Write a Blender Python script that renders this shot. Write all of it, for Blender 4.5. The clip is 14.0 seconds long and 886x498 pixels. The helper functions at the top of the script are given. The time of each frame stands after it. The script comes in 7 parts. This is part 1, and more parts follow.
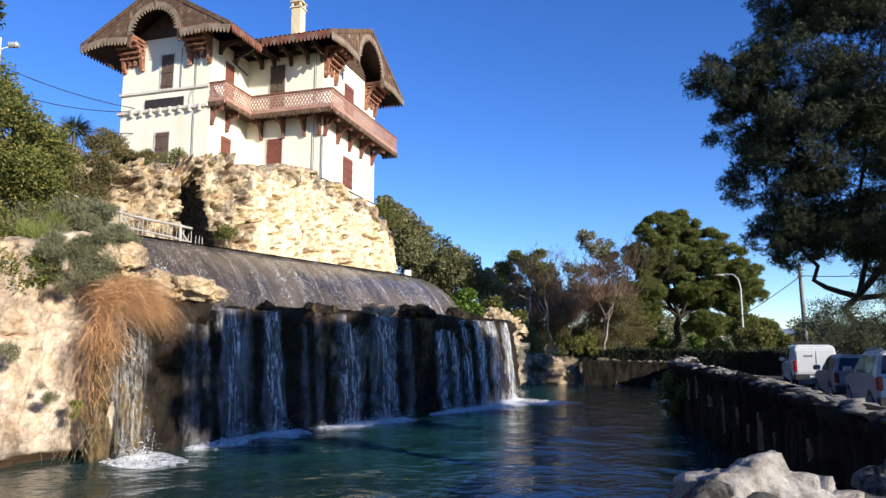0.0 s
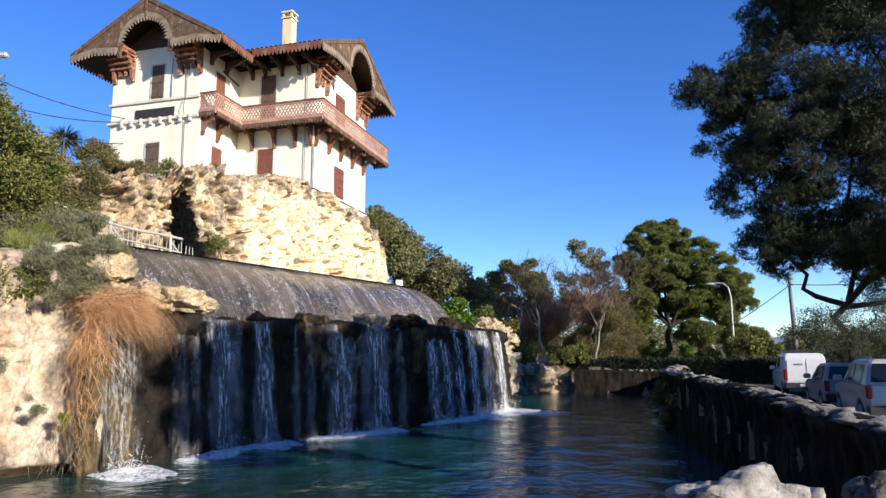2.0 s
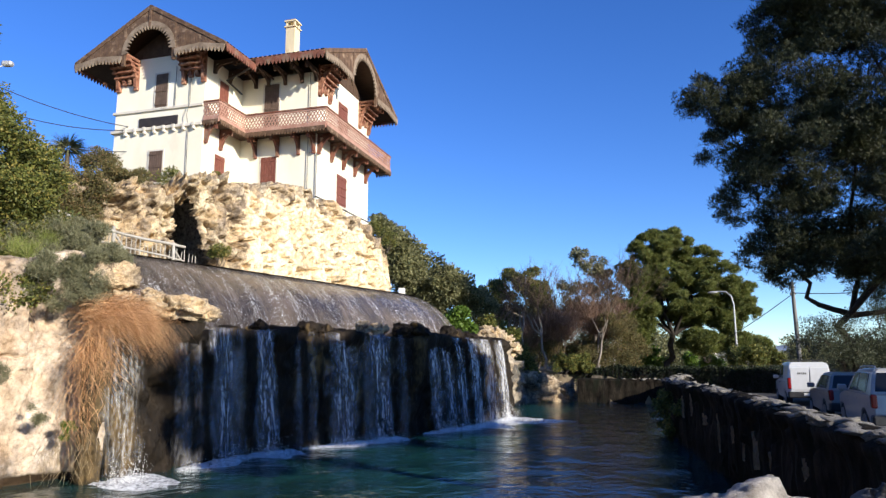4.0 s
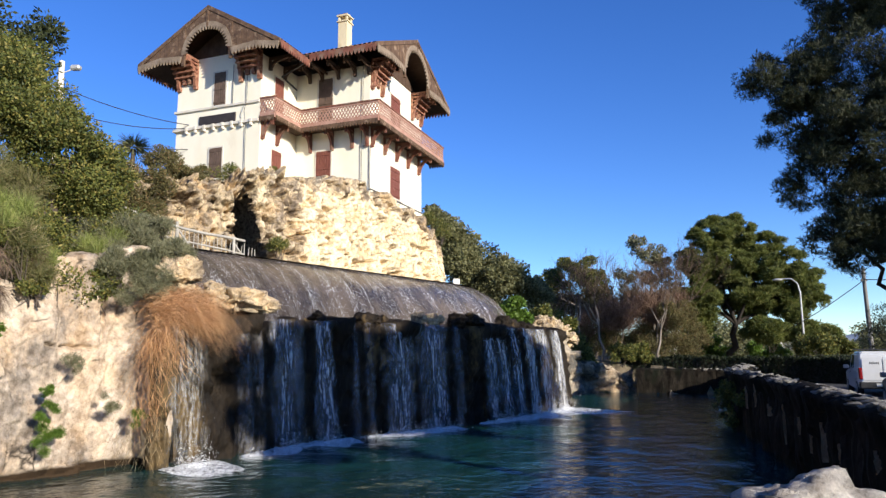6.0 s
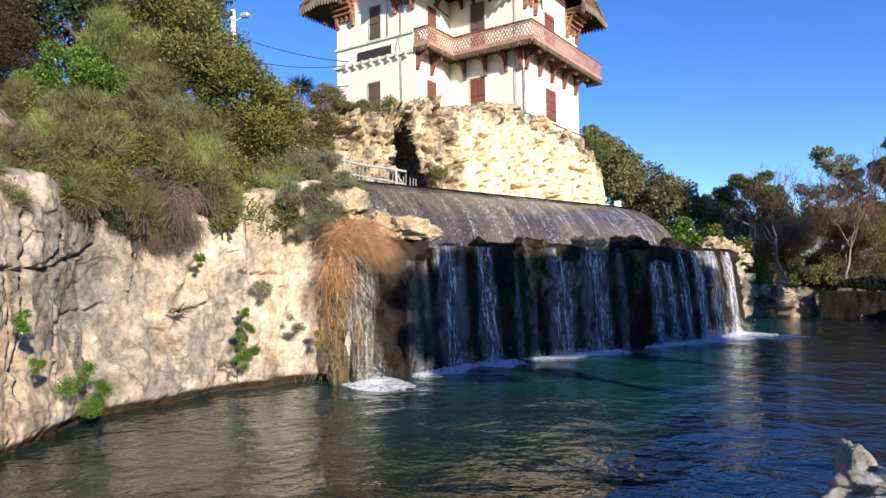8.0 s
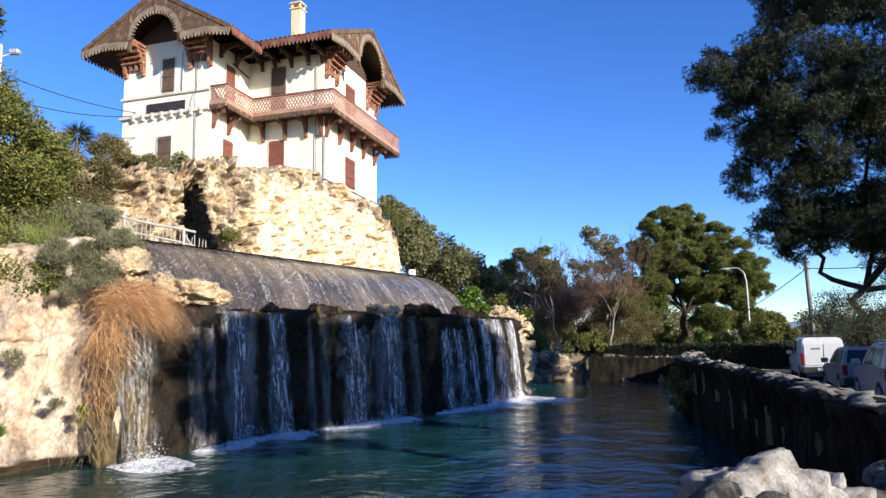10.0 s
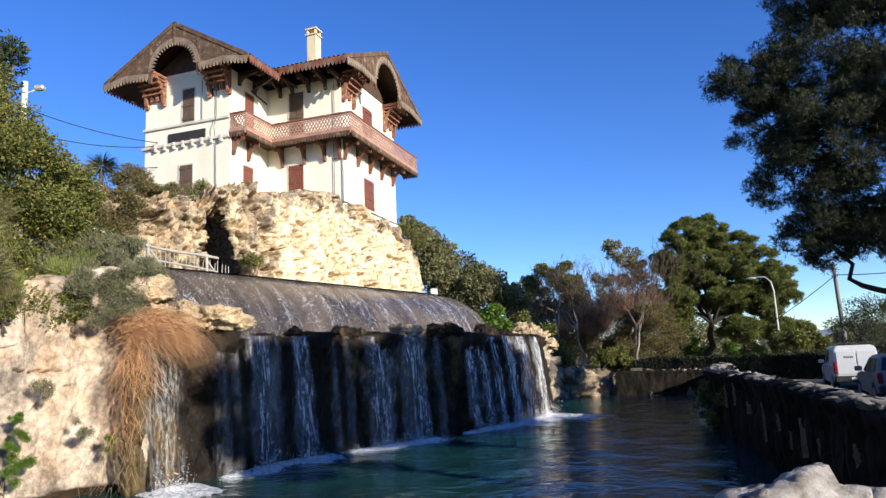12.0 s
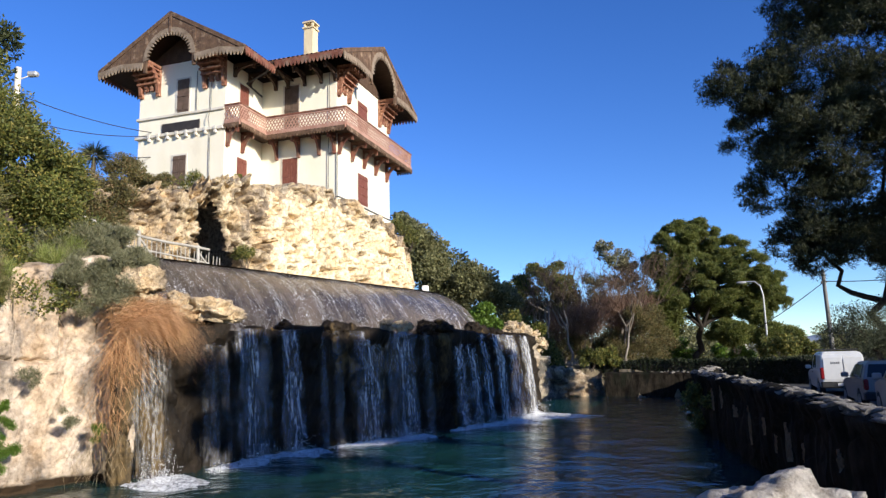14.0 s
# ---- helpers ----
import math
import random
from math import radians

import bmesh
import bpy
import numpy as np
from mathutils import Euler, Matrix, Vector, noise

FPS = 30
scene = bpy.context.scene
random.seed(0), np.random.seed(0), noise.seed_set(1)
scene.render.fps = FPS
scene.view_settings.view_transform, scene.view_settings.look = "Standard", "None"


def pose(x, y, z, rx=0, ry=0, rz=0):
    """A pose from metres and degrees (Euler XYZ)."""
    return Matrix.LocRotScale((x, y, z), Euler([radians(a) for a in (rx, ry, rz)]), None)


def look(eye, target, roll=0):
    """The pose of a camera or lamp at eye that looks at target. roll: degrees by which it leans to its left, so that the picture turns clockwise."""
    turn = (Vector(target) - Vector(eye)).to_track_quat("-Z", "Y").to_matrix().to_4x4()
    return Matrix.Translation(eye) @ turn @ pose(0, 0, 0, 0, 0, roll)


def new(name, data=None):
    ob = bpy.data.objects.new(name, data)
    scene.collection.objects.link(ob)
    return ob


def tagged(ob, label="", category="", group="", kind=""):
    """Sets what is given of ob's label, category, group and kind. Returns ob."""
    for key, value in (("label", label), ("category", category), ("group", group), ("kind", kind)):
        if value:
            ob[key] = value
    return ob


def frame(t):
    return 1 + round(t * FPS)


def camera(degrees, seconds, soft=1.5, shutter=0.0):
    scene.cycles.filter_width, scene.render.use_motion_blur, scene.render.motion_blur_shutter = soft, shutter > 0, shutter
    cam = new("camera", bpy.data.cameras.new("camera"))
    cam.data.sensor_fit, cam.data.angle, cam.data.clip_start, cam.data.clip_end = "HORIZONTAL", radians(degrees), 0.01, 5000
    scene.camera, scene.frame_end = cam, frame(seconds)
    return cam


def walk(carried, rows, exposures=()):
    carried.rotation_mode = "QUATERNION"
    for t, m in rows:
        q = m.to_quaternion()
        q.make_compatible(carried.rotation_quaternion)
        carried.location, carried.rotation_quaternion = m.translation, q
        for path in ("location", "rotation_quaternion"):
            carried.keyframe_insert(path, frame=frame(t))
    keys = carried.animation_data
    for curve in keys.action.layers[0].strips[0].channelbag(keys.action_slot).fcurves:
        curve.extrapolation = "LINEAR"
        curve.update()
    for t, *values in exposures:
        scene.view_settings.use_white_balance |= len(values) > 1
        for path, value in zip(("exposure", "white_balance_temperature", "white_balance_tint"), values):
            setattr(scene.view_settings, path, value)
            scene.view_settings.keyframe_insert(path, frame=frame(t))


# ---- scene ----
cam = camera(65.0, 14.0, 1.4)

# seconds, eye x y z, yaw to the left, pitch up, roll
ROWS = [
    (0.0, -0.000, -0.000, 2.500, -0.00, 7.70, 0.00),
    (0.5, -0.001, -0.001, 2.499, -0.01, 7.48, 0.17),
    (1.0, -0.004, 0.007, 2.505, -0.07, 7.40, 0.19),
    (1.5, 0.002, 0.006, 2.512, -0.29, 7.83, -0.05),
    (2.0, 0.003, -0.002, 2.515, -0.71, 8.48, -0.25),
    (2.5, -0.002, -0.003, 2.511, -1.24, 8.81, -0.23),
    (4.8, -0.012, 0.004, 2.533, 1.32, 9.15, -0.00),
    (5.0, -0.013, 0.006, 2.531, 2.20, 9.01, -0.00),
    (5.5, 0.012, -0.010, 2.525, 3.35, 8.69, -0.18),
    (6.0, 0.008, -0.005, 2.518, 4.01, 8.38, -0.31),
    (6.5, -0.016, -0.013, 2.497, 5.21, 7.93, -0.37),
    (7.0, -0.026, -0.077, 2.480, 11.96, 5.73, -0.07),
    (7.5, -0.027, -0.084, 2.456, 19.89, 2.79, -0.31),
    (8.0, 0.005, -0.041, 2.482, 17.12, 2.46, -0.96),
    (8.5, 0.040, 0.056, 2.525, 7.93, 4.07, -1.67),
    (8.7, 0.047, 0.066, 2.522, 3.74, 4.52, -1.26),
    (9.2, 0.045, 0.060, 2.507, 0.55, 6.30, -1.20),
    (9.8, 0.030, 0.050, 2.508, 0.35, 7.50, -1.00),
    (10.8, 0.004, 0.041, 2.511, 0.67, 8.25, -1.04),
    (11.0, 0.008, 0.056, 2.513, 1.10, 9.10, -1.48),
    (11.5, 0.034, 0.091, 2.518, 1.87, 8.98, -1.99),
    (12.0, 0.034, 0.082, 2.515, 2.08, 9.18, -2.58),
    (12.5, 0.073, 0.075, 2.527, 2.04, 8.94, -2.34),
    (13.0, 0.041, 0.080, 2.518, 1.76, 8.65, -2.37),
    (13.5, 0.037, 0.082, 2.508, 1.67, 8.51, -2.23),
    (14.0, 0.042, 0.074, 2.511, 1.46, 8.93, -1.30),
]
PATH = []
for t, ex, ey, ez, yaw, pitch, roll in ROWS:
    ya, pi = radians(yaw), radians(pitch)
    aim = (ex - math.sin(ya) * math.cos(pi), ey + math.cos(ya) * math.cos(pi), ez + math.sin(pi))
    PATH.append((t, look((ex, ey, ez), aim, roll)))
# the clip's camera opens up a little as it swings back to the trees
EXPOSURE = [(0.0, 0.75), (1.5, 0.78), (2.5, 0.83), (5.0, 0.70), (6.5, 0.68), (7.5, 0.71), (8.5, 0.92), (10.8, 0.92), (11.5, 0.80), (12.5, 0.69), (14.0, 0.66)]
walk(cam, PATH, EXPOSURE)

# ---- world, sun ----
SUN_EL = 17.5
SUN_WAY = Vector((0.72, -0.69, 0)).normalized()          # from the place towards the sun
SUN_WAY = Vector((SUN_WAY.x * math.cos(radians(SUN_EL)), SUN_WAY.y * math.cos(radians(SUN_EL)), math.sin(radians(SUN_EL))))
world = bpy.data.worlds.new("sky")
scene.world = world
world.use_nodes = True
wn = world.node_tree.nodes
sky = wn.new("ShaderNodeTexSky")
sky.sky_type = "NISHITA"
sky.sun_disc = False
sky.sun_elevation = radians(SUN_EL)
sky.sun_rotation = math.atan2(SUN_WAY.x, SUN_WAY.y)
sky.altitude = 1500
sky.air_density = 1.0
sky.dust_density = 0.0
sky.ozone_density = 4.0
wn["Background"].inputs["Strength"].default_value = 0.137
tone = wn.new("ShaderNodeHueSaturation")
tone.inputs["Saturation"].default_value = 1.19
tone.inputs["Hue"].default_value = 0.516
world.node_tree.links.new(sky.outputs["Color"], tone.inputs["Color"])
world.node_tree.links.new(tone.outputs["Color"], wn["Background"].inputs["Color"])
sun_data = bpy.data.lights.new("sun", "SUN")
sun_data.energy = 5.0
sun_data.angle = radians(0.6)
sun_data.color = (1.0, 0.93, 0.82)
sun = new("sun", sun_data)
sun.matrix_world = look(SUN_WAY * 100, (0, 0, 0))

# ---- materials ----
def mat(name):
    m = bpy.data.materials.new(name)
    m.use_nodes = True
    return m, m.node_tree.nodes, m.node_tree.links, m.node_tree.nodes["Principled BSDF"]


def ramp(nodes, stops):
    r = nodes.new("ShaderNodeValToRGB")
    el = r.color_ramp.elements
    while len(el) < len(stops):
        el.new(0.5)
    for e, (p, c) in zip(el, stops):
        e.position, e.color = p, (*c, 1)
    return r


def tex_noise(nodes, links, scale, detail=5.0, rough=0.55, stretch=(1, 1, 1), coords="Object"):
    tc, mp, n = nodes.new("ShaderNodeTexCoord"), nodes.new("ShaderNodeMapping"), nodes.new("ShaderNodeTexNoise")
    mp.inputs["Scale"].default_value = stretch
    n.inputs["Scale"].default_value, n.inputs["Detail"].default_value, n.inputs["Roughness"].default_value = scale, detail, rough
    links.new(tc.outputs[coords], mp.inputs["Vector"])
    links.new(mp.outputs["Vector"], n.inputs["Vector"])
    return n


def mixed(nodes, links, fac, a, b, mode="MIX"):
    mx = nodes.new("ShaderNodeMix")
    mx.data_type, mx.blend_type = "RGBA", mode
    for sock, v in ((0, fac), (6, a), (7, b)):
        if isinstance(v, (int, float)):
            mx.inputs[sock].default_value = v
        elif isinstance(v, tuple):
            mx.inputs[sock].default_value = (*v, 1)
        else:
            links.new(v, mx.inputs[sock])
    return mx.outputs[2]


def surface(name, dark, light, scale=3.0, rough=0.8, bump=0.3, bump_scale=25.0, fine=0.35, stain=None, stretch=(1, 1, 1), metal=0.0, dist=0.02, specular=0.4):
    """Two scales of colour, a stain of its own shape, and a fine relief."""
    m, n, l, b = mat(name)
    big = tex_noise(n, l, scale, 4, 0.6, stretch)
    cr = ramp(n, ((0.3, dark), (0.7, light)))
    l.new(big.outputs["Fac"], cr.inputs["Fac"])
    small = tex_noise(n, l, bump_scale, 6, 0.65, stretch)
    sr = ramp(n, ((0.25, (1 - fine,) * 3), (0.75, (1, 1, 1))))
    l.new(small.outputs["Fac"], sr.inputs["Fac"])
    col = mixed(n, l, 1.0, cr.outputs["Color"], sr.outputs["Color"], "MULTIPLY")
    if stain:
        tint, sscale, lo, hi = stain
        st = tex_noise(n, l, sscale, 6, 0.6, stretch)
        sm = ramp(n, ((lo, (0, 0, 0)), (hi, (1, 1, 1))))
        l.new(st.outputs["Fac"], sm.inputs["Fac"])
        col = mixed(n, l, sm.outputs["Color"], col, tint)
    l.new(col, b.inputs["Base Color"])
    b.inputs["Roughness"].default_value = rough
    b.inputs["Metallic"].default_value = metal
    b.inputs["Specular IOR Level"].default_value = specular
    if bump:
        bp = n.new("ShaderNodeBump")
        bp.inputs["Strength"].default_value, bp.inputs["Distance"].default_value = bump, dist
        l.new(small.outputs["Fac"], bp.inputs["Height"])
        l.new(bp.outputs["Normal"], b.inputs["Normal"])
    return m


def leafy(name, dark, light, rough=0.5, through_light=0.25, warm=None):
    m, n, l, b = mat(name)
    geo = n.new("ShaderNodeNewGeometry")
    stops = ((0.0, dark), (0.85, light)) if warm is None else ((0.0, dark), (0.7, light), (1.0, warm))
    cr = ramp(n, stops)
    l.new(geo.outputs["Random Per Island"], cr.inputs["Fac"])
    big = tex_noise(n, l, 0.9, 2)
    br = ramp(n, ((0.3, (0.7,) * 3), (0.7, (1, 1, 1))))
    l.new(big.outputs["Fac"], br.inputs["Fac"])
    col = mixed(n, l, 1.0, cr.outputs["Color"], br.outputs["Color"], "MULTIPLY")
    l.new(col, b.inputs["Base Color"])
    b.inputs["Roughness"].default_value = rough
    b.inputs["Specular IOR Level"].default_value = 0.35
    tr, add = n.new("ShaderNodeBsdfTranslucent"), n.new("ShaderNodeMixShader")
    l.new(col, tr.inputs["Color"])
    add.inputs[0].default_value = through_light
    l.new(b.outputs[0], add.inputs[1])
    l.new(tr.outputs[0], add.inputs[2])
    l.new(add.outputs[0], n["Material Output"].inputs["Surface"])
    return m


def limestone(name, pale, ochre, grey, dark, grey_lo=0.5, grey_hi=0.62, scale=1.0, bump=0.6, clean=None, wet=False):
    """Weathered limestone: pale and ochre patches, grey lichen crust, dark pits and thin cracks."""
    m, n, l, b = mat(name)
    a = tex_noise(n, l, 0.7 * scale, 5, 0.6)
    cr = ramp(n, ((0.35, ochre), (0.6, pale)))
    l.new(a.outputs["Fac"], cr.inputs["Fac"])
    g = tex_noise(n, l, 0.75 * scale, 9, 0.74, (1, 1, 0.6))
    gm = ramp(n, ((grey_lo, (0, 0, 0)), (grey_hi, (1, 1, 1))))
    if clean:                                              # the crust is thicker on some stretches of the face
        tcy, sep, mr, ad = n.new("ShaderNodeTexCoord"), n.new("ShaderNodeSeparateXYZ"), n.new("ShaderNodeMapRange"), n.new("ShaderNodeMath")
        zone = ramp(n, tuple((p, (v,) * 3) for p, v in clean))
        l.new(tcy.outputs["Object"], sep.inputs[0])
        l.new(sep.outputs["Y"], mr.inputs["Value"])
        mr.inputs["From Max"].default_value = 16.0
        l.new(mr.outputs[0], zone.inputs["Fac"])
        ad.operation = "MULTIPLY_ADD"
        l.new(zone.outputs["Color"], ad.inputs[0])
        ad.inputs[1].default_value = -1.0
        gs = n.new("ShaderNodeMath")
        gs.inputs[1].default_value = 0.5
        l.new(g.outputs["Fac"], gs.inputs[0])
        l.new(gs.outputs[0], ad.inputs[2])
        l.new(ad.outputs[0], gm.inputs["Fac"])
    else:
        l.new(g.outputs["Fac"], gm.inputs["Fac"])
    col = mixed(n, l, gm.outputs["Color"], cr.outputs["Color"], grey)
    f = tex_noise(n, l, 9 * scale, 8, 0.7)
    fr = ramp(n, ((0.30, (0.42, 0.39, 0.36)), (0.42, (0.82, 0.80, 0.77)), (0.58, (1, 1, 1))))
    l.new(f.outputs["Fac"], fr.inputs["Fac"])
    col = mixed(n, l, 1.0, col, fr.outputs["Color"], "MULTIPLY")
    mo = tex_noise(n, l, 2.6 * scale, 10, 0.72)            # blotches and pale flecks between the large patches and the grain
    mr2 = ramp(n, ((0.36, (0.50, 0.46, 0.42)), (0.50, (0.90, 0.88, 0.86)), (0.66, (1.18, 1.16, 1.13))))
    l.new(mo.outputs["Fac"], mr2.inputs["Fac"])
    col = mixed(n, l, 1.0, col, mr2.outputs["Color"], "MULTIPLY")
    v, tc = n.new("ShaderNodeTexVoronoi"), n.new("ShaderNodeTexCoord")
    v.feature = "DISTANCE_TO_EDGE"
    v.inputs["Scale"].default_value = 0.9 * scale
    warp = mixed(n, l, 0.25, tc.outputs["Object"], a.outputs["Color"])
    l.new(warp, v.inputs["Vector"])
    vr = ramp(n, ((0.0, (1, 1, 1)), (0.02, (0, 0, 0))))
    l.new(v.outputs["Distance"], vr.inputs["Fac"])
    some = tex_noise(n, l, 0.8 * scale, 3, 0.5, (1.7, 1.3, 1))
    sr = ramp(n, ((0.52, (0, 0, 0)), (0.6, (1, 1, 1))))
    l.new(some.outputs["Fac"], sr.inputs["Fac"])
    col = mixed(n, l, mixed(n, l, 1.0, vr.outputs["Color"], sr.outputs["Color"], "MULTIPLY"), col, dark)
    if wet:                                                # dark tide mark along the water
        tcz, spz, mz = n.new("ShaderNodeTexCoord"), n.new("ShaderNodeSeparateXYZ"), n.new("ShaderNodeMath")
        l.new(tcz.outputs["Object"], spz.inputs[0])
        mz.operation = "MULTIPLY_ADD"
        l.new(a.outputs["Fac"], mz.inputs[1])
        mz.inputs[0].default_value = -0.3
        l.new(spz.outputs["Z"], mz.inputs[2])
        wr = ramp(n, ((0.0, (1, 1, 1)), (0.06, (0, 0, 0))))
        l.new(mz.outputs[0], wr.inputs["Fac"])
        col = mixed(n, l, wr.outputs["Color"], col, (0.045, 0.028, 0.015))
    l.new(col, b.inputs["Base Color"])
    b.inputs["Roughness"].default_value = 0.92
    b.inputs["Specular IOR Level"].default_value = 0.2
    bp = n.new("ShaderNodeBump")
    bp.inputs["Strength"].default_value, bp.inputs["Distance"].default_value = bump, 0.08
    l.new(f.outputs["Fac"], bp.inputs["Height"])
    g2 = tex_noise(n, l, 38 * scale, 5, 0.7)
    b2 = n.new("ShaderNodeBump")
    b2.inputs["Strength"].default_value, b2.inputs["Distance"].default_value = 0.5, 0.015
    l.new(g2.outputs["Fac"], b2.inputs["Height"])
    l.new(bp.outputs["Normal"], b2.inputs["Normal"])
    l.new(b2.outputs["Normal"], b.inputs["Normal"])
    return m


M_CLIFF = limestone("cliff_limestone", (0.64, 0.55, 0.45), (0.58, 0.43, 0.285), (0.26, 0.225, 0.19), (0.04, 0.032, 0.025), 0.42, 0.58, clean=((0.0, 0.63), (0.46, 0.63), (0.60, 0.42), (0.74, 0.42), (0.88, 0.54)), wet=True)
M_ROCKERY = limestone("rockery_limestone", (0.84, 0.74, 0.54), (0.74, 0.57, 0.35), (0.36, 0.28, 0.19), (0.09, 0.065, 0.04), 0.54, 0.70, 1.6, 0.4)
M_BOULDER = limestone("boulder_limestone", (0.88, 0.84, 0.77), (0.76, 0.68, 0.58), (0.30, 0.27, 0.23), (0.05, 0.042, 0.035), 0.53, 0.68, 3.0, 1.0)
M_DARKROCK = surface("dark_pitted_rock", (0.11, 0.098, 0.08), (0.44, 0.40, 0.34), 7, 0.9, 1.0, 34, 0.75, ((0.035, 0.033, 0.025), 9, 0.50, 0.62), dist=0.05)
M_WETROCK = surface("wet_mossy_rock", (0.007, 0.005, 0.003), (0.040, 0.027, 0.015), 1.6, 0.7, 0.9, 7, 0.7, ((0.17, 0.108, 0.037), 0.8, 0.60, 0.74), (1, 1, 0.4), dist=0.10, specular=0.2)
M_MOSSROCK = surface("mossy_ochre_rock", (0.05, 0.034, 0.013), (0.19, 0.122, 0.044), 2.5, 0.8, 0.7, 14, 0.5, ((0.02, 0.016, 0.010), 2.0, 0.50, 0.62), dist=0.05)
# near black: the shade of the basin side is put into this colour
M_WALLROCK = surface("shaded_parapet_rock", (0.012, 0.0095, 0.007), (0.048, 0.040, 0.030), 3.5, 0.9, 0.8, 14, 0.6, ((0.011, 0.013, 0.008), 1.8, 0.5, 0.65), (1, 1, 0.3), dist=0.05, specular=0.08)
M_BANK = limestone("bank_limestone", (0.46, 0.40, 0.31), (0.38, 0.28, 0.175), (0.12, 0.112, 0.098), (0.03, 0.025, 0.02), 0.45, 0.59)
# tan stands in for sunlight that slips through the parapet
M_SUN_STREAK = surface("tan_sun_streak", (0.30, 0.19, 0.10), (0.56, 0.40, 0.24), 6, 0.9, 0.6, 26, 0.6, None, (1, 1, 0.2), dist=0.03)
# much paler than the wall: sun on its top is put into the colour
M_CAPROCK = surface("sunlit_cap_rock", (0.30, 0.27, 0.225), (0.62, 0.575, 0.50), 5, 0.9, 0.9, 16, 0.6, ((0.12, 0.10, 0.075), 5, 0.56, 0.66), dist=0.05)
M_EARTH = surface("hill_earth", (0.17, 0.13, 0.085), (0.32, 0.26, 0.17), 0.6, 0.95, 0.5, 6, 0.4, ((0.09, 0.10, 0.04), 0.35, 0.5, 0.62))
M_ASPHALT = surface("asphalt", (0.045, 0.045, 0.047), (0.075, 0.074, 0.072), 0.8, 0.9, 0.3, 60, 0.3)
# the blue haze of distance is painted into the hills' colour
M_HILL = surface("hazed_hills", (0.14, 0.18, 0.24), (0.19, 0.23, 0.29), 0.01, 0.95, 0, 0.05, 0.2)
M_STUCCO = surface("cream_stucco", (0.80, 0.725, 0.555), (0.88, 0.82, 0.67), 0.8, 0.9, 0.25, 40, 0.08, ((0.66, 0.57, 0.42), 0.9, 0.66, 0.85), (1, 1, 0.4), dist=0.01)
M_CHIMNEY = surface("yellowed_stucco", (0.62, 0.50, 0.30), (0.76, 0.65, 0.43), 1.5, 0.9, 0.3, 30, 0.15, ((0.42, 0.30, 0.17), 1.6, 0.6, 0.78), (1, 1, 0.4))
M_TRIM = surface("pale_moulding", (0.62, 0.56, 0.46), (0.72, 0.66, 0.56), 2, 0.85, 0.2, 30, 0.15)
M_SHUTTER = surface("red_brown_shutter_paint", (0.15, 0.045, 0.03), (0.24, 0.08, 0.055), 4, 0.7, 0.2, 30, 0.3, ((0.30, 0.15, 0.11), 3, 0.6, 0.75), (4, 4, 1))
M_OLDSHUTTER = surface("faded_brown_shutter_wood", (0.10, 0.065, 0.045), (0.17, 0.11, 0.08), 4, 0.8, 0.2, 30, 0.3)
M_WOOD = surface("weathered_bargeboard_wood", (0.080, 0.044, 0.026), (0.20, 0.118, 0.068), 3, 0.85, 0.4, 14, 0.45, ((0.27, 0.185, 0.12), 3.2, 0.55, 0.70))
M_REDWOOD = surface("red_brown_eave_wood", (0.13, 0.045, 0.028), (0.27, 0.10, 0.062), 3, 0.8, 0.3, 22, 0.35, ((0.20, 0.13, 0.09), 2.5, 0.5, 0.68))
M_RAIL = surface("salmon_balustrade_wood", (0.40, 0.20, 0.14), (0.55, 0.34, 0.26), 3, 0.8, 0.3, 24, 0.35, ((0.30, 0.17, 0.12), 2.2, 0.5, 0.68))
M_TRIMWOOD = surface("pale_weathered_trim_wood", (0.19, 0.135, 0.09), (0.36, 0.275, 0.195), 3, 0.85, 0.3, 22, 0.4)
M_CONSOLE = surface("carved_red_console_wood", (0.20, 0.07, 0.04), (0.46, 0.21, 0.125), 4, 0.8, 0.5, 14, 0.6, ((0.50, 0.30, 0.19), 4.5, 0.54, 0.66))
M_SOFFIT = surface("dark_soffit_boards", (0.07, 0.04, 0.025), (0.12, 0.07, 0.045), 3, 0.85, 0.3, 18, 0.4, None, (1, 6, 1))
M_TILE = surface("roof_tiles", (0.20, 0.08, 0.05), (0.32, 0.14, 0.09), 2, 0.85, 0.4, 14, 0.4)
M_DARK = surface("dark_panel", (0.025, 0.02, 0.018), (0.05, 0.04, 0.035), 3, 0.6, 0.1, 30, 0.2)
M_IRON = surface("grey_iron", (0.06, 0.06, 0.06), (0.12, 0.11, 0.10), 5, 0.6, 0.1, 40, 0.2)
M_RUSTIC = surface("pale_rustic_branch_fence", (0.34, 0.31, 0.26), (0.50, 0.47, 0.41), 3, 0.85, 0.4, 25, 0.4)
M_BARK = surface("grey_brown_bark", (0.06, 0.045, 0.035), (0.13, 0.10, 0.08), 3, 0.9, 0.6, 14, 0.5, None, (1, 1, 0.3))
M_DARKBARK = surface("dark_pine_bark", (0.02, 0.016, 0.012), (0.055, 0.042, 0.032), 3, 0.9, 0.6, 14, 0.5, None, (1, 1, 0.3))
M_PALEBARK = surface("pale_bare_bark", (0.20, 0.165, 0.13), (0.34, 0.29, 0.24), 2, 0.9, 0.3, 14, 0.4, None, (1, 1, 0.3))
M_PLASTER_FAR = surface("far_white_walls", (0.66, 0.63, 0.58), (0.76, 0.73, 0.68), 0.6, 0.9, 0.1, 8, 0.1)

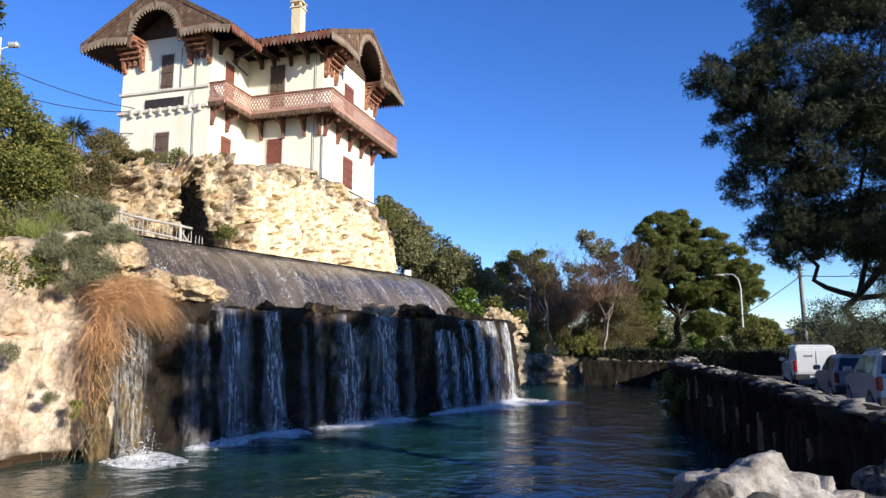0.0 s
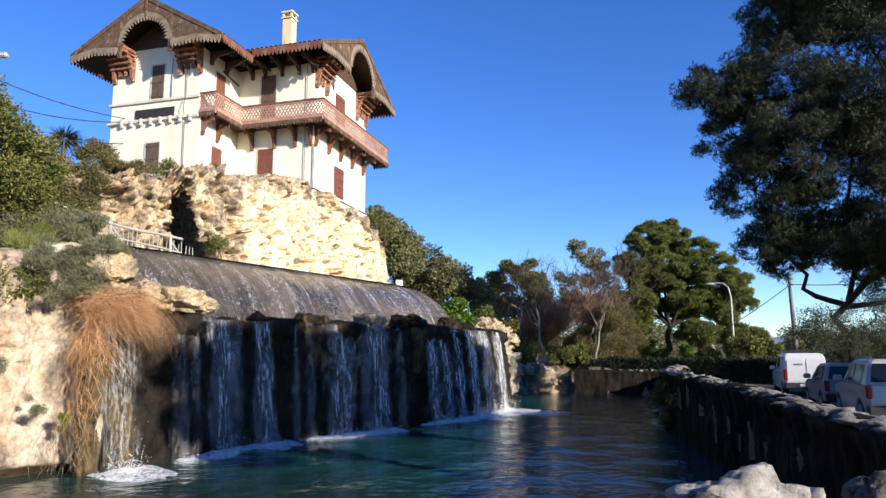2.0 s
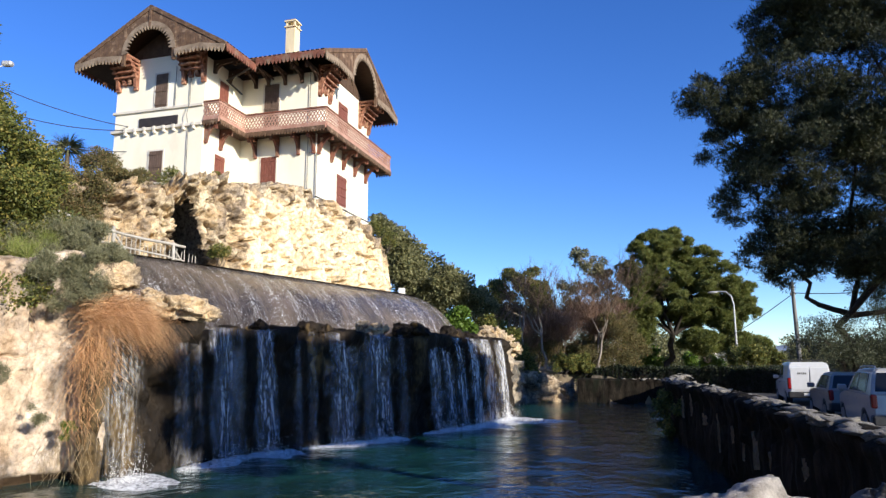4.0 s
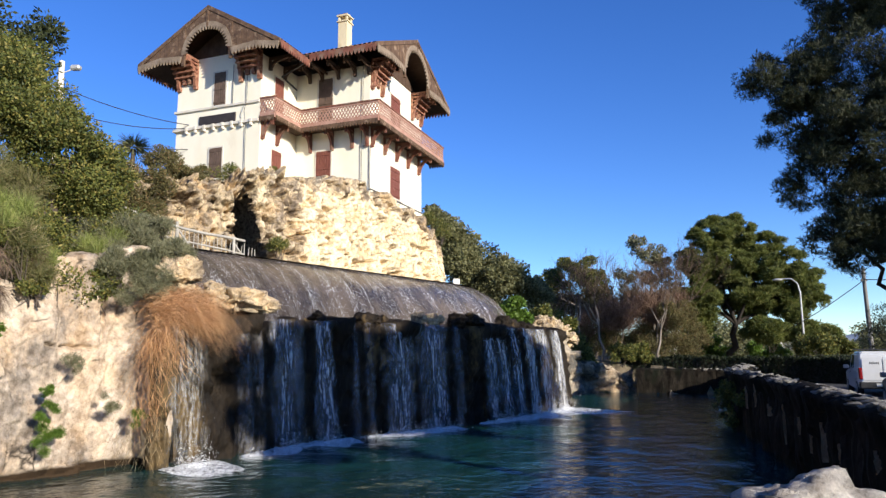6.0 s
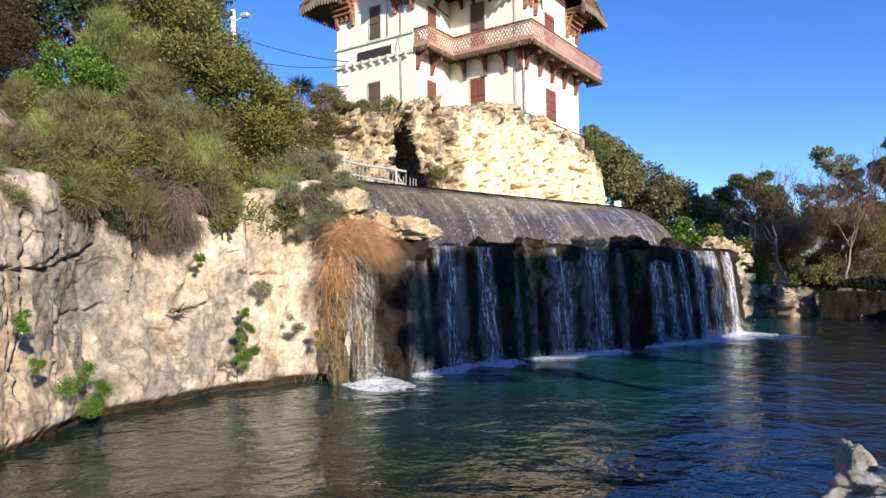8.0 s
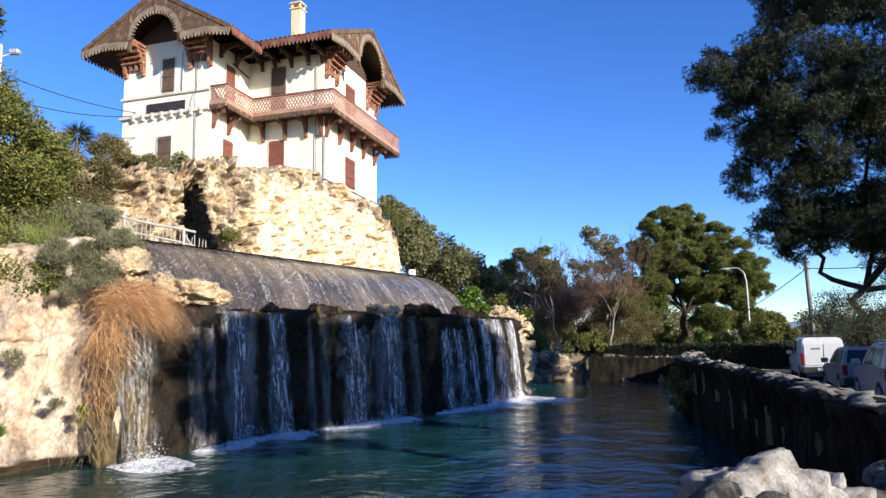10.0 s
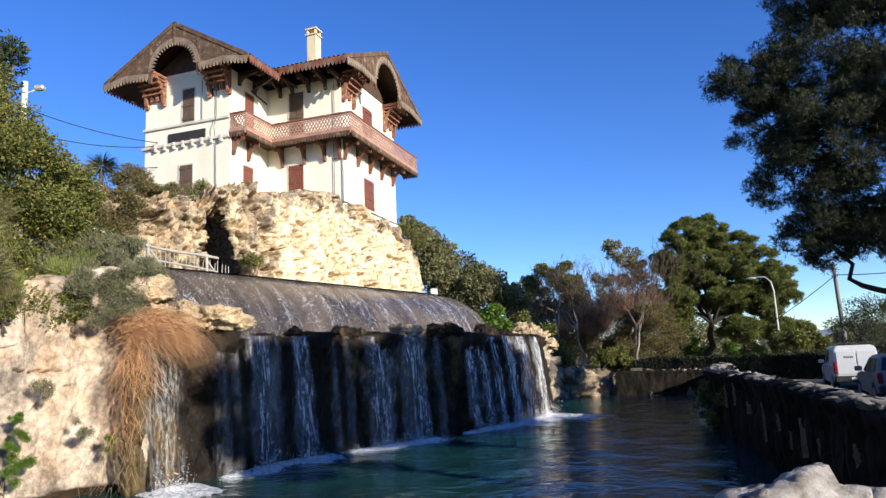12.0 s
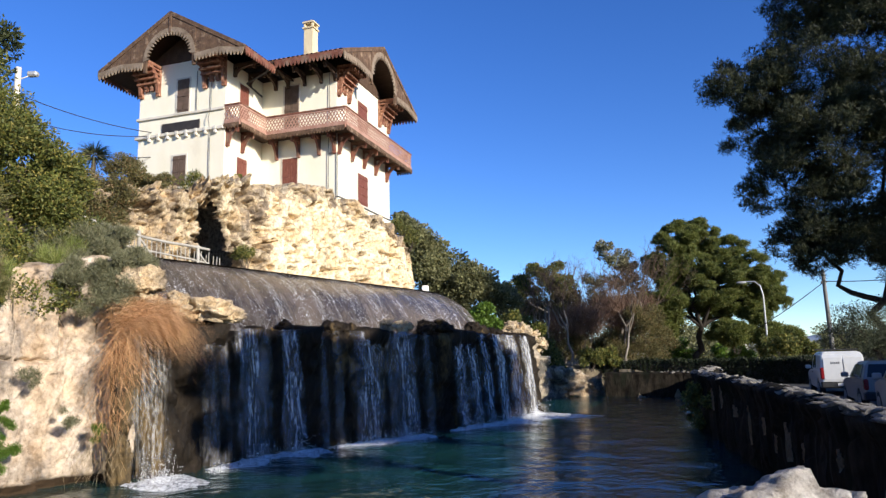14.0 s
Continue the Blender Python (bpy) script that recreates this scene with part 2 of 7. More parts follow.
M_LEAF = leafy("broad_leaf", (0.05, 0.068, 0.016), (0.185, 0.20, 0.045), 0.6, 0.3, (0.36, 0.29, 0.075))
M_LEAF_DARK = leafy("dark_oak_leaf", (0.10, 0.11, 0.045), (0.29, 0.28, 0.13), 0.6, 0.35)
M_LEAF_DEEP = leafy("deep_green_leaf", (0.018, 0.026, 0.010), (0.075, 0.088, 0.032), 0.5, 0.25)
M_LEAF_BRIGHT = leafy("bright_leaf", (0.06, 0.12, 0.015), (0.17, 0.27, 0.04), 0.5, 0.3)
M_LEAF_GREY = leafy("grey_green_leaf", (0.11, 0.115, 0.058), (0.29, 0.28, 0.16), 0.6, 0.25)
M_LEAF_BROWN = leafy("brown_leaf", (0.085, 0.066, 0.030), (0.23, 0.175, 0.08), 0.6, 0.3, (0.20, 0.195, 0.065))
M_SHRUB = leafy("olive_and_rust_leaf", (0.055, 0.055, 0.020), (0.19, 0.17, 0.062), 0.6, 0.25, (0.24, 0.14, 0.06))
M_CRAG = limestone("grotto_limestone", (0.74, 0.62, 0.43), (0.62, 0.45, 0.26), (0.25, 0.20, 0.15), (0.07, 0.05, 0.035), 0.46, 0.60, 1.6, 0.8)
# darkened russet: the upper slope's shade is put into the leaf colour
M_RUSSET = leafy("shaded_russet_leaf", (0.016, 0.016, 0.007), (0.062, 0.054, 0.020), 0.6, 0.2, (0.12, 0.055, 0.025))
M_BROOM = leafy("broom_stems", (0.065, 0.078, 0.024), (0.26, 0.25, 0.09), 0.6, 0.3, (0.38, 0.30, 0.17))
M_REDTWIG = leafy("red_brown_twigs", (0.13, 0.075, 0.05), (0.30, 0.19, 0.13), 0.8, 0.1)
M_BROOM_PALE = leafy("fresh_broom_stems", (0.10, 0.14, 0.03), (0.33, 0.38, 0.10), 0.6, 0.3, (0.42, 0.40, 0.16))
M_DRY = leafy("dry_twigs", (0.10, 0.065, 0.045), (0.24, 0.165, 0.11), 0.8, 0.1)
M_RUSTGRASS = leafy("rust_coloured_dry_grass", (0.40, 0.195, 0.08), (0.78, 0.48, 0.25), 0.7, 0.3)
M_PALEGRASS = leafy("pale_dry_grass", (0.22, 0.16, 0.09), (0.42, 0.33, 0.20), 0.7, 0.3)
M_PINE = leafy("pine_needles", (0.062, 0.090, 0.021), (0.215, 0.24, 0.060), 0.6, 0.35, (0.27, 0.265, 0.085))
# darker copy of M_PINE with the crown's shade put into the colour
M_PINE_SHADE = leafy("shaded_pine_needles", (0.015, 0.022, 0.010), (0.050, 0.060, 0.023), 0.55, 0.2, (0.085, 0.082, 0.03))
M_OLIVE = leafy("olive_leaf", (0.030, 0.038, 0.020), (0.105, 0.118, 0.062), 0.6, 0.2)
# shade is put into the leaf colour, since the sun reaches this hedge
M_HEDGE_SHADE = leafy("shaded_hedge_leaf", (0.007, 0.013, 0.004), (0.024, 0.036, 0.010), 0.6, 0.15)


def make_water():
    """Clear teal water: deep and blue-green by the falls, an olive bed showing through in the shallows."""
    m, n, l, b = mat("basin_water")
    big = tex_noise(n, l, 0.12, 3, 0.5)
    cr = ramp(n, ((0.35, (0.009, 0.040, 0.040)), (0.65, (0.012, 0.070, 0.068))))
    l.new(big.outputs["Fac"], cr.inputs["Fac"])
    tc, sp, depth = n.new("ShaderNodeTexCoord"), n.new("ShaderNodeSeparateXYZ"), n.new("ShaderNodeMapRange")
    l.new(tc.outputs["Object"], sp.inputs[0])
    l.new(sp.outputs["Y"], depth.inputs["Value"])
    depth.inputs["From Min"].default_value, depth.inputs["From Max"].default_value = 5.0, 17.0
    bed = tex_noise(n, l, 0.9, 5, 0.6)
    br = ramp(n, ((0.35, (0.010, 0.014, 0.009)), (0.7, (0.036, 0.034, 0.019))))
    l.new(bed.outputs["Fac"], br.inputs["Fac"])
    l.new(mixed(n, l, depth.outputs[0], br.outputs["Color"], cr.outputs["Color"]), b.inputs["Base Color"])
    b.inputs["Roughness"].default_value = 0.05
    b.inputs["IOR"].default_value = 1.33
    w1 = tex_noise(n, l, 1.1, 2, 0.5)
    w2 = tex_noise(n, l, 3.8, 3, 0.55)
    b1, b2 = n.new("ShaderNodeBump"), n.new("ShaderNodeBump")
    b1.inputs["Strength"].default_value, b1.inputs["Distance"].default_value = 1.0, 0.075
    b2.inputs["Strength"].default_value, b2.inputs["Distance"].default_value = 1.0, 0.032
    l.new(w1.outputs["Fac"], b1.inputs["Height"])
    l.new(w2.outputs["Fac"], b2.inputs["Height"])
    l.new(b1.outputs["Normal"], b2.inputs["Normal"])
    l.new(b2.outputs["Normal"], b.inputs["Normal"])
    return m


def make_fall(name, lo, hi, tint, top=0.85, edges=True):
    """A thin veil of falling water: streaks along the fall, clear between them."""
    m, n, l, b = mat(name)
    b.inputs["Base Color"].default_value = (*tint, 1)
    b.inputs["Roughness"].default_value = 0.25
    s = tex_noise(n, l, 10.0, 6, 0.75, (1, 1, 0.09))
    d = tex_noise(n, l, 22.0, 5, 0.75, (1, 1, 0.3))
    mx = mixed(n, l, 0.4, s.outputs["Color"], d.outputs["Color"])
    cr = ramp(n, ((lo, (0.02,) * 3), (hi, (top,) * 3)))
    l.new(mx, cr.inputs["Fac"])
    veil = cr.outputs["Color"]
    if edges:                                              # frayed borders across the stream
        tcu, spu, ab, ad = n.new("ShaderNodeTexCoord"), n.new("ShaderNodeSeparateXYZ"), n.new("ShaderNodeMath"), n.new("ShaderNodeMath")
        l.new(tcu.outputs["UV"], spu.inputs[0])
        ab.operation, ab.inputs[1].default_value = "PINGPONG", 0.5
        l.new(spu.outputs["X"], ab.inputs[0])
        ad.operation = "ADD"
        l.new(ab.outputs[0], ad.inputs[0])
        fray = tex_noise(n, l, 2.4, 6, 0.75, (1, 1, 0.4))
        l.new(fray.outputs["Fac"], ad.inputs[1])
        er = ramp(n, ((0.58, (0, 0, 0)), (0.84, (1, 1, 1))))
        l.new(ad.outputs[0], er.inputs["Fac"])
        veil = mixed(n, l, 1.0, veil, er.outputs["Color"], "MULTIPLY")
    l.new(veil, b.inputs["Alpha"])
    bp = n.new("ShaderNodeBump")
    bp.inputs["Strength"].default_value, bp.inputs["Distance"].default_value = 0.7, 0.05
    l.new(d.outputs["Fac"], bp.inputs["Height"])
    l.new(bp.outputs["Normal"], b.inputs["Normal"])
    return m


def make_weir():
    """Dark stone seen through a thin, streaming, glittering sheet of water."""
    m, n, l, b = mat("thin_water_over_stone")
    a = tex_noise(n, l, 0.8, 5, 0.6)
    cr = ramp(n, ((0.35, (0.045, 0.036, 0.030)), (0.62, (0.15, 0.115, 0.085))))
    l.new(a.outputs["Fac"], cr.inputs["Fac"])
    k = tex_noise(n, l, 11.0, 6, 0.75, (1, 0.07, 1), "UV")
    kr = ramp(n, ((0.52, (0, 0, 0)), (0.80, (0.40, 0.40, 0.40))))
    l.new(k.outputs["Fac"], kr.inputs["Fac"])
    sheet = mixed(n, l, kr.outputs["Color"], cr.outputs["Color"], (0.46, 0.45, 0.46))
    dots = tex_noise(n, l, 36.0, 3, 0.7, (1, 0.5, 1), "UV")
    lanes = tex_noise(n, l, 3.0, 4, 0.7, (1, 0.10, 1), "UV")
    both = mixed(n, l, 0.36, dots.outputs["Color"], lanes.outputs["Color"])
    fl = ramp(n, ((0.545, (0, 0, 0)), (0.585, (1, 1, 1))))
    l.new(both, fl.inputs["Fac"])
    l.new(mixed(n, l, fl.outputs["Color"], sheet, (0.88, 0.88, 0.88)), b.inputs["Base Color"])   # sparkle painted as white flecks on the sheet
    b.inputs["Roughness"].default_value = 0.10
    s1 = tex_noise(n, l, 26.0, 4, 0.8, (1, 0.55, 1), "UV")
    s2 = tex_noise(n, l, 6.0, 4, 0.6, (1, 0.12, 1), "UV")
    b1, b2 = n.new("ShaderNodeBump"), n.new("ShaderNodeBump")
    b1.inputs["Strength"].default_value, b1.inputs["Distance"].default_value = 0.8, 0.10
    b2.inputs["Strength"].default_value, b2.inputs["Distance"].default_value = 1.0, 0.09
    l.new(s2.outputs["Fac"], b1.inputs["Height"])
    l.new(s1.outputs["Fac"], b2.inputs["Height"])
    l.new(b1.outputs["Normal"], b2.inputs["Normal"])
    l.new(b2.outputs["Normal"], b.inputs["Normal"])
    return m


M_WATER, M_WEIR = make_water(), make_weir()
# light is put into the tints: bluish shaded streams, whiter sunlit far ones
M_FALL = make_fall("falling_water", 0.45, 0.63, (0.68, 0.68, 0.73), 0.78)
M_FALL_NEAR = make_fall("broken_falling_water", 0.48, 0.60, (0.52, 0.50, 0.46), 0.66)
M_FALL_THIN = make_fall("thin_falling_water", 0.46, 0.66, (0.52, 0.51, 0.52), 0.5)
M_FALL_SUNLIT = make_fall("sunlit_falling_water", 0.44, 0.60, (0.82, 0.83, 0.85), 0.8)
M_SPRAY = surface("white_spray", (0.80, 0.82, 0.84), (0.92, 0.93, 0.94), 8, 0.5, 0, 30, 0.05)
M_FOAM = make_fall("foam", 0.42, 0.53, (0.90, 0.92, 0.94), 0.97, False)

# ---- mesh helpers ----
def part(name, bm, material, parent=None, label=""):
    """Link a bmesh as one mesh object under a thing."""
    me = bpy.data.meshes.new(name)
    bm.to_mesh(me)
    bm.free()
    me.materials.append(material)
    ob = new(name, me)
    if parent is not None:
        ob.parent = parent
    if label:
        ob["label"] = label
    return ob


def mesh_of(name, verts, faces, material, smooth=False):
    """A mesh from arrays: verts (n, 3) and faces (m, k)."""
    verts, faces = np.asarray(verts, float), np.asarray(faces, int)
    me = bpy.data.meshes.new(name)
    me.vertices.add(len(verts))
    me.vertices.foreach_set("co", verts.ravel())
    k = faces.shape[1]
    me.loops.add(faces.size)
    me.loops.foreach_set("vertex_index", faces.ravel())
    me.polygons.add(len(faces))
    me.polygons.foreach_set("loop_start", np.arange(0, faces.size, k))
    me.polygons.foreach_set("use_smooth", np.full(len(faces), smooth))
    me.update(calc_edges=True)
    me.validate()
    me.materials.append(material)
    return me


def grid_faces(nu, nv):
    """Quads of a grid whose vertices run v fastest."""
    i, j = np.meshgrid(np.arange(nu - 1), np.arange(nv - 1), indexing="ij")
    a = (i * nv + j).ravel()
    return np.stack([a, a + nv, a + nv + 1, a + 1], 1)


def add_box(bm, x0, x1, y0, y1, z0, z1, m=None):
    vs = [bm.verts.new(Vector(p) if m is None else m @ Vector(p)) for p in ((x0, y0, z0), (x1, y0, z0), (x1, y1, z0), (x0, y1, z0), (x0, y0, z1), (x1, y0, z1), (x1, y1, z1), (x0, y1, z1))]
    for f in ((0, 3, 2, 1), (4, 5, 6, 7), (0, 1, 5, 4), (1, 2, 6, 5), (2, 3, 7, 6), (3, 0, 4, 7)):
        bm.faces.new([vs[i] for i in f])
    return vs


def add_prism(bm, outline, axis, t0, t1):
    """Extrude a 2D outline along an axis: axis 0 reads (y, z), axis 1 reads (x, z), axis 2 reads (x, y)."""
    def put(p, t):
        return {0: (t, p[0], p[1]), 1: (p[0], t, p[1]), 2: (p[0], p[1], t)}[axis]
    lo, hi = [bm.verts.new(put(p, t0)) for p in outline], [bm.verts.new(put(p, t1)) for p in outline]
    n = len(outline)
    bm.faces.new(lo[::-1])
    bm.faces.new(hi)
    for i in range(n):
        bm.faces.new((lo[i], lo[(i + 1) % n], hi[(i + 1) % n], hi[i]))


def done(bm, bevel=0.0):
    bmesh.ops.recalc_face_normals(bm, faces=bm.faces)
    if bevel:
        bmesh.ops.bevel(bm, geom=list(bm.edges), offset=bevel, segments=1, affect="EDGES", clamp_overlap=True)
    return bm


def box_part(name, dims, material, parent=None, label="", bevel=0.0):
    bm = bmesh.new()
    add_box(bm, *dims)
    return part(name, done(bm, bevel), material, parent, label)


def tube_arrays(points, radii, sides=8):
    """A tapered tube along a line of points, as verts and quads."""
    pts = [Vector(p) for p in points]
    vs, fs = [], []
    for i, p in enumerate(pts):
        d = (pts[min(i + 1, len(pts) - 1)] - pts[max(i - 1, 0)]).normalized()
        a = d.orthogonal().normalized() if i == 0 else (a - d * a.dot(d)).normalized()
        b = d.cross(a)
        for k in range(sides):
            w = 2 * math.pi * k / sides
            vs.append(p + (a * math.cos(w) + b * math.sin(w)) * radii[i])
    for i in range(len(pts) - 1):
        for k in range(sides):
            fs.append((i * sides + k, i * sides + (k + 1) % sides, (i + 1) * sides + (k + 1) % sides, (i + 1) * sides + k))
    return [tuple(v) for v in vs], fs


def tubes(name, runs, material, parent=None, label="", sides=8):
    """Several tubes as one mesh; runs of (points, radii)."""
    vs, fs = [], []
    for pts, radii in runs:
        v, f = tube_arrays(pts, radii, sides)
        fs += [tuple(i + len(vs) for i in q) for q in f]
        vs += v
    ob = new(name, mesh_of(name, vs, fs, material, True))
    if parent is not None:
        ob.parent = parent
    if label:
        ob["label"] = label
    return ob


def empty(name, m=None):
    ob = new(name)
    if m is not None:
        ob.matrix_world = m
    return ob


def along(points, step):
    """Even stations along a polyline: places, outward (left-hand) normals, distance run."""
    p = np.asarray(points, float)
    seg = np.linalg.norm(np.diff(p, axis=0), axis=1)
    run = np.r_[0, np.cumsum(seg)]
    s = np.linspace(0, run[-1], max(2, int(run[-1] / step) + 1))
    xy = np.stack([np.interp(s, run, p[:, 0]), np.interp(s, run, p[:, 1])], 1)
    k = max(1, int(0.6 / step))
    pad = np.pad(xy, ((k, k), (0, 0)), mode="reflect", reflect_type="odd")
    xy = np.mean([pad[i:i + len(xy)] for i in range(2 * k + 1)], axis=0)
    d = np.gradient(xy, axis=0)
    d /= np.linalg.norm(d, axis=1)[:, None]
    return xy, np.stack([d[:, 1], -d[:, 0]], 1), s


def fbm(p, octaves=4, seed=0.0):
    return noise.fractal(Vector((p[0] + seed, p[1] + seed * 0.7, p[2] - seed)), 1.0, 2.0, octaves)


def blocks(p, scale, seed=0.0):
    """Distance to the nearest joint between blocks, 0 at a joint."""
    d, _ = noise.voronoi(Vector(p) * scale + Vector((seed, seed, seed)))
    return d[1] - d[0]


def facet(p, scale, seed=0.0):
    """Broken block faces: each cell of rock has its own depth and tilt, so that steps and edges stay sharp."""
    q = Vector(p) * scale + Vector((seed, -seed, seed * 0.5))
    _, pts = noise.voronoi(q)
    c = pts[0]
    t = noise.cell_vector(c * 5.7)
    return (noise.cell(c * 3.3) - 0.5) + (q - c).dot(t - Vector((0.5, 0.5, 0.5))) * 0.9


def rock_face(name, points, z0, top, lean, shape, material, step=0.1, vstep=0.1, back=1.4):
    """A wall of rock along a line: shape(s, z, place) gives the swell outwards in metres; the top rolls back into the slope."""
    xy, nrm, s = along(points, step)
    tops = np.array([top(v) for v in s])
    nz = max(4, int((tops.max() - z0) / vstep))
    nb = max(3, int(back / vstep / 1.5))
    verts, holes = [], set()
    for i in range(len(s)):
        for j in range(nz + nb):
            if j < nz:
                z = z0 + (tops[i] - z0) * j / (nz - 1)
                inset = lean * (z - z0)
            else:
                q = (j - nz + 1) / nb
                z, inset = tops[i] + 0.12 * math.sin(q * 3), lean * (tops[i] - z0) + back * q
            base = (xy[i, 0] - nrm[i, 0] * inset, xy[i, 1] - nrm[i, 1] * inset, z)
            d = shape(s[i], z, base)
            if d is None:
                d = 0.0
                holes.add(len(verts))
            up = 0.0 if j < nz - 2 else 0.35 * d
            verts.append((base[0] + nrm[i, 0] * d, base[1] + nrm[i, 1] * d, z + up))
    faces = grid_faces(len(s), nz + nb)
    if holes:
        gone = np.zeros(len(verts), bool)
        gone[list(holes)] = True
        faces = faces[~gone[faces].any(axis=1)]
    return new(name, mesh_of(name, verts, faces, material, True))

# ---- the lie of the land ----
CLIFF_LINE = [(-6.2, 1.5), (-7.3, 4.2), (-8.3, 6.4), (-9.2, 8.6), (-9.8, 10.8), (-9.5, 13.0), (-8.6, 15.0), (-7.3, 15.9), (-6.5, 16.6)]
FALL_LINE = [(-7.0, 15.9), (-6.4, 16.8), (-5.7, 18.9), (-4.4, 20.9), (-1.6, 23.9), (1.0, 27.7), (2.3, 30.2), (3.3, 33.0)]
BANK_LINE = [(2.9, 32.4), (3.6, 34.5), (4.4, 38.0), (5.0, 41.5), (6.4, 43.4), (8.6, 43.6)]
WALL_LINE = [(8.6, 43.2), (13.9, 41.4), (14.2, 40.4), (8.7, 26.7), (8.3, 26.0), (6.73, 18.1), (5.95, 14.4), (5.34, 11.8), (4.73, 9.59), (4.42, 8.36), (4.15, 7.28), (3.88, 6.12), (3.47, 4.49), (3.13, 3.13)]
ROAD_Z, WALL_TOP = 0.65, 1.82
HILL = CLIFF_LINE[:-1] + FALL_LINE[1:-1] + BANK_LINE[1:]
# edge height, setback, slope, greatest height at each point of HILL
PROFILE = ([(3.6, 0.8, 0.75, 10.5)] * 5 + [(3.6, 0.8, 0.65, 8.6)] * 2 + [(3.6, 1.0, 0.6, 8.0)]
           + [(2.6, 4.3, 6.0, 9.3)] * 5 + [(2.6, 4.3, 1.2, 6.5)]
           + [(2.2, 1.5, 0.5, 4.0), (1.8, 1.5, 0.3, 3.2), (1.8, 1.2, 0.2, 2.6), (1.8, 1.0, 0.1, 2.2), (1.5, 0.8, 0.08, 1.8)])
OUTLINE = HILL + WALL_LINE[1:] + [(2.6, 2.4), (0.4, 1.9), (-3.0, 1.2)]


def inside(px, py, ring):
    hit = np.zeros(px.shape, bool)
    for (x0, y0), (x1, y1) in zip(ring, ring[1:] + ring[:1]):
        cross = (y0 > py) != (y1 > py)
        hit ^= cross & (px < (x1 - x0) * (py - y0) / (y1 - y0 + 1e-12) + x0)
    return hit


def near_line(px, py, line):
    """Distance to a polyline and the place along it, in point numbers."""
    best, where = np.full(px.shape, 1e9), np.zeros(px.shape)
    for i, ((x0, y0), (x1, y1)) in enumerate(zip(line, line[1:])):
        dx, dy = x1 - x0, y1 - y0
        t = np.clip(((px - x0) * dx + (py - y0) * dy) / (dx * dx + dy * dy), 0, 1)
        d = np.hypot(px - x0 - t * dx, py - y0 - t * dy)
        where = np.where(d < best, i + t, where)
        best = np.minimum(best, d)
    return best, where


def land_height(px, py):
    px, py = np.asarray(px, float), np.asarray(py, float)
    dh, wh = near_line(px, py, HILL)
    dr, _ = near_line(px, py, WALL_LINE[1:] + [(2.6, 2.4), (0.4, 1.9), (-3.0, 1.2), (-6.2, 1.5)])
    prof = np.array(PROFILE)
    k = np.arange(len(HILL))
    e, o, m, top = (np.interp(wh, k, prof[:, c]) for c in range(4))
    hill = np.minimum(e + np.maximum(dh - o, 0) * m, top) + 0.025 * np.maximum(dh - 12, 0)
    hill = np.minimum(hill, 24)
    road = ROAD_Z + 0 * px
    w = np.clip((dr - dh) / 5.0 + 0.5, 0, 1)
    h = road * (1 - w) + hill * w
    cut = np.interp(wh, k, [1.5] * 7 + [3.2, 9.2, 9.2, 9.2, 7.4, 6.5, 4.8] + [1.6] * 5)
    h = np.where((dh < cut) & (dh < dr + 1.0), -1.4, h)
    dw, _ = near_line(px, py, WALL_LINE[1:] + [(2.6, 2.4)])
    h = np.where((dw < 1.1) & (py > 3.6), -1.4, h)                # the wall's footing; the road lies over it
    h = np.where(inside(px, py, OUTLINE), -1.4, h)
    return h


def axis_steps(lo, hi, step, far):
    mid = np.arange(lo, hi + step, step)
    out = hi + step * 1.5 ** np.arange(1, 30) * 2
    out = out[out < far]
    return np.r_[(lo - (out - hi))[::-1], mid, out]


gx, gy = axis_steps(-45, 45, 0.9, 3500), axis_steps(-12, 75, 0.9, 3500)
GX, GY = np.meshgrid(gx, gy, indexing="ij")
GZ = land_height(GX, GY)
ground = new("ground", mesh_of("ground", np.stack([GX, GY, GZ], -1).reshape(-1, 3), grid_faces(len(gx), len(gy)), M_EARTH, True))
tagged(ground, "dry earth and grass of the terraced hillside and roadside", "ground", kind="structure")

# water sheet, a little wider than the basin
wx, wy = np.arange(-14, 18, 0.25), np.arange(0, 49, 0.25)
WX, WY = np.meshgrid(wx, wy, indexing="ij")
WZ = 0.012 * np.sin(WX * 2.1 + WY * 1.3 + np.sin(WY * 0.7) * 2) + 0.010 * np.sin(WX * 1.1 - WY * 2.7 + np.sin(WX * 0.9) * 2) + 0.005 * np.sin(WX * 3.7 + WY * 3.1 + np.sin(WX * 1.7) * 2)
water = new("water", mesh_of("water", np.stack([WX, WY, WZ], -1).reshape(-1, 3), grid_faces(len(wx), len(wy)), M_WATER, True))
tagged(water, "rippled dark teal water of the basin", "water", kind="structure")

# road behind the parapet
ROAD_EDGE = [(14.7, 40.8), (9.2, 26.8), (8.75, 26.0), (7.15, 18.0), (6.37, 14.3), (5.76, 11.7), (5.15, 9.5), (4.57, 7.2), (3.95, 4.7), (3.5, 2.6), (3.4, 0.0), (3.4, -9.0)]
rx = np.array([(x + w * 7.6, y - w * 1.2, ROAD_Z + 0.02) for x, y in ROAD_EDGE for w in (0.0, 0.5, 1.0)])
road = new("road", mesh_of("road", rx, grid_faces(len(ROAD_EDGE), 3), M_ASPHALT))
tagged(road, "grey asphalt lane beside the basin parapet", "road", kind="structure")

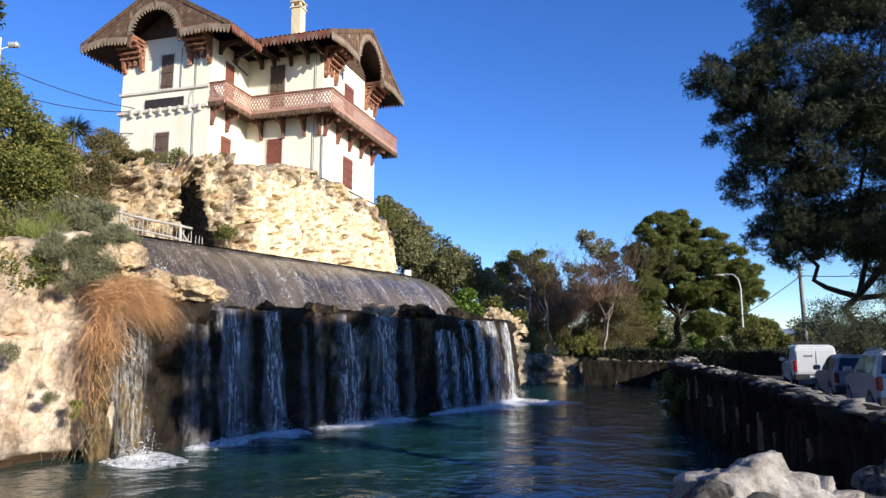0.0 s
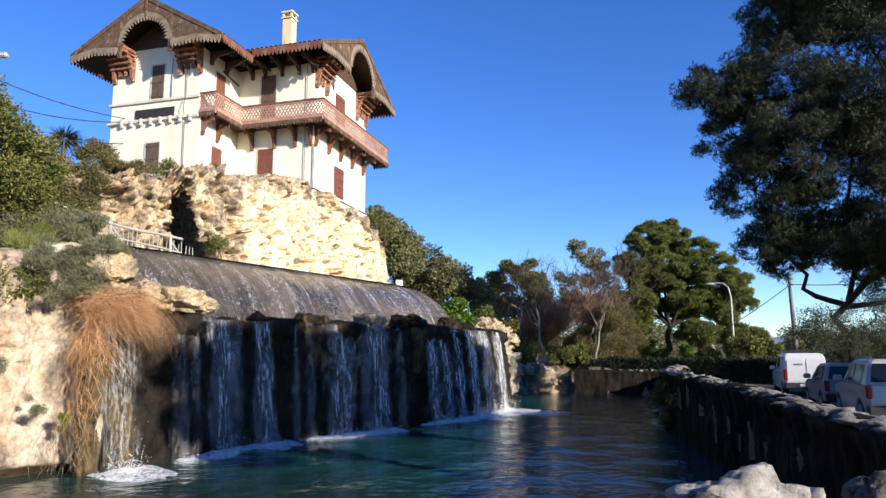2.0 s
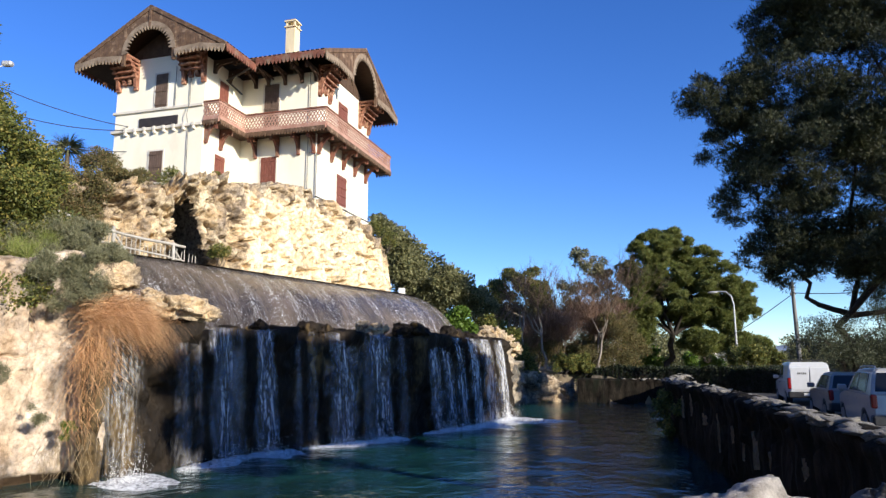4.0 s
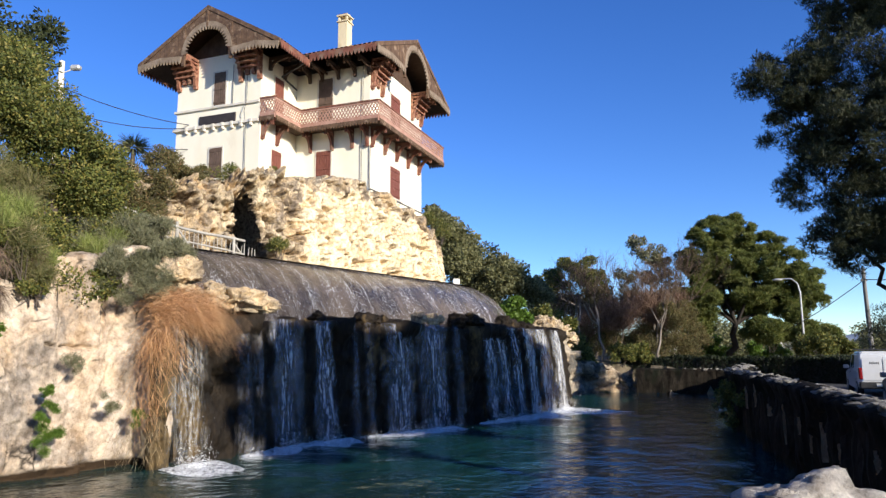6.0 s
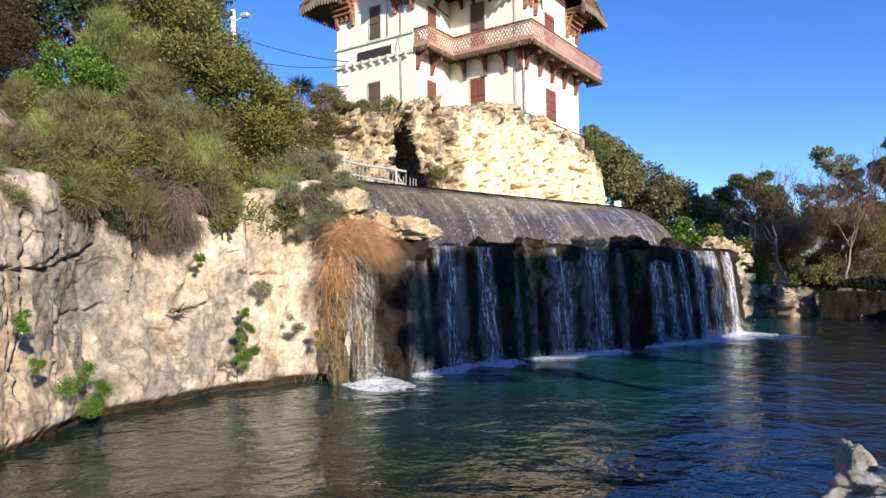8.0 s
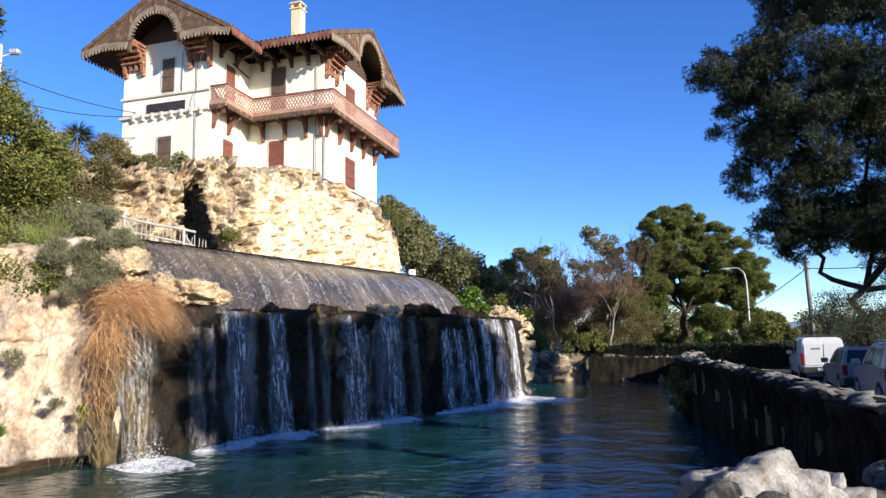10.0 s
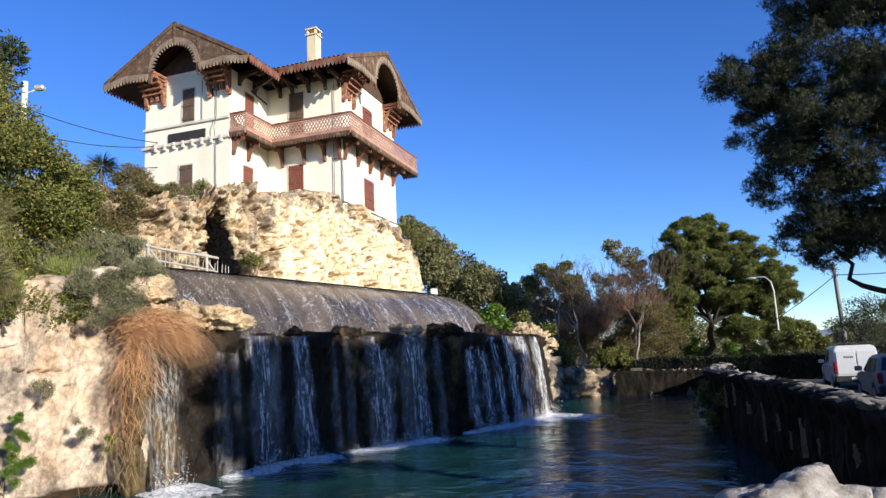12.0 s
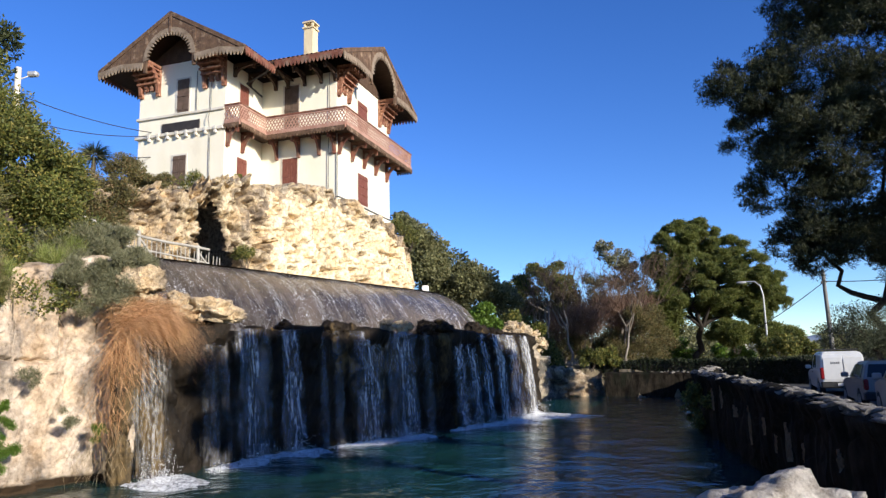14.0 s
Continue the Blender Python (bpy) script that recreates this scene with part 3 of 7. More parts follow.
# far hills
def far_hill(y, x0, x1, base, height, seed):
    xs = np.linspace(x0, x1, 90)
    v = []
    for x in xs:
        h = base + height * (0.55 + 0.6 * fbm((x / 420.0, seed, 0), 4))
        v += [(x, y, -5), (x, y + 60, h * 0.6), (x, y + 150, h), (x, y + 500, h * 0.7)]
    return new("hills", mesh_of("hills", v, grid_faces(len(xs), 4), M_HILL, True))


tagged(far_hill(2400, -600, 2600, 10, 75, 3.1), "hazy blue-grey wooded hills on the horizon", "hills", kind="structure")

# ---- cliff, falls and rockery ----
# great joints of the cliff: run along its line and height, with half width and depth
JOINTS = (((7.85, 3.6, 7.73, 2.8, 7.6, 2.35, 7.5, 1.65, 7.35, 1.2, 7.4, 0.6), 0.055, 0.5), ((9.0, 3.4, 8.42, 2.7, 8.42, 2.05, 8.46, 1.45, 8.3, 1.0), 0.05, 0.4),
          ((6.55, 3.0, 6.42, 2.4, 6.1, 2.05, 5.6, 1.5), 0.05, 0.4), ((6.3, 2.72, 7.6, 2.74, 8.5, 2.73, 9.2, 2.9, 10.1, 3.26), 0.03, 0.18), ((8.4, 1.86, 9.3, 1.95, 10.3, 2.05), 0.03, 0.16),
          ((11.5, 1.82, 12.5, 2.05), 0.03, 0.18), ((13.2, 2.68, 14.4, 2.65), 0.03, 0.2), ((5.0, 1.9, 6.05, 2.43), 0.035, 0.2), ((12.35, 3.4, 12.5, 2.4, 12.4, 1.2), 0.035, 0.22), ((4.2, 1.2, 5.4, 1.35, 6.4, 1.15), 0.03, 0.2))


def joint_depth(s, z):
    s2, z2, cut = s + 0.10 * fbm((z * 3.0, s * 0.6, 2.0), 3), z + 0.07 * fbm((s * 2.6, z * 0.8, 7.0), 3), 0.0
    for line, width, depth in JOINTS:
        for k in range(0, len(line) - 2, 2):
            x0, y0, x1, y1 = line[k:k + 4]
            if abs(s2 - (x0 + x1) / 2) > 1.0 + abs(x1 - x0):
                continue
            t = min(1.0, max(0.0, ((s2 - x0) * (x1 - x0) + (z2 - y0) * (y1 - y0)) / ((x1 - x0) ** 2 + (y1 - y0) ** 2)))
            d = math.hypot(s2 - x0 - t * (x1 - x0), z2 - y0 - t * (y1 - y0))
            w = width * (0.9 + 0.9 * fbm((s * 1.5, z * 1.5, 4.0), 2))
            cut = max(cut, depth * min(1.0, max(0.0, 1.6 - d / max(w, 0.02))))
    return -cut


def cliff_shape(s, z, p):
    big = 0.28 * fbm((p[0] * 0.45, p[1] * 0.45, p[2] * 0.3), 3, 2.0)
    warp = 0.14 * fbm((p[0] * 0.8, p[1] * 0.8, p[2] * 0.8), 2, 21.0)
    w = (p[0] + warp, p[1] + warp, p[2] * 0.42)
    slabs = 0.13 * facet(w, 0.7, 3.0) + 0.035 * facet((w[0], w[1], p[2] * 0.8 + warp), 1.9, 7.0) + 0.02 * facet((w[0], w[1], p[2] + warp), 4.6, 11.0)
    fine = 0.022 * fbm((p[0] * 6, p[1] * 6, p[2] * 6), 5, 4.0) + 0.008 * facet((p[0], p[1], p[2] * 0.8), 9.0, 17.0)
    joint = blocks((p[0] + warp, p[1] + warp, p[2] * 0.14), 0.45, 5.0)
    crack = (-0.12 if s < 9.0 else -0.35) * max(0.0, 1 - joint / 0.05) * min(1.0, max(0.0, 0.4 + 2.0 * fbm((p[0] * 0.5, p[1] * 0.5, p[2] * 0.5), 2, 31.0)))
    foot_cut = -0.22 * max(0.0, 1 - abs(z) / 0.25)
    return big + slabs + fine + crack + foot_cut + joint_depth(s, z)


def cliff_top(s):
    return 4.1 + 0.35 * math.sin(s * 0.9 + 0.5) * 0.5 + 0.5 * fbm((s * 0.5, 1.7, 0), 3) + (0.55 if s > 13.5 else 0.0)


cliff = rock_face("cliff", CLIFF_LINE[:-2] + [(-7.15, 16.0)], -0.7, cliff_top, 0.10, cliff_shape, M_CLIFF, 0.038, 0.038)
tagged(cliff, "pale cracked limestone cliff with grey crust rising from the basin", "rock face", kind="structure")

# dark rock behind the curtain of water
LIP_Z = 3.35


def fall_rock_shape(s, z, p):
    rib = 0.20 * facet((s, z * 0.30, 0.0), 1.6, 4.0) + 0.28 * fbm((s * 0.9, z * 0.22, 3.3), 3) + 0.18 * fbm((s * 2.6, z * 0.7, 8.1), 3) + 0.10 * facet((s, z * 0.8, 2.0), 3.4, 9.0)
    lip = 0.30 * math.exp(-((z - LIP_Z + 0.1) / 0.35) ** 2) * (0.5 + 0.8 * fbm((s * 0.8, 5, 1), 2))
    return rib + lip + 0.09 * fbm((p[0] * 5, p[1] * 5, p[2] * 4), 3)


def fall_top(s):
    return LIP_Z + 0.16 * fbm((s * 1.1, 4.4, 0), 4) + 0.10 * abs(fbm((s * 3.1, 7.4, 0), 3))


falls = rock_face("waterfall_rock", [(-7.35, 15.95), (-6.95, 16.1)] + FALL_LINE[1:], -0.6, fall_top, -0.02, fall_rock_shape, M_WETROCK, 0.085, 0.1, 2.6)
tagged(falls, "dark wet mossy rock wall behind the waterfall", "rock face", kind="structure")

# upper weir: a smooth rounded apron of stone under a thin sheet of water
CREST_LINE = [(-10.0, 17.2), (-9.08, 18.88), (-7.6, 21.33), (-5.7, 24.5), (-3.34, 28.42), (-1.9, 30.9), (-1.4, 32.2), (-1.2, 33.6)]
CREST_Z = 5.54
wxy, wn_, ws = along(CREST_LINE, 0.2)
wv = []
for i in range(len(ws)):
    end = max(0.0, (ws[i] - 17.6) / 2.4)
    for j in range(22):
        q = j / 21
        out = 0.15 + 2.15 * math.sin(q * math.pi / 2) ** 1.15 - 0.3 * (1 - q)
        z = CREST_Z - 0.02 - 2.35 * (1 - math.cos(q * math.pi / 2)) ** 1.0
        z -= end * end * 0.5
        wob = 0.03 * fbm((ws[i] * 1.2, q * 2, 5.0), 3)
        wv.append((wxy[i, 0] + wn_[i, 0] * (out + wob), wxy[i, 1] + wn_[i, 1] * (out + wob), z))
weir = new("weir", mesh_of("weir", wv, grid_faces(len(ws), 22), M_WEIR, True))


def lay_uv(ob, nu, nv, su, sv):
    """Flow coordinates in metres: along the crest and down the fall."""
    uv = ob.data.uv_layers.new(name="flow")
    ids = np.zeros(len(ob.data.loops), int)
    ob.data.loops.foreach_get("vertex_index", ids)
    uv.data.foreach_set("uv", np.stack([ids // nv / (nu - 1) * su, ids % nv / (nv - 1) * sv], 1).ravel())


lay_uv(weir, len(ws), 22, float(ws[-1]), 3.4)
tagged(weir, "rounded stone weir glittering under a thin sheet of water", "weir", kind="structure")
cv = []
for i in range(len(ws)):
    for w in (0.4, -0.25, -1.1, -2.2):
        cv.append((wxy[i, 0] + wn_[i, 0] * w, wxy[i, 1] + wn_[i, 1] * w, CREST_Z - 0.06 if w > 0 else CREST_Z - 0.03))
channel = new("channel", mesh_of("channel", cv, grid_faces(len(ws), 4), M_WEIR, True))
lay_uv(channel, len(ws), 4, float(ws[-1]), 2.0)
tagged(channel, "shallow water channel behind the weir crest", "channel", kind="structure")

# ledge between weir and falls
lxy, ln_, ls = along([(-6.7, 17.6)] + FALL_LINE[2:], 0.4)
lv = []
for i in range(len(ls)):
    for w in (-0.15, -0.8, -1.6, -2.6):
        lv.append((lxy[i, 0] + ln_[i, 0] * w, lxy[i, 1] + ln_[i, 1] * w, LIP_Z - 0.12 + 0.05 * fbm((ls[i], w, 2), 2)))
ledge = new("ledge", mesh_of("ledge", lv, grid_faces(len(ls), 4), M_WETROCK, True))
tagged(ledge, "wet dark rock ledge under the weir", "ledge", kind="structure")

# rockery that carries the house
ROCKERY_LINE = [(-12.6, 18.8), (-10.4, 21.4), (-9.2, 22.9), (-7.9, 23.9), (-6.3, 26.0), (-4.2, 29.6), (-2.7, 32.1), (-1.95, 33.4), (-2.2, 35.0), (-3.0, 36.5)]
ROCKERY_RUN = float(np.sum(np.linalg.norm(np.diff(np.array(ROCKERY_LINE), axis=0), axis=1)))
CAVE_S, CAVE_W, CAVE_H = 6.5, 0.62, 8.2

DRAINS = ((9.5, 5.4, 0.16, 0.62), (11.35, 5.4, 0.16, 0.62), (13.65, 5.4, 0.2, 0.8), (14.0, 6.2, 0.10, 0.7))   # small dark outlets at the foot


def rockery_crest(s):
    return float(np.interp(s, [0, 3, 5.2, 6.0, 7.5, 9.0, 11.5, 15.5, 16.7, 17.6, 18.2, 19.2, ROCKERY_RUN], [7.75, 8.1, 8.35, 8.8, 9.0, 9.2, 9.5, 8.9, 8.6, 8.1, 7.6, 7.2, 6.8]))


def rockery_top(s):
    return rockery_crest(s) + 0.35 * fbm((s * 0.9, 2.2, 0), 4) + (0.75 if s < 8.4 else 0.45) * abs(fbm((s * 2.2, 6.2, 0), 3))


def step01(v, lo, hi):
    t = min(1.0, max(0.0, (v - lo) / (hi - lo)))
    return t * t * (3 - 2 * t)


def rockery_shape(s, z, p):
    """A craggy grotto side with knobs, pillars and niches, and a steadier face of thin ledges and pits beside it."""
    crag = 1 - step01(s, 7.9, 8.9)
    x, y = p[0], p[1]
    warp = 0.12 * fbm((x * 1.2, y * 1.2, z * 0.9), 3, 41.0)
    wx, wy, wz = x + warp, y + warp, z + warp
    d = 0.20 * fbm((x * 0.7, y * 0.7, z * 0.35), 2, 5.0)
    ledge = 0.07 * facet((wx, wy, wz * 0.6), 0.8, 2.0) + 0.03 * facet((wx, wy, wz * 1.1), 2.4, 8.0) + 0.016 * facet((wx, wy, wz), 5.5, 14.0)
    rough = 0.0
    if crag > 0:
        rough = 0.12 * facet((wx, wy, wz * 0.45), 1.0, 2.0) + 0.08 * facet((wx, wy, wz * 0.9), 2.3, 8.0) + 0.035 * facet((wx, wy, wz), 4.6, 14.0) + 0.34 * fbm((x * 1.3, y * 1.3, z * 0.8), 3, 81.0)
        top = rockery_crest(s)
        rough += 0.24 * math.exp(-((z - top + 0.25) / 0.42) ** 2) * (0.5 + 0.9 * fbm((s * 1.7, z * 1.1, 9.0), 3))
        rough -= 0.55 * step01(fbm((x * 1.0, y * 1.0, z * 0.75), 3, 51.0), 0.14, 0.22)
        rough -= 0.35 * step01(fbm((x * 2.3, y * 2.3, z * 1.8), 2, 61.0), 0.16, 0.24)
    d += ledge * (1 - crag) + rough * crag
    d += (0.018 + 0.022 * crag) * fbm((x * 7, y * 7, z * 8), 4, 6.0)
    hole = -0.42 * step01(fbm((x * 1.9, y * 1.9, z * 3.8), 2, 15.0), 0.28, 0.32)
    hole -= 0.24 * step01(fbm((x * 3.4, y * 3.4, z * 5.4), 2, 25.0), 0.31, 0.35)
    d -= 0.32 * max(0.0, 1 - blocks((x + 0.8 * warp, y + 0.8 * warp, z * 0.14), 0.62, 12.0) / 0.045) * step01(fbm((x * 0.8, y * 0.8, z * 0.8), 2, 71.0), -0.1, 0.15)
    for hs, hz, hw, hh in DRAINS:
        if abs(s - hs) < hw * (1.1 - 0.4 * (z - hz) / hh) and z < hz + hh * (1 + 0.4 * fbm((s * 6, 1.0, 0), 2)):
            hole -= 0.6
    cave = 0.0
    dx = abs(s - CAVE_S + 0.14 * (z - 6.5) - 0.05 * fbm((z * 4.0, 3.0, 1.0), 2)) / (CAVE_W * (1.05 - 0.5 * min(1.0, max(0.0, (z - 5.2) / 3.0)) + 0.3 * fbm((z * 3.0, 8.0, 2.0), 3)))
    if dx < 1.35 and z < CAVE_H + 0.4:
        arch_z = CAVE_H + 0.5 * (s - CAVE_S) + 0.3 * fbm((s * 6.5, z * 2.5, 3.0), 3)
        if z < arch_z and dx < 1.0:
            return None
        cave = -0.30 * max(0.0, 1.35 - dx) / 0.35 if z < arch_z + 0.3 else 0.0
    return d + hole + cave


rockery = rock_face("rockery", ROCKERY_LINE, 5.0, rockery_top, 0.10, rockery_shape, M_ROCKERY, 0.046, 0.046, 2.4)
tagged(rockery, "honey-coloured pitted limestone rockery with a dark grotto mouth", "rockery", kind="structure")
rockery.data.materials.append(M_CRAG)
rxy, _, rs = along(ROCKERY_LINE, 0.046)
rows_up = len(rockery.data.vertices) // len(rs)
for f in rockery.data.polygons:
    st, c = rs[min(len(rs) - 1, f.vertices[0] // rows_up)], f.center
    if st + 0.7 * fbm((c.x * 2, c.y * 2, c.z * 2), 3) < 8.5 or c.z + 0.5 * fbm((c.x * 1.5, c.y * 1.5, c.z * 1.5), 3, 4.0) > rockery_crest(st) - 0.35:
        f.material_index = 1
# the grotto behind its mouth
gxy, gnr, gs = along(ROCKERY_LINE, 0.1)
gi = int(CAVE_S / gs[-1] * (len(gs) - 1))
gm = Matrix(((-float(gnr[gi, 1]), -float(gnr[gi, 0]), 0, float(gxy[gi, 0])), (float(gnr[gi, 0]), -float(gnr[gi, 1]), 0, float(gxy[gi, 1])), (0, 0, 1, 0), (0, 0, 0, 1)))
gv = []
for k in range(13):                                        # a vaulted passage that runs in and bends away
    t = k / 12
    mid, wide, high = -1.4 * t * t, 1.0 - 0.2 * t, (3.5 - 0.9 * t) if k < 12 else 0.05
    for q in range(15):
        w = math.pi * q / 14
        r = 1 + 0.12 * fbm((k * 0.7, w * 1.5, 3.0), 3)
        gv.append(tuple(gm @ Vector((mid + math.cos(w) * wide * r, 0.85 + 0.12 * math.sin(w) * high + 4.0 * t, 4.9 + high * r * math.sin(w) ** 0.7))))
o = new("grotto_vault", mesh_of("grotto_vault", gv, grid_faces(13, 15), M_DARKROCK, True))
o.parent = rockery

# banks at the far end
def bank_shape(s, z, p):
    return 0.5 * fbm((p[0] * 0.5, p[1] * 0.5, p[2] * 0.5), 3, 12.0) + 0.4 * facet(p, 0.8, 4.0) + 0.18 * facet(p, 2.0, 9.0) + 0.1 * fbm((p[0] * 1.8, p[1] * 1.8, p[2] * 1.8), 4, 3.0) - 0.2 * max(0.0, 1 - blocks(p, 0.8, 1.0) / 0.1)


bank = rock_face("bank_rock", BANK_LINE, -0.6, lambda s: 3.3 - 0.14 * s + 0.4 * fbm((s * 0.7, 9, 0), 3), 0.08, bank_shape, M_BANK, 0.15, 0.15)
tagged(bank, "rough limestone bank at the far end of the basin", "rock face", kind="structure")

# ---- falling water ----
fxy, fn_, fs_ = along(FALL_LINE, 0.05)
FALL_RUN = float(fs_[-1])
waterfall = empty("waterfall", pose(float(fxy[len(fxy) // 2, 0]), float(fxy[len(fxy) // 2, 1]), 0))
tagged(waterfall, "curtain of separate streams falling over dark rock into the basin", "waterfall", kind="structure")


def at_fall(s):
    i = int(np.clip(s / FALL_RUN * (len(fs_) - 1), 0, len(fs_) - 1))
    back = min(0.0, s)                                     # the line runs straight on before its first point
    return fxy[i] + np.array([-fn_[i, 1], fn_[i, 0]]) * back, fn_[i]


def stream(s0, s1, material, throw=0.45, top=LIP_Z, spread=0.05, name="stream"):
    """One stream: it slides over the lip, then falls in a shallow curve, a little wider and ragged below."""
    s0, s1 = s0 - 0.12, s1 + 0.12
    nu, nv = max(6, int((s1 - s0) / 0.06)), 30
    v = []
    for i in range(nu):
        a = i / (nu - 1)
        for j in range(nv):
            q = j / (nv - 1)
            s = s0 + (s1 - s0) * a + (a - 0.5) * spread * q * 2
            p, n = at_fall(s)
            z = top + 0.06 - (top + 0.10) * max(0.0, q - 0.06) / 0.94
            out = 0.12 + throw * math.sqrt(max(0.0, q - 0.03)) if q > 0.03 else -0.35 + q / 0.03 * 0.47
            out += 0.07 * fbm((s * 2.2, q * 0.9, 1.0), 3) + 0.025 * fbm((s * 9, q * 5, 2.0), 2) - 0.10 * (2 * a - 1) ** 2
            v.append((p[0] + n[0] * out, p[1] + n[1] * out, z))
    ob = new(name, mesh_of(name, v, grid_faces(nu, nv), material, True))
    lay_uv(ob, nu, nv, 1.0, 3.4)
    ob.parent = waterfall
    ob.matrix_parent_inverse = waterfall.matrix_world.inverted()
    return ob


for s0, s1, material in ((-0.70, 0.30, M_FALL_NEAR), (1.2, 1.5, M_FALL_THIN), (1.75, 1.95, M_FALL_THIN), (2.3, 3.6, M_FALL), (3.3, 3.75, M_FALL_THIN), (4.2, 5.0, M_FALL), (5.72, 5.86, M_FALL_THIN), (6.32, 6.46, M_FALL_THIN),
                         (6.9, 8.2, M_FALL), (8.3, 8.6, M_FALL_THIN), (8.45, 9.7, M_FALL), (10.0, 10.3, M_FALL_THIN), (11.7, 12.5, M_FALL), (12.4, 13.2, M_FALL), (13.4, 14.0, M_FALL),
                         (14.3, 15.3, M_FALL_SUNLIT), (15.4, 16.8, M_FALL_SUNLIT), (16.95, 18.5, M_FALL_SUNLIT)):
    stream(s0, s1, material, 0.40 if s0 < 12 else 0.55)


def foam_patch(s, length, width):
    """A thin low mound of foam where a stream strikes the water."""
    p, n = at_fall(s)
    d = np.array([-n[1], n[0]])
    v, nu, nv = [], 26, 10
    for i in range(nu):
        a = i / (nu - 1)
        w = 2.0 * width * (0.35 + math.sin(a * math.pi)) * (1 + 0.5 * fbm((s + a * 4, 3.0, 0), 3))
        for j in range(nv):
            q = j / (nv - 1)
            c = p + d * (a - 0.5) * length + n * (0.2 + q * w)
            edge = math.sin(min(1.0, (1 - q) * 1.4) * math.pi / 2) * min(1.0, math.sin(a * math.pi) * 3)
            v.append((c[0], c[1], -0.03 + edge * (0.07 + 0.05 * fbm((c[0] * 4, c[1] * 4, 0), 3))))
    ob = new("foam", mesh_of("foam", v, grid_faces(nu, nv), M_FOAM, True))
    ob.parent = waterfall
    ob.matrix_parent_inverse = waterfall.matrix_world.inverted()


for s, length, width in ((-0.1, 1.7, 0.8), (3.2, 3.6, 0.35), (4.7, 2.2, 0.55), (7.6, 2.8, 0.35), (9.2, 2.0, 0.5), (12.6, 2.4, 0.4), (13.8, 1.2, 0.5), (15.0, 1.6, 0.6), (16.4, 2.2, 0.8), (18.0, 2.8, 1.3)):
    foam_patch(s, length, width)

# ---- the chalet ----
# local axes: a along the fronts, b into the hill, z up; the origin is the near corner of the main body
HOUSE_Z = 9.75
house_m = Matrix(((0.958, 0.286, 0, -5.67), (-0.286, 0.958, 0, 31.6), (0, 0, 1, 0), (0, 0, 0, 1)))
house = empty("house", house_m @ Matrix.Translation((0, 0, 0)))
tagged(house, "cream stucco chalet with red-brown shutters, balcony and scalloped eaves", "house")
A0, A1, B0, B1 = -8.85, -4.08, -3.0, 6.4            # wing sides, wing front, back of the main body
WALL_Z = 16.25


def hpart(name, bm, material, label="", bevel=0.0):
    return part(name, done(bm, bevel), material, house, label)


bm = bmesh.new()
add_box(bm, A0, A1, B0, 0.2, HOUSE_Z - 0.6, WALL_Z)
add_prism(bm, [(A0, WALL_Z), (A1, WALL_Z), ((A0 + A1) / 2, WALL_Z + 1.55)], 1, B0, 0.2)
hpart("wing_wall", bm, M_STUCCO)
bm = bmesh.new()
add_box(bm, A0 - 0.0, 0, 0.2, B1, HOUSE_Z - 0.8, WALL_Z)
add_box(bm, A1, 0, 0.0, 0.2, HOUSE_Z - 0.8, WALL_Z)
add_prism(bm, [(0.0, WALL_Z), (B1, WALL_Z), (B1 / 2, WALL_Z + 1.6)], 0, -0.3, 0)
hpart("main_wall", bm, M_STUCCO)
# plinth ledge along the side wall
bm = bmesh.new()
add_box(bm, 0.0, 0.14, -0.1, B1 + 0.1, 9.0, 10.02)
add_box(bm, -4.0, 0.14, -0.14, 0.0, 9.0, 9.9)
hpart("plinth", bm, M_STUCCO, "", 0.02)
bm = bmesh.new()
add_box(bm, 0.0, 0.17, -0.12, B1 + 0.12, 10.02, 10.08)
hpart("sill_course", bm, M_IRON, "dark weathered ledge course")


# dark boards added on both gable walls to stand for the shade behind the fretted screens, board by board
BOARDS = 14
for k in range(BOARDS):
    a0, a1 = A0 + (A1 - A0) * k / BOARDS, A0 + (A1 - A0) * (k + 0.96) / BOARDS
    z0, z1 = (WALL_Z + 1.5 - abs(a - (A0 + A1) / 2) * 1.5 / 2.385 for a in (a0, a1))
    bm = bmesh.new()
    add_prism(bm, [(a0, WALL_Z + 0.25), (a1, WALL_Z + 0.25), (a1, max(z1, WALL_Z + 0.28)), (a0, max(z0, WALL_Z + 0.28))], 1, B0 - 0.04, B0 - 0.003)
    hpart("shade_board", bm, M_SOFFIT)
    b0, b1 = B1 * k / BOARDS, B1 * (k + 0.96) / BOARDS
    z0, z1 = (WALL_Z + 1.55 - abs(b - B1 / 2) * 1.55 / 3.2 for b in (b0, b1))
    bm = bmesh.new()
    add_prism(bm, [(b0, WALL_Z + 0.35), (b1, WALL_Z + 0.35), (b1, max(z1, WALL_Z + 0.38)), (b0, max(z0, WALL_Z + 0.38))], 0, 0.003, 0.04)
    hpart("shade_board", bm, M_SOFFIT)


def slope_slab(bm, ridge, eave, s0, s1, axis, thick=0.12):
    """A roof slope between a ridge and an eave, each (across, z); it runs from s0 to s1 along the axis."""
    (ra, rz), (ea, ez) = ridge, eave
    out = [(ra, rz), (ea, ez), (ea, ez + thick), (ra, rz + thick)]
    add_prism(bm, out, axis, s0, s1)


WING_MID, WING_HALF, WING_APEX, WING_EAVE, WING_FRONT = -6.35, 4.0, 18.35, 16.05, -4.1
MAIN_MID, MAIN_HALF, MAIN_APEX, MAIN_EAVE, MAIN_END = 3.1, 4.8, 18.5, 16.35, 1.15


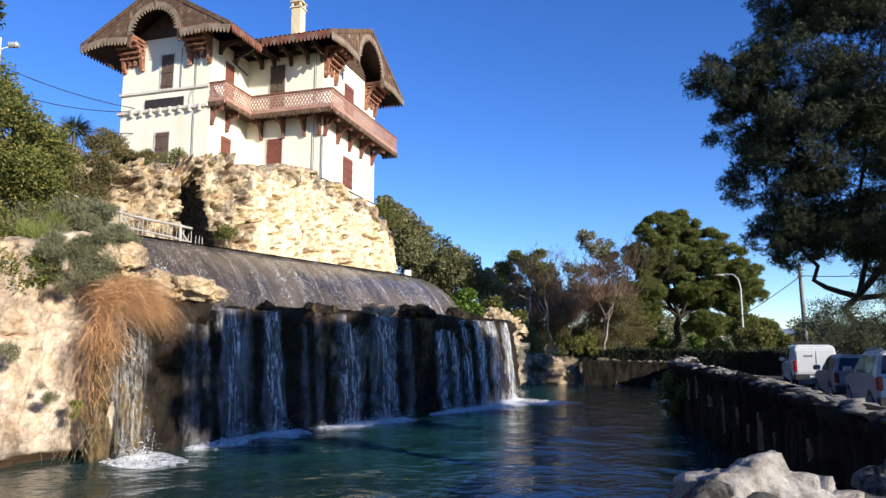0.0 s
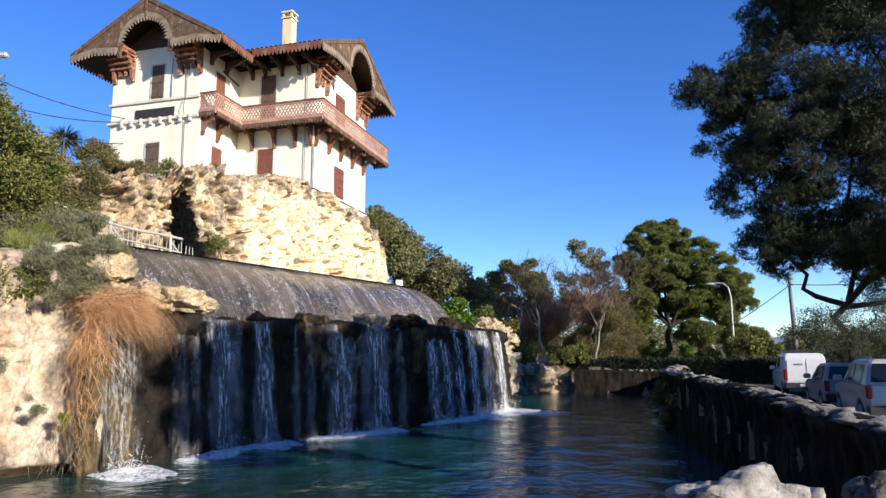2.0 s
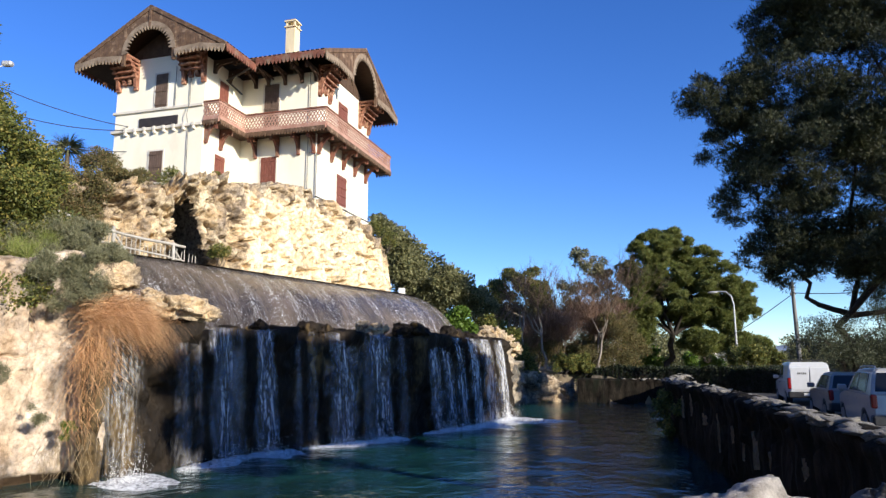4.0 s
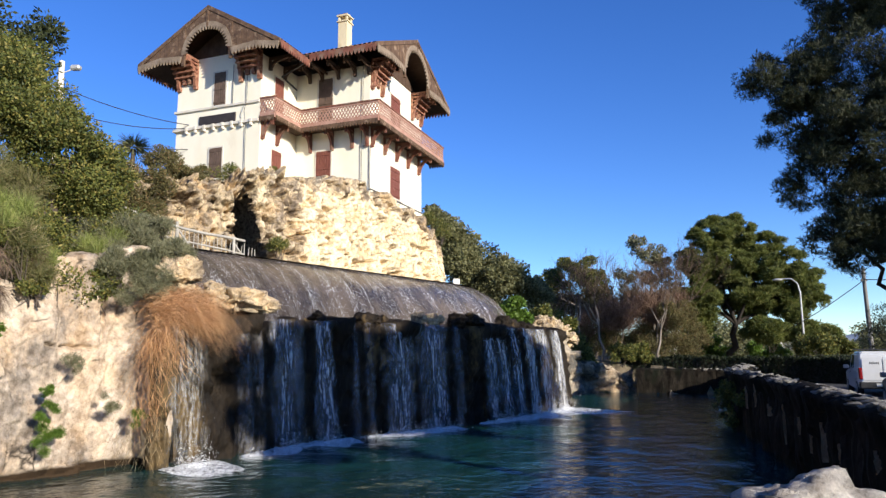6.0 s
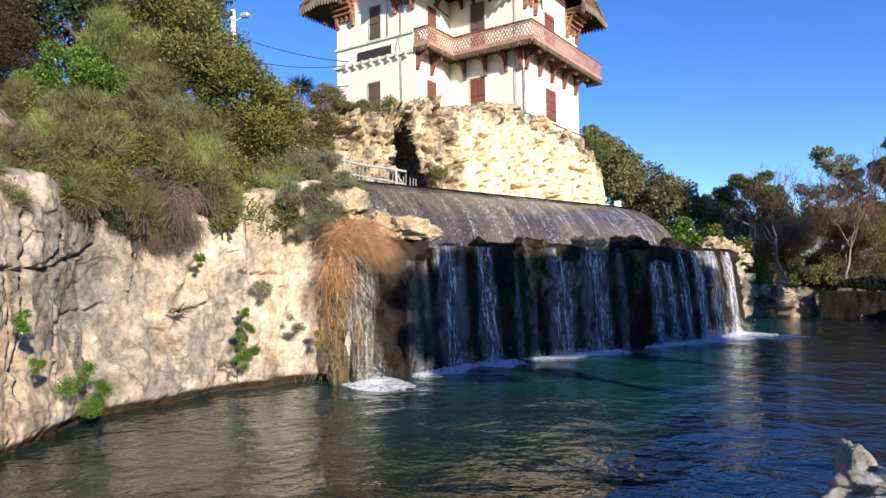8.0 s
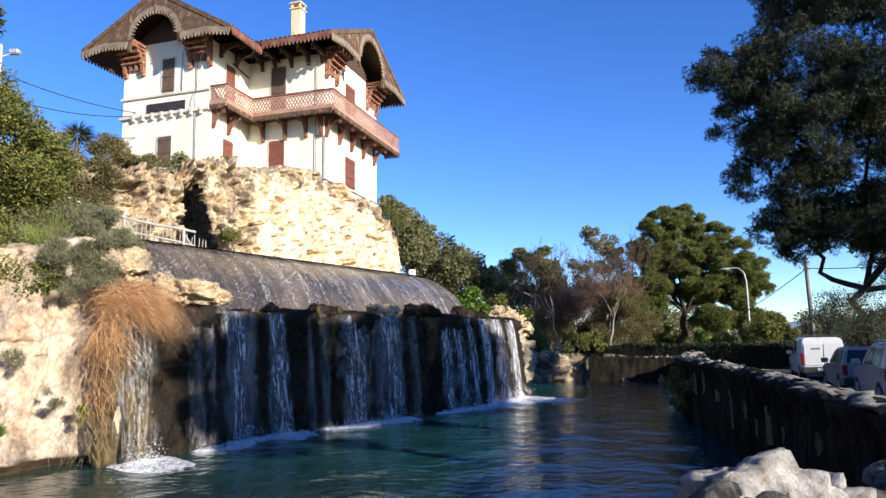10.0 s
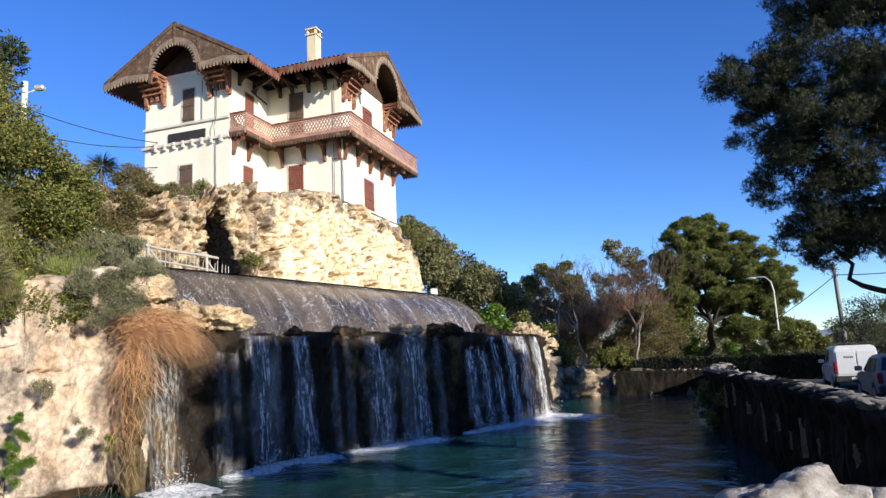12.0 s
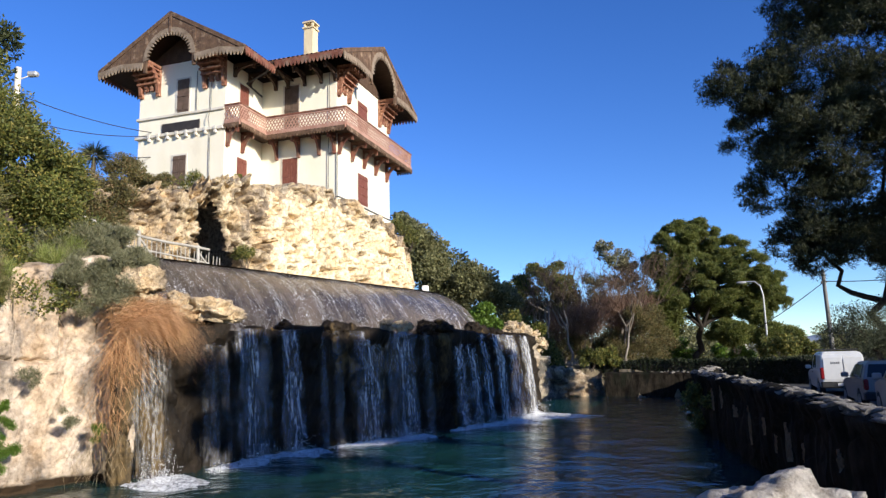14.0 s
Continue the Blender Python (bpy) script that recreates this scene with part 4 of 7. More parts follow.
def tiles(bm, ridge, eave, s0, s1, axis, pitch=0.24):
    """Rows of round tiles down a slope."""
    (ra, rz), (ea, ez) = ridge, eave
    n = int((s1 - s0) / pitch)
    for i in range(n):
        c = s0 + (i + 0.5) * (s1 - s0) / n
        ring = []
        for (q, z) in ((ra, rz), (ea, ez)):
            for k in range(4):
                w = math.pi * k / 3
                t, up = c + math.cos(w) * pitch * 0.46, z + 0.12 + math.sin(w) * 0.06
                ring.append(bm.verts.new((t, q, up) if axis == 0 else (q, t, up)))
        for k in range(3):
            bm.faces.new((ring[k], ring[k + 1], ring[k + 5], ring[k + 4]))


for side, sl in ((-1, "slope"), (1, "slope")):
    bm = bmesh.new()
    slope_slab(bm, (WING_MID, WING_APEX), (WING_MID + side * WING_HALF, WING_EAVE), WING_FRONT, 3.0, 1)
    r = hpart("roof_wing", bm, M_SOFFIT, "roof of the wing with dark board soffit")
    bm = bmesh.new()
    tiles(bm, (WING_MID, WING_APEX), (WING_MID + side * WING_HALF, WING_EAVE), WING_FRONT, 3.0, 1)
    part("tiles", done(bm), M_TILE, r)
    bm = bmesh.new()
    slope_slab(bm, (MAIN_MID, MAIN_APEX), (MAIN_MID + side * MAIN_HALF, MAIN_EAVE), -10.0, MAIN_END, 0)
    r = hpart("roof_main", bm, M_SOFFIT, "main roof with dark board soffit")
    bm = bmesh.new()
    tiles(bm, (MAIN_MID, MAIN_APEX), (MAIN_MID + side * MAIN_HALF, MAIN_EAVE), -10.0, MAIN_END, 0)
    part("tiles", done(bm), M_TILE, r)


def teeth(bm, p0, p1, z0, z1, drop=0.26, pitch=0.17, thick=0.035, board=0.14, nrm=(0, -1)):
    """A scalloped fascia between two points in plan: a board with pointed drops."""
    p0, p1 = Vector((*p0, z0)), Vector((*p1, z1))
    d = p1 - p0
    n = max(1, round(d.length / pitch))
    off = Vector((nrm[0], nrm[1], 0)) * thick
    for i in range(n):
        a, b = p0 + d * (i / n), p0 + d * ((i + 1) / n)
        w = b - a
        pts = [a + Vector((0, 0, board * 0.5)), b + Vector((0, 0, board * 0.5)), b - Vector((0, 0, drop * 0.25)), a + w * 0.78 - Vector((0, 0, drop * 0.7)),
               a + w * 0.5 - Vector((0, 0, drop)), a + w * 0.22 - Vector((0, 0, drop * 0.7)), a - Vector((0, 0, drop * 0.25))]
        f, k = [bm.verts.new(p) for p in pts], [bm.verts.new(p + off) for p in pts]
        bm.faces.new(f)
        bm.faces.new(k[::-1])
        for j in range(len(pts)):
            bm.faces.new((f[j], k[j], k[(j + 1) % len(pts)], f[(j + 1) % len(pts)]))


# eave fascias
for (p0, p1, z, nrm, m) in ((((WING_MID + WING_HALF), WING_FRONT), ((WING_MID + WING_HALF), -1.7), WING_EAVE, (1, 0), M_REDWOOD),
                            (((WING_MID - WING_HALF), WING_FRONT), ((WING_MID - WING_HALF), 3.0), WING_EAVE, (-1, 0), M_REDWOOD),
                            (((WING_MID + WING_HALF), MAIN_MID - MAIN_HALF), (MAIN_END, MAIN_MID - MAIN_HALF), MAIN_EAVE, (0, -1), M_REDWOOD),
                            ((-10.0, MAIN_MID + MAIN_HALF), (MAIN_END, MAIN_MID + MAIN_HALF), MAIN_EAVE, (0, 1), M_REDWOOD)):
    bm = bmesh.new()
    teeth(bm, p0, p1, z, z, 0.30, 0.19, 0.04, 0.20, nrm)
    hpart("eave_trim", bm, m, "scalloped red-brown eave board")


def gable(axis, mid, half, apex, eave, at, out, inner=1.33):
    """The fretted gable screen under a verge: verge boards, two boarded panels with scalloped feet, posts, and a toothed round arch."""
    def P(q, z, d=0.0):
        t = at + out * d
        return Vector((q, t, z)) if axis == 1 else Vector((t, q, z))

    def slab(pts, thick, name, m, label="", lift=0.0):
        b2 = bmesh.new()
        f, k = [b2.verts.new(P(q, z, lift)) for q, z in pts], [b2.verts.new(P(q, z, lift - thick)) for q, z in pts]
        b2.faces.new(f)
        b2.faces.new(k[::-1])
        for j in range(len(pts)):
            b2.faces.new((f[j], k[j], k[(j + 1) % len(pts)], f[(j + 1) % len(pts)]))
        return hpart(name, b2, m, label)

    slope = (apex - eave) / half
    nrm = (0, out) if axis == 1 else (out, 0)
    low = eave + 0.12
    spring = low + 0.10
    rad = inner - 0.05
    for sd in (-1, 1):
        e, i = mid + sd * half, mid + sd * inner
        zi = apex - slope * inner
        slab([(mid, apex + 0.16), (e, eave + 0.16), (e, eave - 0.06), (mid, apex - 0.06)], 0.07, "verge_board", M_WOOD, "", 0.03)
        # boarded triangle, board by board
        n = 9
        for k in range(n):
            q0, q1 = i + sd * 0.07 + (e - sd * 0.25 - i - sd * 0.07) * k / n, i + sd * 0.07 + (e - sd * 0.25 - i - sd * 0.07) * (k + 0.93) / n
            z0, z1 = apex - slope * abs(q0 - mid) - 0.07, apex - slope * abs(q1 - mid) - 0.07
            d0 = low - 0.02 + 0.10 * math.sin(math.pi * k / n)
            if min(z0, z1) > d0 + 0.03:
                slab([(q0, z0), (q1, z1), (q1, d0), (q0, d0)], 0.03, "gable_board", M_WOOD)
        slab([(i - 0.07, zi + 0.02), (i + 0.07, zi + 0.02), (i + 0.07, low - 0.45), (i - 0.07, low - 0.45)], 0.12, "gable_post", M_WOOD, "", 0.02)
        b2 = bmesh.new()
        a, b = P(e - sd * 0.05, 0, 0.02), P(i + sd * 0.07, 0, 0.02)
        m = (a + b) / 2
        teeth(b2, (a.x, a.y), (m.x, m.y), eave - 0.04, low + 0.06, 0.30, 0.19, 0.05, 0.14, nrm)
        teeth(b2, (m.x, m.y), (b.x, b.y), low + 0.06, low - 0.04, 0.30, 0.19, 0.05, 0.14, nrm)
        hpart("gable_trim", b2, M_TRIMWOOD, "scalloped gable trim")
        # spandrel between the round arch and the verge
        arc = [(mid + sd * rad * math.cos(math.pi / 2 * k / 8), spring + rad * math.sin(math.pi / 2 * k / 8)) for k in range(9)]
        pts = [(i, spring), (i, zi - 0.07), (mid, apex - 0.07)] + [(mid, spring + rad)] + arc[::-1][1:]
        slab(pts, 0.035, "spandrel", M_WOOD, "boarded spandrel of the gable arch")
        b2 = bmesh.new()
        for k in range(11):
            w0, w1 = math.pi / 2 * k / 11, math.pi / 2 * (k + 1) / 11
            c = [P(mid + sd * r * math.cos(w), spring + r * math.sin(w), 0.03) for w, r in ((w0, rad + 0.14), (w1, rad + 0.14), (w1, rad - 0.02), ((w0 + w1) / 2, rad - 0.24), (w0, rad - 0.02))]
            back = [p - Vector((nrm[0], nrm[1], 0)) * 0.05 for p in c]
            f, kk = [b2.verts.new(p) for p in c], [b2.verts.new(p) for p in back]
            b2.faces.new(f)
            b2.faces.new(kk[::-1])
            for j in range(5):
                b2.faces.new((f[j], kk[j], kk[(j + 1) % 5], f[(j + 1) % 5]))
        hpart("arch_trim", b2, M_TRIMWOOD, "toothed round arch trim")
    slab([(mid - 0.06, apex - 0.06), (mid + 0.06, apex - 0.06), (mid + 0.06, spring + rad - 0.1), (mid - 0.06, spring + rad - 0.1)], 0.1, "king_post", M_WOOD, "", 0.04)


gable(1, WING_MID, WING_HALF, WING_APEX, WING_EAVE, WING_FRONT, -1)
gable(0, MAIN_MID, MAIN_HALF, MAIN_APEX, MAIN_EAVE, MAIN_END, 1, 1.55)


def bracket(m, reach, height, material, name="bracket", fat=1.0):
    """A curved console: a post on the wall, an arm above, a brace with a belly and a drop."""
    m = m @ Matrix.Diagonal((fat, 1, 1, 1))
    bm = bmesh.new()
    add_box(bm, -0.06, 0.06, 0.0, 0.10, -height, 0, m)
    add_box(bm, -0.06, 0.06, 0.0, reach, -0.14, 0, m)
    pr = None
    for k in range(7):
        w = k / 6 * math.pi / 2
        c = (0.05 + (reach - 0.1) * (1 - math.cos(w)), -height + 0.1 + (height - 0.15) * math.sin(w))
        if pr:
            y0, z0 = pr
            y1, z1 = c
            vs = [bm.verts.new(m @ Vector(p)) for p in ((-0.05, y0, z0), (0.05, y0, z0), (0.05, y0 + 0.13, z0 - 0.10), (-0.05, y0 + 0.13, z0 - 0.10),
                                                        (-0.05, y1, z1), (0.05, y1, z1), (0.05, y1 + 0.13, z1 - 0.10), (-0.05, y1 + 0.13, z1 - 0.10))]
            for f in ((0, 3, 2, 1), (4, 5, 6, 7), (0, 1, 5, 4), (1, 2, 6, 5), (2, 3, 7, 6), (3, 0, 4, 7)):
                bm.faces.new([vs[i] for i in f])
        pr = c
    add_box(bm, -0.07, 0.07, -0.01, 0.14, -height - 0.12, -height + 0.05, m)
    add_box(bm, -0.05, 0.05, reach - 0.16, reach - 0.04, -0.34, -0.14, m)
    return hpart(name, bm, material)


SIDE = Matrix.Rotation(radians(-90), 4, "Z")             # turns +y outwards to +a
FRONT = Matrix.Rotation(radians(180), 4, "Z")            # turns +y outwards to -b
# balcony
DECK_Z, RAIL_Z = 13.22, 14.08
bm = bmesh.new()
add_box(bm, 0.0, 0.9, -0.9, 7.5, DECK_Z - 0.08, DECK_Z)
add_box(bm, -4.08, 0.0, -0.9, 0.0, DECK_Z - 0.08, DECK_Z)
add_box(bm, -4.08, -3.28, -3.0, -0.9, DECK_Z - 0.08, DECK_Z)
hpart("balcony_deck", bm, M_SOFFIT, "dark timber balcony floor")
RUNS = [((-4.08, -3.0), (-3.28, -3.0), (0, -1)), ((-3.28, -3.0), (-3.28, -0.9), (1, 0)), ((-3.28, -0.9), (0.9, -0.9), (0, -1)), ((0.9, -0.9), (0.9, 7.5), (1, 0)), ((0.9, 7.5), (0.0, 7.5), (0, 1))]
for (p0, p1, nrm) in RUNS:
    v0, v1 = Vector((*p0, 0)), Vector((*p1, 0))
    d = (v1 - v0)
    ln = d.length
    d.normalize()
    m = Matrix((( d.x, nrm[0], 0, v0.x), (d.y, nrm[1], 0, v0.y), (0, 0, 1, 0), (0, 0, 0, 1)))
    bm = bmesh.new()
    add_box(bm, 0, ln, -0.05, 0.06, RAIL_Z - 0.07, RAIL_Z, m)
    hpart("handrail", bm, M_REDWOOD)
    bm = bmesh.new()
    add_box(bm, 0, ln, -0.03, 0.03, DECK_Z + 0.02, DECK_Z + 0.14, m)
    add_box(bm, 0, ln, -0.03, 0.03, RAIL_Z - 0.16, RAIL_Z - 0.075, m)
    h0, h1 = DECK_Z + 0.14, RAIL_Z - 0.16
    gap = 0.17
    n = round(ln / gap)
    for i in range(n):
        x0, x1 = i * ln / n, (i + 1) * ln / n
        for (za, zb) in ((h0, (h0 + h1) / 2), ((h0 + h1) / 2, h1)):
            for (xa, xb) in ((x0, x1), (x1, x0)):
                w = 0.028
                vs = [bm.verts.new(m @ Vector(p)) for p in ((xa - w, 0.012, za), (xa + w, 0.012, za), (xb + w, 0.012, zb), (xb - w, 0.012, zb), (xa - w, -0.012, za), (xa + w, -0.012, za), (xb + w, -0.012, zb), (xb - w, -0.012, zb))]
                for f in ((0, 1, 2, 3), (7, 6, 5, 4), (0, 4, 5, 1), (2, 6, 7, 3), (1, 5, 6, 2), (3, 7, 4, 0)):
                    bm.faces.new([vs[q] for q in f])
    hpart("lattice_panel", bm, M_RAIL, "salmon-painted diamond lattice balustrade")
    bm = bmesh.new()
    add_box(bm, 0, ln, 0.0, 0.05, DECK_Z - 0.16, DECK_Z + 0.03, m)
    hpart("fascia", bm, M_RAIL)
    bm = bmesh.new()
    o = Vector((nrm[0], nrm[1], 0)) * 0.055
    teeth(bm, (p0[0] + o.x, p0[1] + o.y), (p1[0] + o.x, p1[1] + o.y), DECK_Z - 0.10, DECK_Z - 0.10, 0.22, 0.15, 0.03, 0.08, nrm)
    hpart("balcony_trim", bm, M_WOOD, "scalloped balcony trim")
for b in (0.15, 1.55, 2.95, 4.4, 5.9):
    bracket(Matrix.Translation((0, b, DECK_Z - 0.09)) @ SIDE, 0.85, 0.85, M_REDWOOD)
for a in (-3.2, -2.0, -0.9, -0.1):
    bracket(Matrix.Translation((a, 0, DECK_Z - 0.09)) @ FRONT, 0.8, 0.85, M_REDWOOD)
for b in (-2.85, -1.7):
    bracket(Matrix.Translation((A1, b, DECK_Z - 0.09)) @ SIDE, 0.7, 0.85, M_REDWOOD)
# carved eave consoles in clusters under the gable feet
for a in (-8.72, -8.4, -8.08, -7.75, -5.15, -4.8, -4.45, -4.12):
    bracket(Matrix.Translation((a, B0, 16.45)) @ FRONT, 1.0, 1.35 if a in (-8.72, -7.75, -5.15, -4.12) else 1.05, M_CONSOLE, "eave_bracket", 1.5)
for a0, a1 in ((-8.85, -7.65), (-5.25, -4.05)):
    for z, out in ((15.55, 0.30), (15.75, 0.45), (15.95, 0.62), (16.15, 0.82), (16.35, 1.0)):
        bm = bmesh.new()
        add_box(bm, a0, a1, B0 - out, B0, z, z + 0.09)
        hpart("console_beam", bm, M_CONSOLE, "", 0.01)
for b in (0.12, 0.45, 0.8, 1.2, 5.0, 5.4, 5.8, 6.2):
    bracket(Matrix.Translation((0, b, 16.55)) @ SIDE, 1.0, 1.4 if b in (0.12, 1.2, 5.0, 6.2) else 1.1, M_CONSOLE, "eave_bracket", 1.5)
for b0, b1 in ((0.05, 1.3), (4.9, 6.3)):
    for z, out in ((15.65, 0.30), (15.85, 0.45), (16.05, 0.62), (16.25, 0.82), (16.45, 1.0)):
        bm = bmesh.new()
        add_box(bm, 0, out, b0, b1, z, z + 0.09)
        hpart("console_beam", bm, M_CONSOLE, "", 0.01)
for a in (-3.3, -2.6, -1.7, -0.8, -0.05):
    bracket(Matrix.Translation((a, 0, 16.35)) @ FRONT, 1.2, 0.5, M_SOFFIT, "rafter_end")
for b in (-2.4, -1.2):
    bracket(Matrix.Translation((A1, b, 16.25)) @ SIDE, 1.2, 0.5, M_SOFFIT, "rafter_end")


def shutters(m, w, h, material, rails=3):
    """A closed pair of boarded shutters with battens and a frame; local x across, y outwards, z up from the sill."""
    bm = bmesh.new()
    add_box(bm, -w / 2 - 0.07, -w / 2, -0.02, 0.03, -0.02, h + 0.07, m)
    add_box(bm, w / 2, w / 2 + 0.07, -0.02, 0.03, -0.02, h + 0.07, m)
    add_box(bm, -w / 2, w / 2, -0.02, 0.03, h, h + 0.07, m)
    add_box(bm, -w / 2 - 0.10, w / 2 + 0.10, -0.02, 0.10, -0.09, -0.02, m)
    frame_ob = hpart("window_frame", bm, M_TRIM)
    for sd in (-1, 1):
        bm = bmesh.new()
        for k in range(3):
            x0 = (sd * 0.008) + sd * (w / 2 - 0.012) * k / 3
            x1 = (sd * 0.008) + sd * (w / 2 - 0.012) * (k + 1) / 3 - sd * 0.012
            add_box(bm, min(x0, x1), max(x0, x1), 0.0, 0.035, 0.0, h, m)
        for k in range(rails):
            z = h * (0.1 + 0.8 * k / (rails - 1))
            add_box(bm, min(sd * 0.015, sd * (w / 2 - 0.02)), max(sd * 0.015, sd * (w / 2 - 0.02)), 0.035, 0.06, z - 0.05, z + 0.05, m)
        part("shutter", done(bm), material, frame_ob, "closed red-brown boarded shutter")


def on_front(a, b, z):
    return Matrix.Translation((a, b, z)) @ FRONT


def on_side(a, b, z):
    return Matrix.Translation((a, b, z)) @ SIDE


shutters(on_front(-6.37, B0 - 0.003, 14.02), 0.66, 1.62, M_OLDSHUTTER)
shutters(on_front(-6.46, B0 - 0.003, 10.5), 0.72, 1.46, M_OLDSHUTTER)
shutters(on_side(A1 + 0.003, -1.67, 10.4), 0.78, 1.5, M_SHUTTER)
shutters(on_side(A1 + 0.003, -1.57, 13.35), 0.72, 2.15, M_SHUTTER)
shutters(on_front(-2.43, -0.003, 13.35), 0.80, 2.5, M_OLDSHUTTER)
shutters(on_front(-2.49, -0.003, 10.45), 0.82, 1.73, M_SHUTTER)
shutters(on_side(0.003, 2.85, 10.22), 1.16, 1.56, M_SHUTTER, 4)
shutters(on_side(0.003, 2.87, 13.6), 1.14, 2.0, M_SHUTTER, 4)

# string courses with small corbels, and the dark plaque between them
bm = bmesh.new()
add_box(bm, A0 - 0.1, A1 - 0.03, B0 - 0.09, B0 - 0.002, 13.88, 14.0)
add_box(bm, A0 - 0.09, A0, B0, 0.2, 13.88, 14.0)
hpart("string_course", bm, M_TRIM, "", 0.01)
bm = bmesh.new()
add_box(bm, A0 - 0.13, A1 - 0.03, B0 - 0.13, B0 - 0.002, 12.96, 13.1)
add_box(bm, A0 - 0.13, A0, B0, 0.2, 12.96, 13.1)
hpart("string_course", bm, M_TRIM, "", 0.01)
for i in range(8):
    a = A0 + 0.7 + i * 0.52
    bm = bmesh.new()
    add_box(bm, a - 0.08, a + 0.08, B0 - 0.17, B0 - 0.13, 12.95, 13.12)
    add_box(bm, a - 0.06, a + 0.06, B0 - 0.16, B0 - 0.002, 12.80, 12.955)
    hpart("corbel", bm, M_TRIM, "", 0.015)
bm = bmesh.new()
add_box(bm, -7.5, -5.4, B0 - 0.05, B0 - 0.002, 13.14, 13.58)
hpart("plaque", bm, M_DARK, "dark weathered plaque", 0.02)
# iron straps and vent slits on the wing front
for a in (-5.3, -5.05):
    bm = bmesh.new()
    add_box(bm, a - 0.05, a + 0.05, B0 - 0.03, B0 - 0.002, 15.05, 15.45)
    hpart("vent_slit", bm, M_DARK, "", 0.01)
for pts, r in (([(-4.8, B0 - 0.06, 15.6), (-4.8, B0 - 0.06, 14.1), (-4.82, B0 - 0.2, 13.5), (-4.82, B0 - 0.06, 12.8), (-4.8, B0 - 0.06, 10.0)], 0.014),
               ([(-5.6, B0 - 0.05, 15.9), (-5.6, B0 - 0.05, 14.0)], 0.015),
               ([(-0.35, -0.07, 16.2), (-0.35, -0.07, 13.3)], 0.016), ([(-0.4, -0.07, 13.1), (-0.4, -0.07, 10.0)], 0.016),
               ([(-0.4, -0.06, 12.2), (0.06, -0.06, 12.2), (0.06, -0.06, 10.1)], 0.02),
               ([(-2.35, -1.7, 16.2), (-3.2, -1.5, 15.95), (-4.05, -1.4, 15.7), (-4.05, -0.1, 15.5)], 0.045)):
    tubes("drainpipe", [(pts, [r] * len(pts))], M_IRON, house)
# chimney
bm = bmesh.new()
add_box(bm, -3.4, -2.84, 2.78, 3.34, 17.5, 20.3)
chimney = hpart("chimney", bm, M_CHIMNEY, "yellowed stucco chimney", 0.02)
bm = bmesh.new()
add_box(bm, -3.46, -2.78, 2.72, 3.40, 20.3, 20.37)
for (x, y) in ((-3.4, 2.78), (-2.94, 2.78), (-3.4, 3.24), (-2.94, 3.24)):
    add_box(bm, x, x + 0.10, y, y + 0.10, 20.37, 20.62)
add_box(bm, -3.46, -2.78, 2.72, 3.40, 20.62, 20.70)
part("cap", done(bm), M_CHIMNEY, chimney, "open masonry chimney cap")
bm = bmesh.new()
add_box(bm, -3.40, -2.84, 2.78, 3.34, 20.70, 20.76)
part("cap_slab", done(bm, 0.01), M_TILE, chimney, "rust-coloured slab on the chimney")

# ---- plants ----
rng = np.random.default_rng(7)


def unit(n):
    d = rng.normal(size=(n, 3))
    return d / np.linalg.norm(d, axis=1)[:, None]


def leaf_quads(c, d, length, width):
    """Pointed leaves: base c, way d, as diamonds bent a little along the rib."""
    n = len(c)
    side = np.cross(d, unit(n))
    side /= np.linalg.norm(side, axis=1)[:, None] + 1e-9
    ln, wd = np.broadcast_to(length, n)[:, None], np.broadcast_to(width, n)[:, None]
    v = np.stack([c, c + d * ln * 0.45 + side * wd * 0.5, c + d * ln, c + d * ln * 0.45 - side * wd * 0.5], 1).reshape(-1, 3)
    return v, np.arange(n * 4).reshape(-1, 4)


def strips(base, d0, length, width, droop, segs=4):
    """Long bending blades, each a ribbon that tapers to its tip."""
    n = len(base)
    side = np.cross(d0, unit(n))
    side /= np.linalg.norm(side, axis=1)[:, None] + 1e-9
    rows = []
    ln, wd = np.broadcast_to(length, n)[:, None], np.broadcast_to(width, n)[:, None]
    dr = np.broadcast_to(droop, n)[:, None]
    for k in range(segs + 1):
        q = k / segs
        p = base + d0 * ln * q
        p = p + np.array([0, 0, -1.0]) * dr * ln * q * q
        w = wd * (1 - 0.85 * q) * 0.5
        rows.append(np.stack([p - side * w, p + side * w], 1))
    v = np.stack(rows, 1)                                   # n, segs+1, 2, 3
    idx = np.arange(n * (segs + 1) * 2).reshape(n, segs + 1, 2)
    f = np.stack([idx[:, :-1, 0], idx[:, :-1, 1], idx[:, 1:, 1], idx[:, 1:, 0]], -1).reshape(-1, 4)
    return v.reshape(-1, 3), f


def clumps(blobs, per, small=(0.28, 0.5), flat=1.0):
    """Break each ball of a crown into uneven small clumps on and inside it."""
    out = []
    for x, y, z, r in blobs:
        k = max(3, int(per))
        d = unit(k)
        rad = r * rng.uniform(0.35, 1.0, k) ** 0.6
        s = r * rng.uniform(small[0], small[1], k)
        c = np.array([x, y, z]) + d * rad[:, None] * np.array([1, 1, flat])
        out += [(*p, q) for p, q in zip(c, s)]
    return np.array(out)


def cloud(cl, n, flat=0.8, shell=0.45):
    """Places and outward ways on n spots through the clumps."""
    w = cl[:, 3] ** 2
    i = rng.choice(len(cl), n, p=w / w.sum())
    d = unit(n)
    r = cl[i, 3] * rng.uniform(shell, 1.08, n)
    return cl[i, :3] + d * r[:, None] * np.array([1, 1, flat]), d


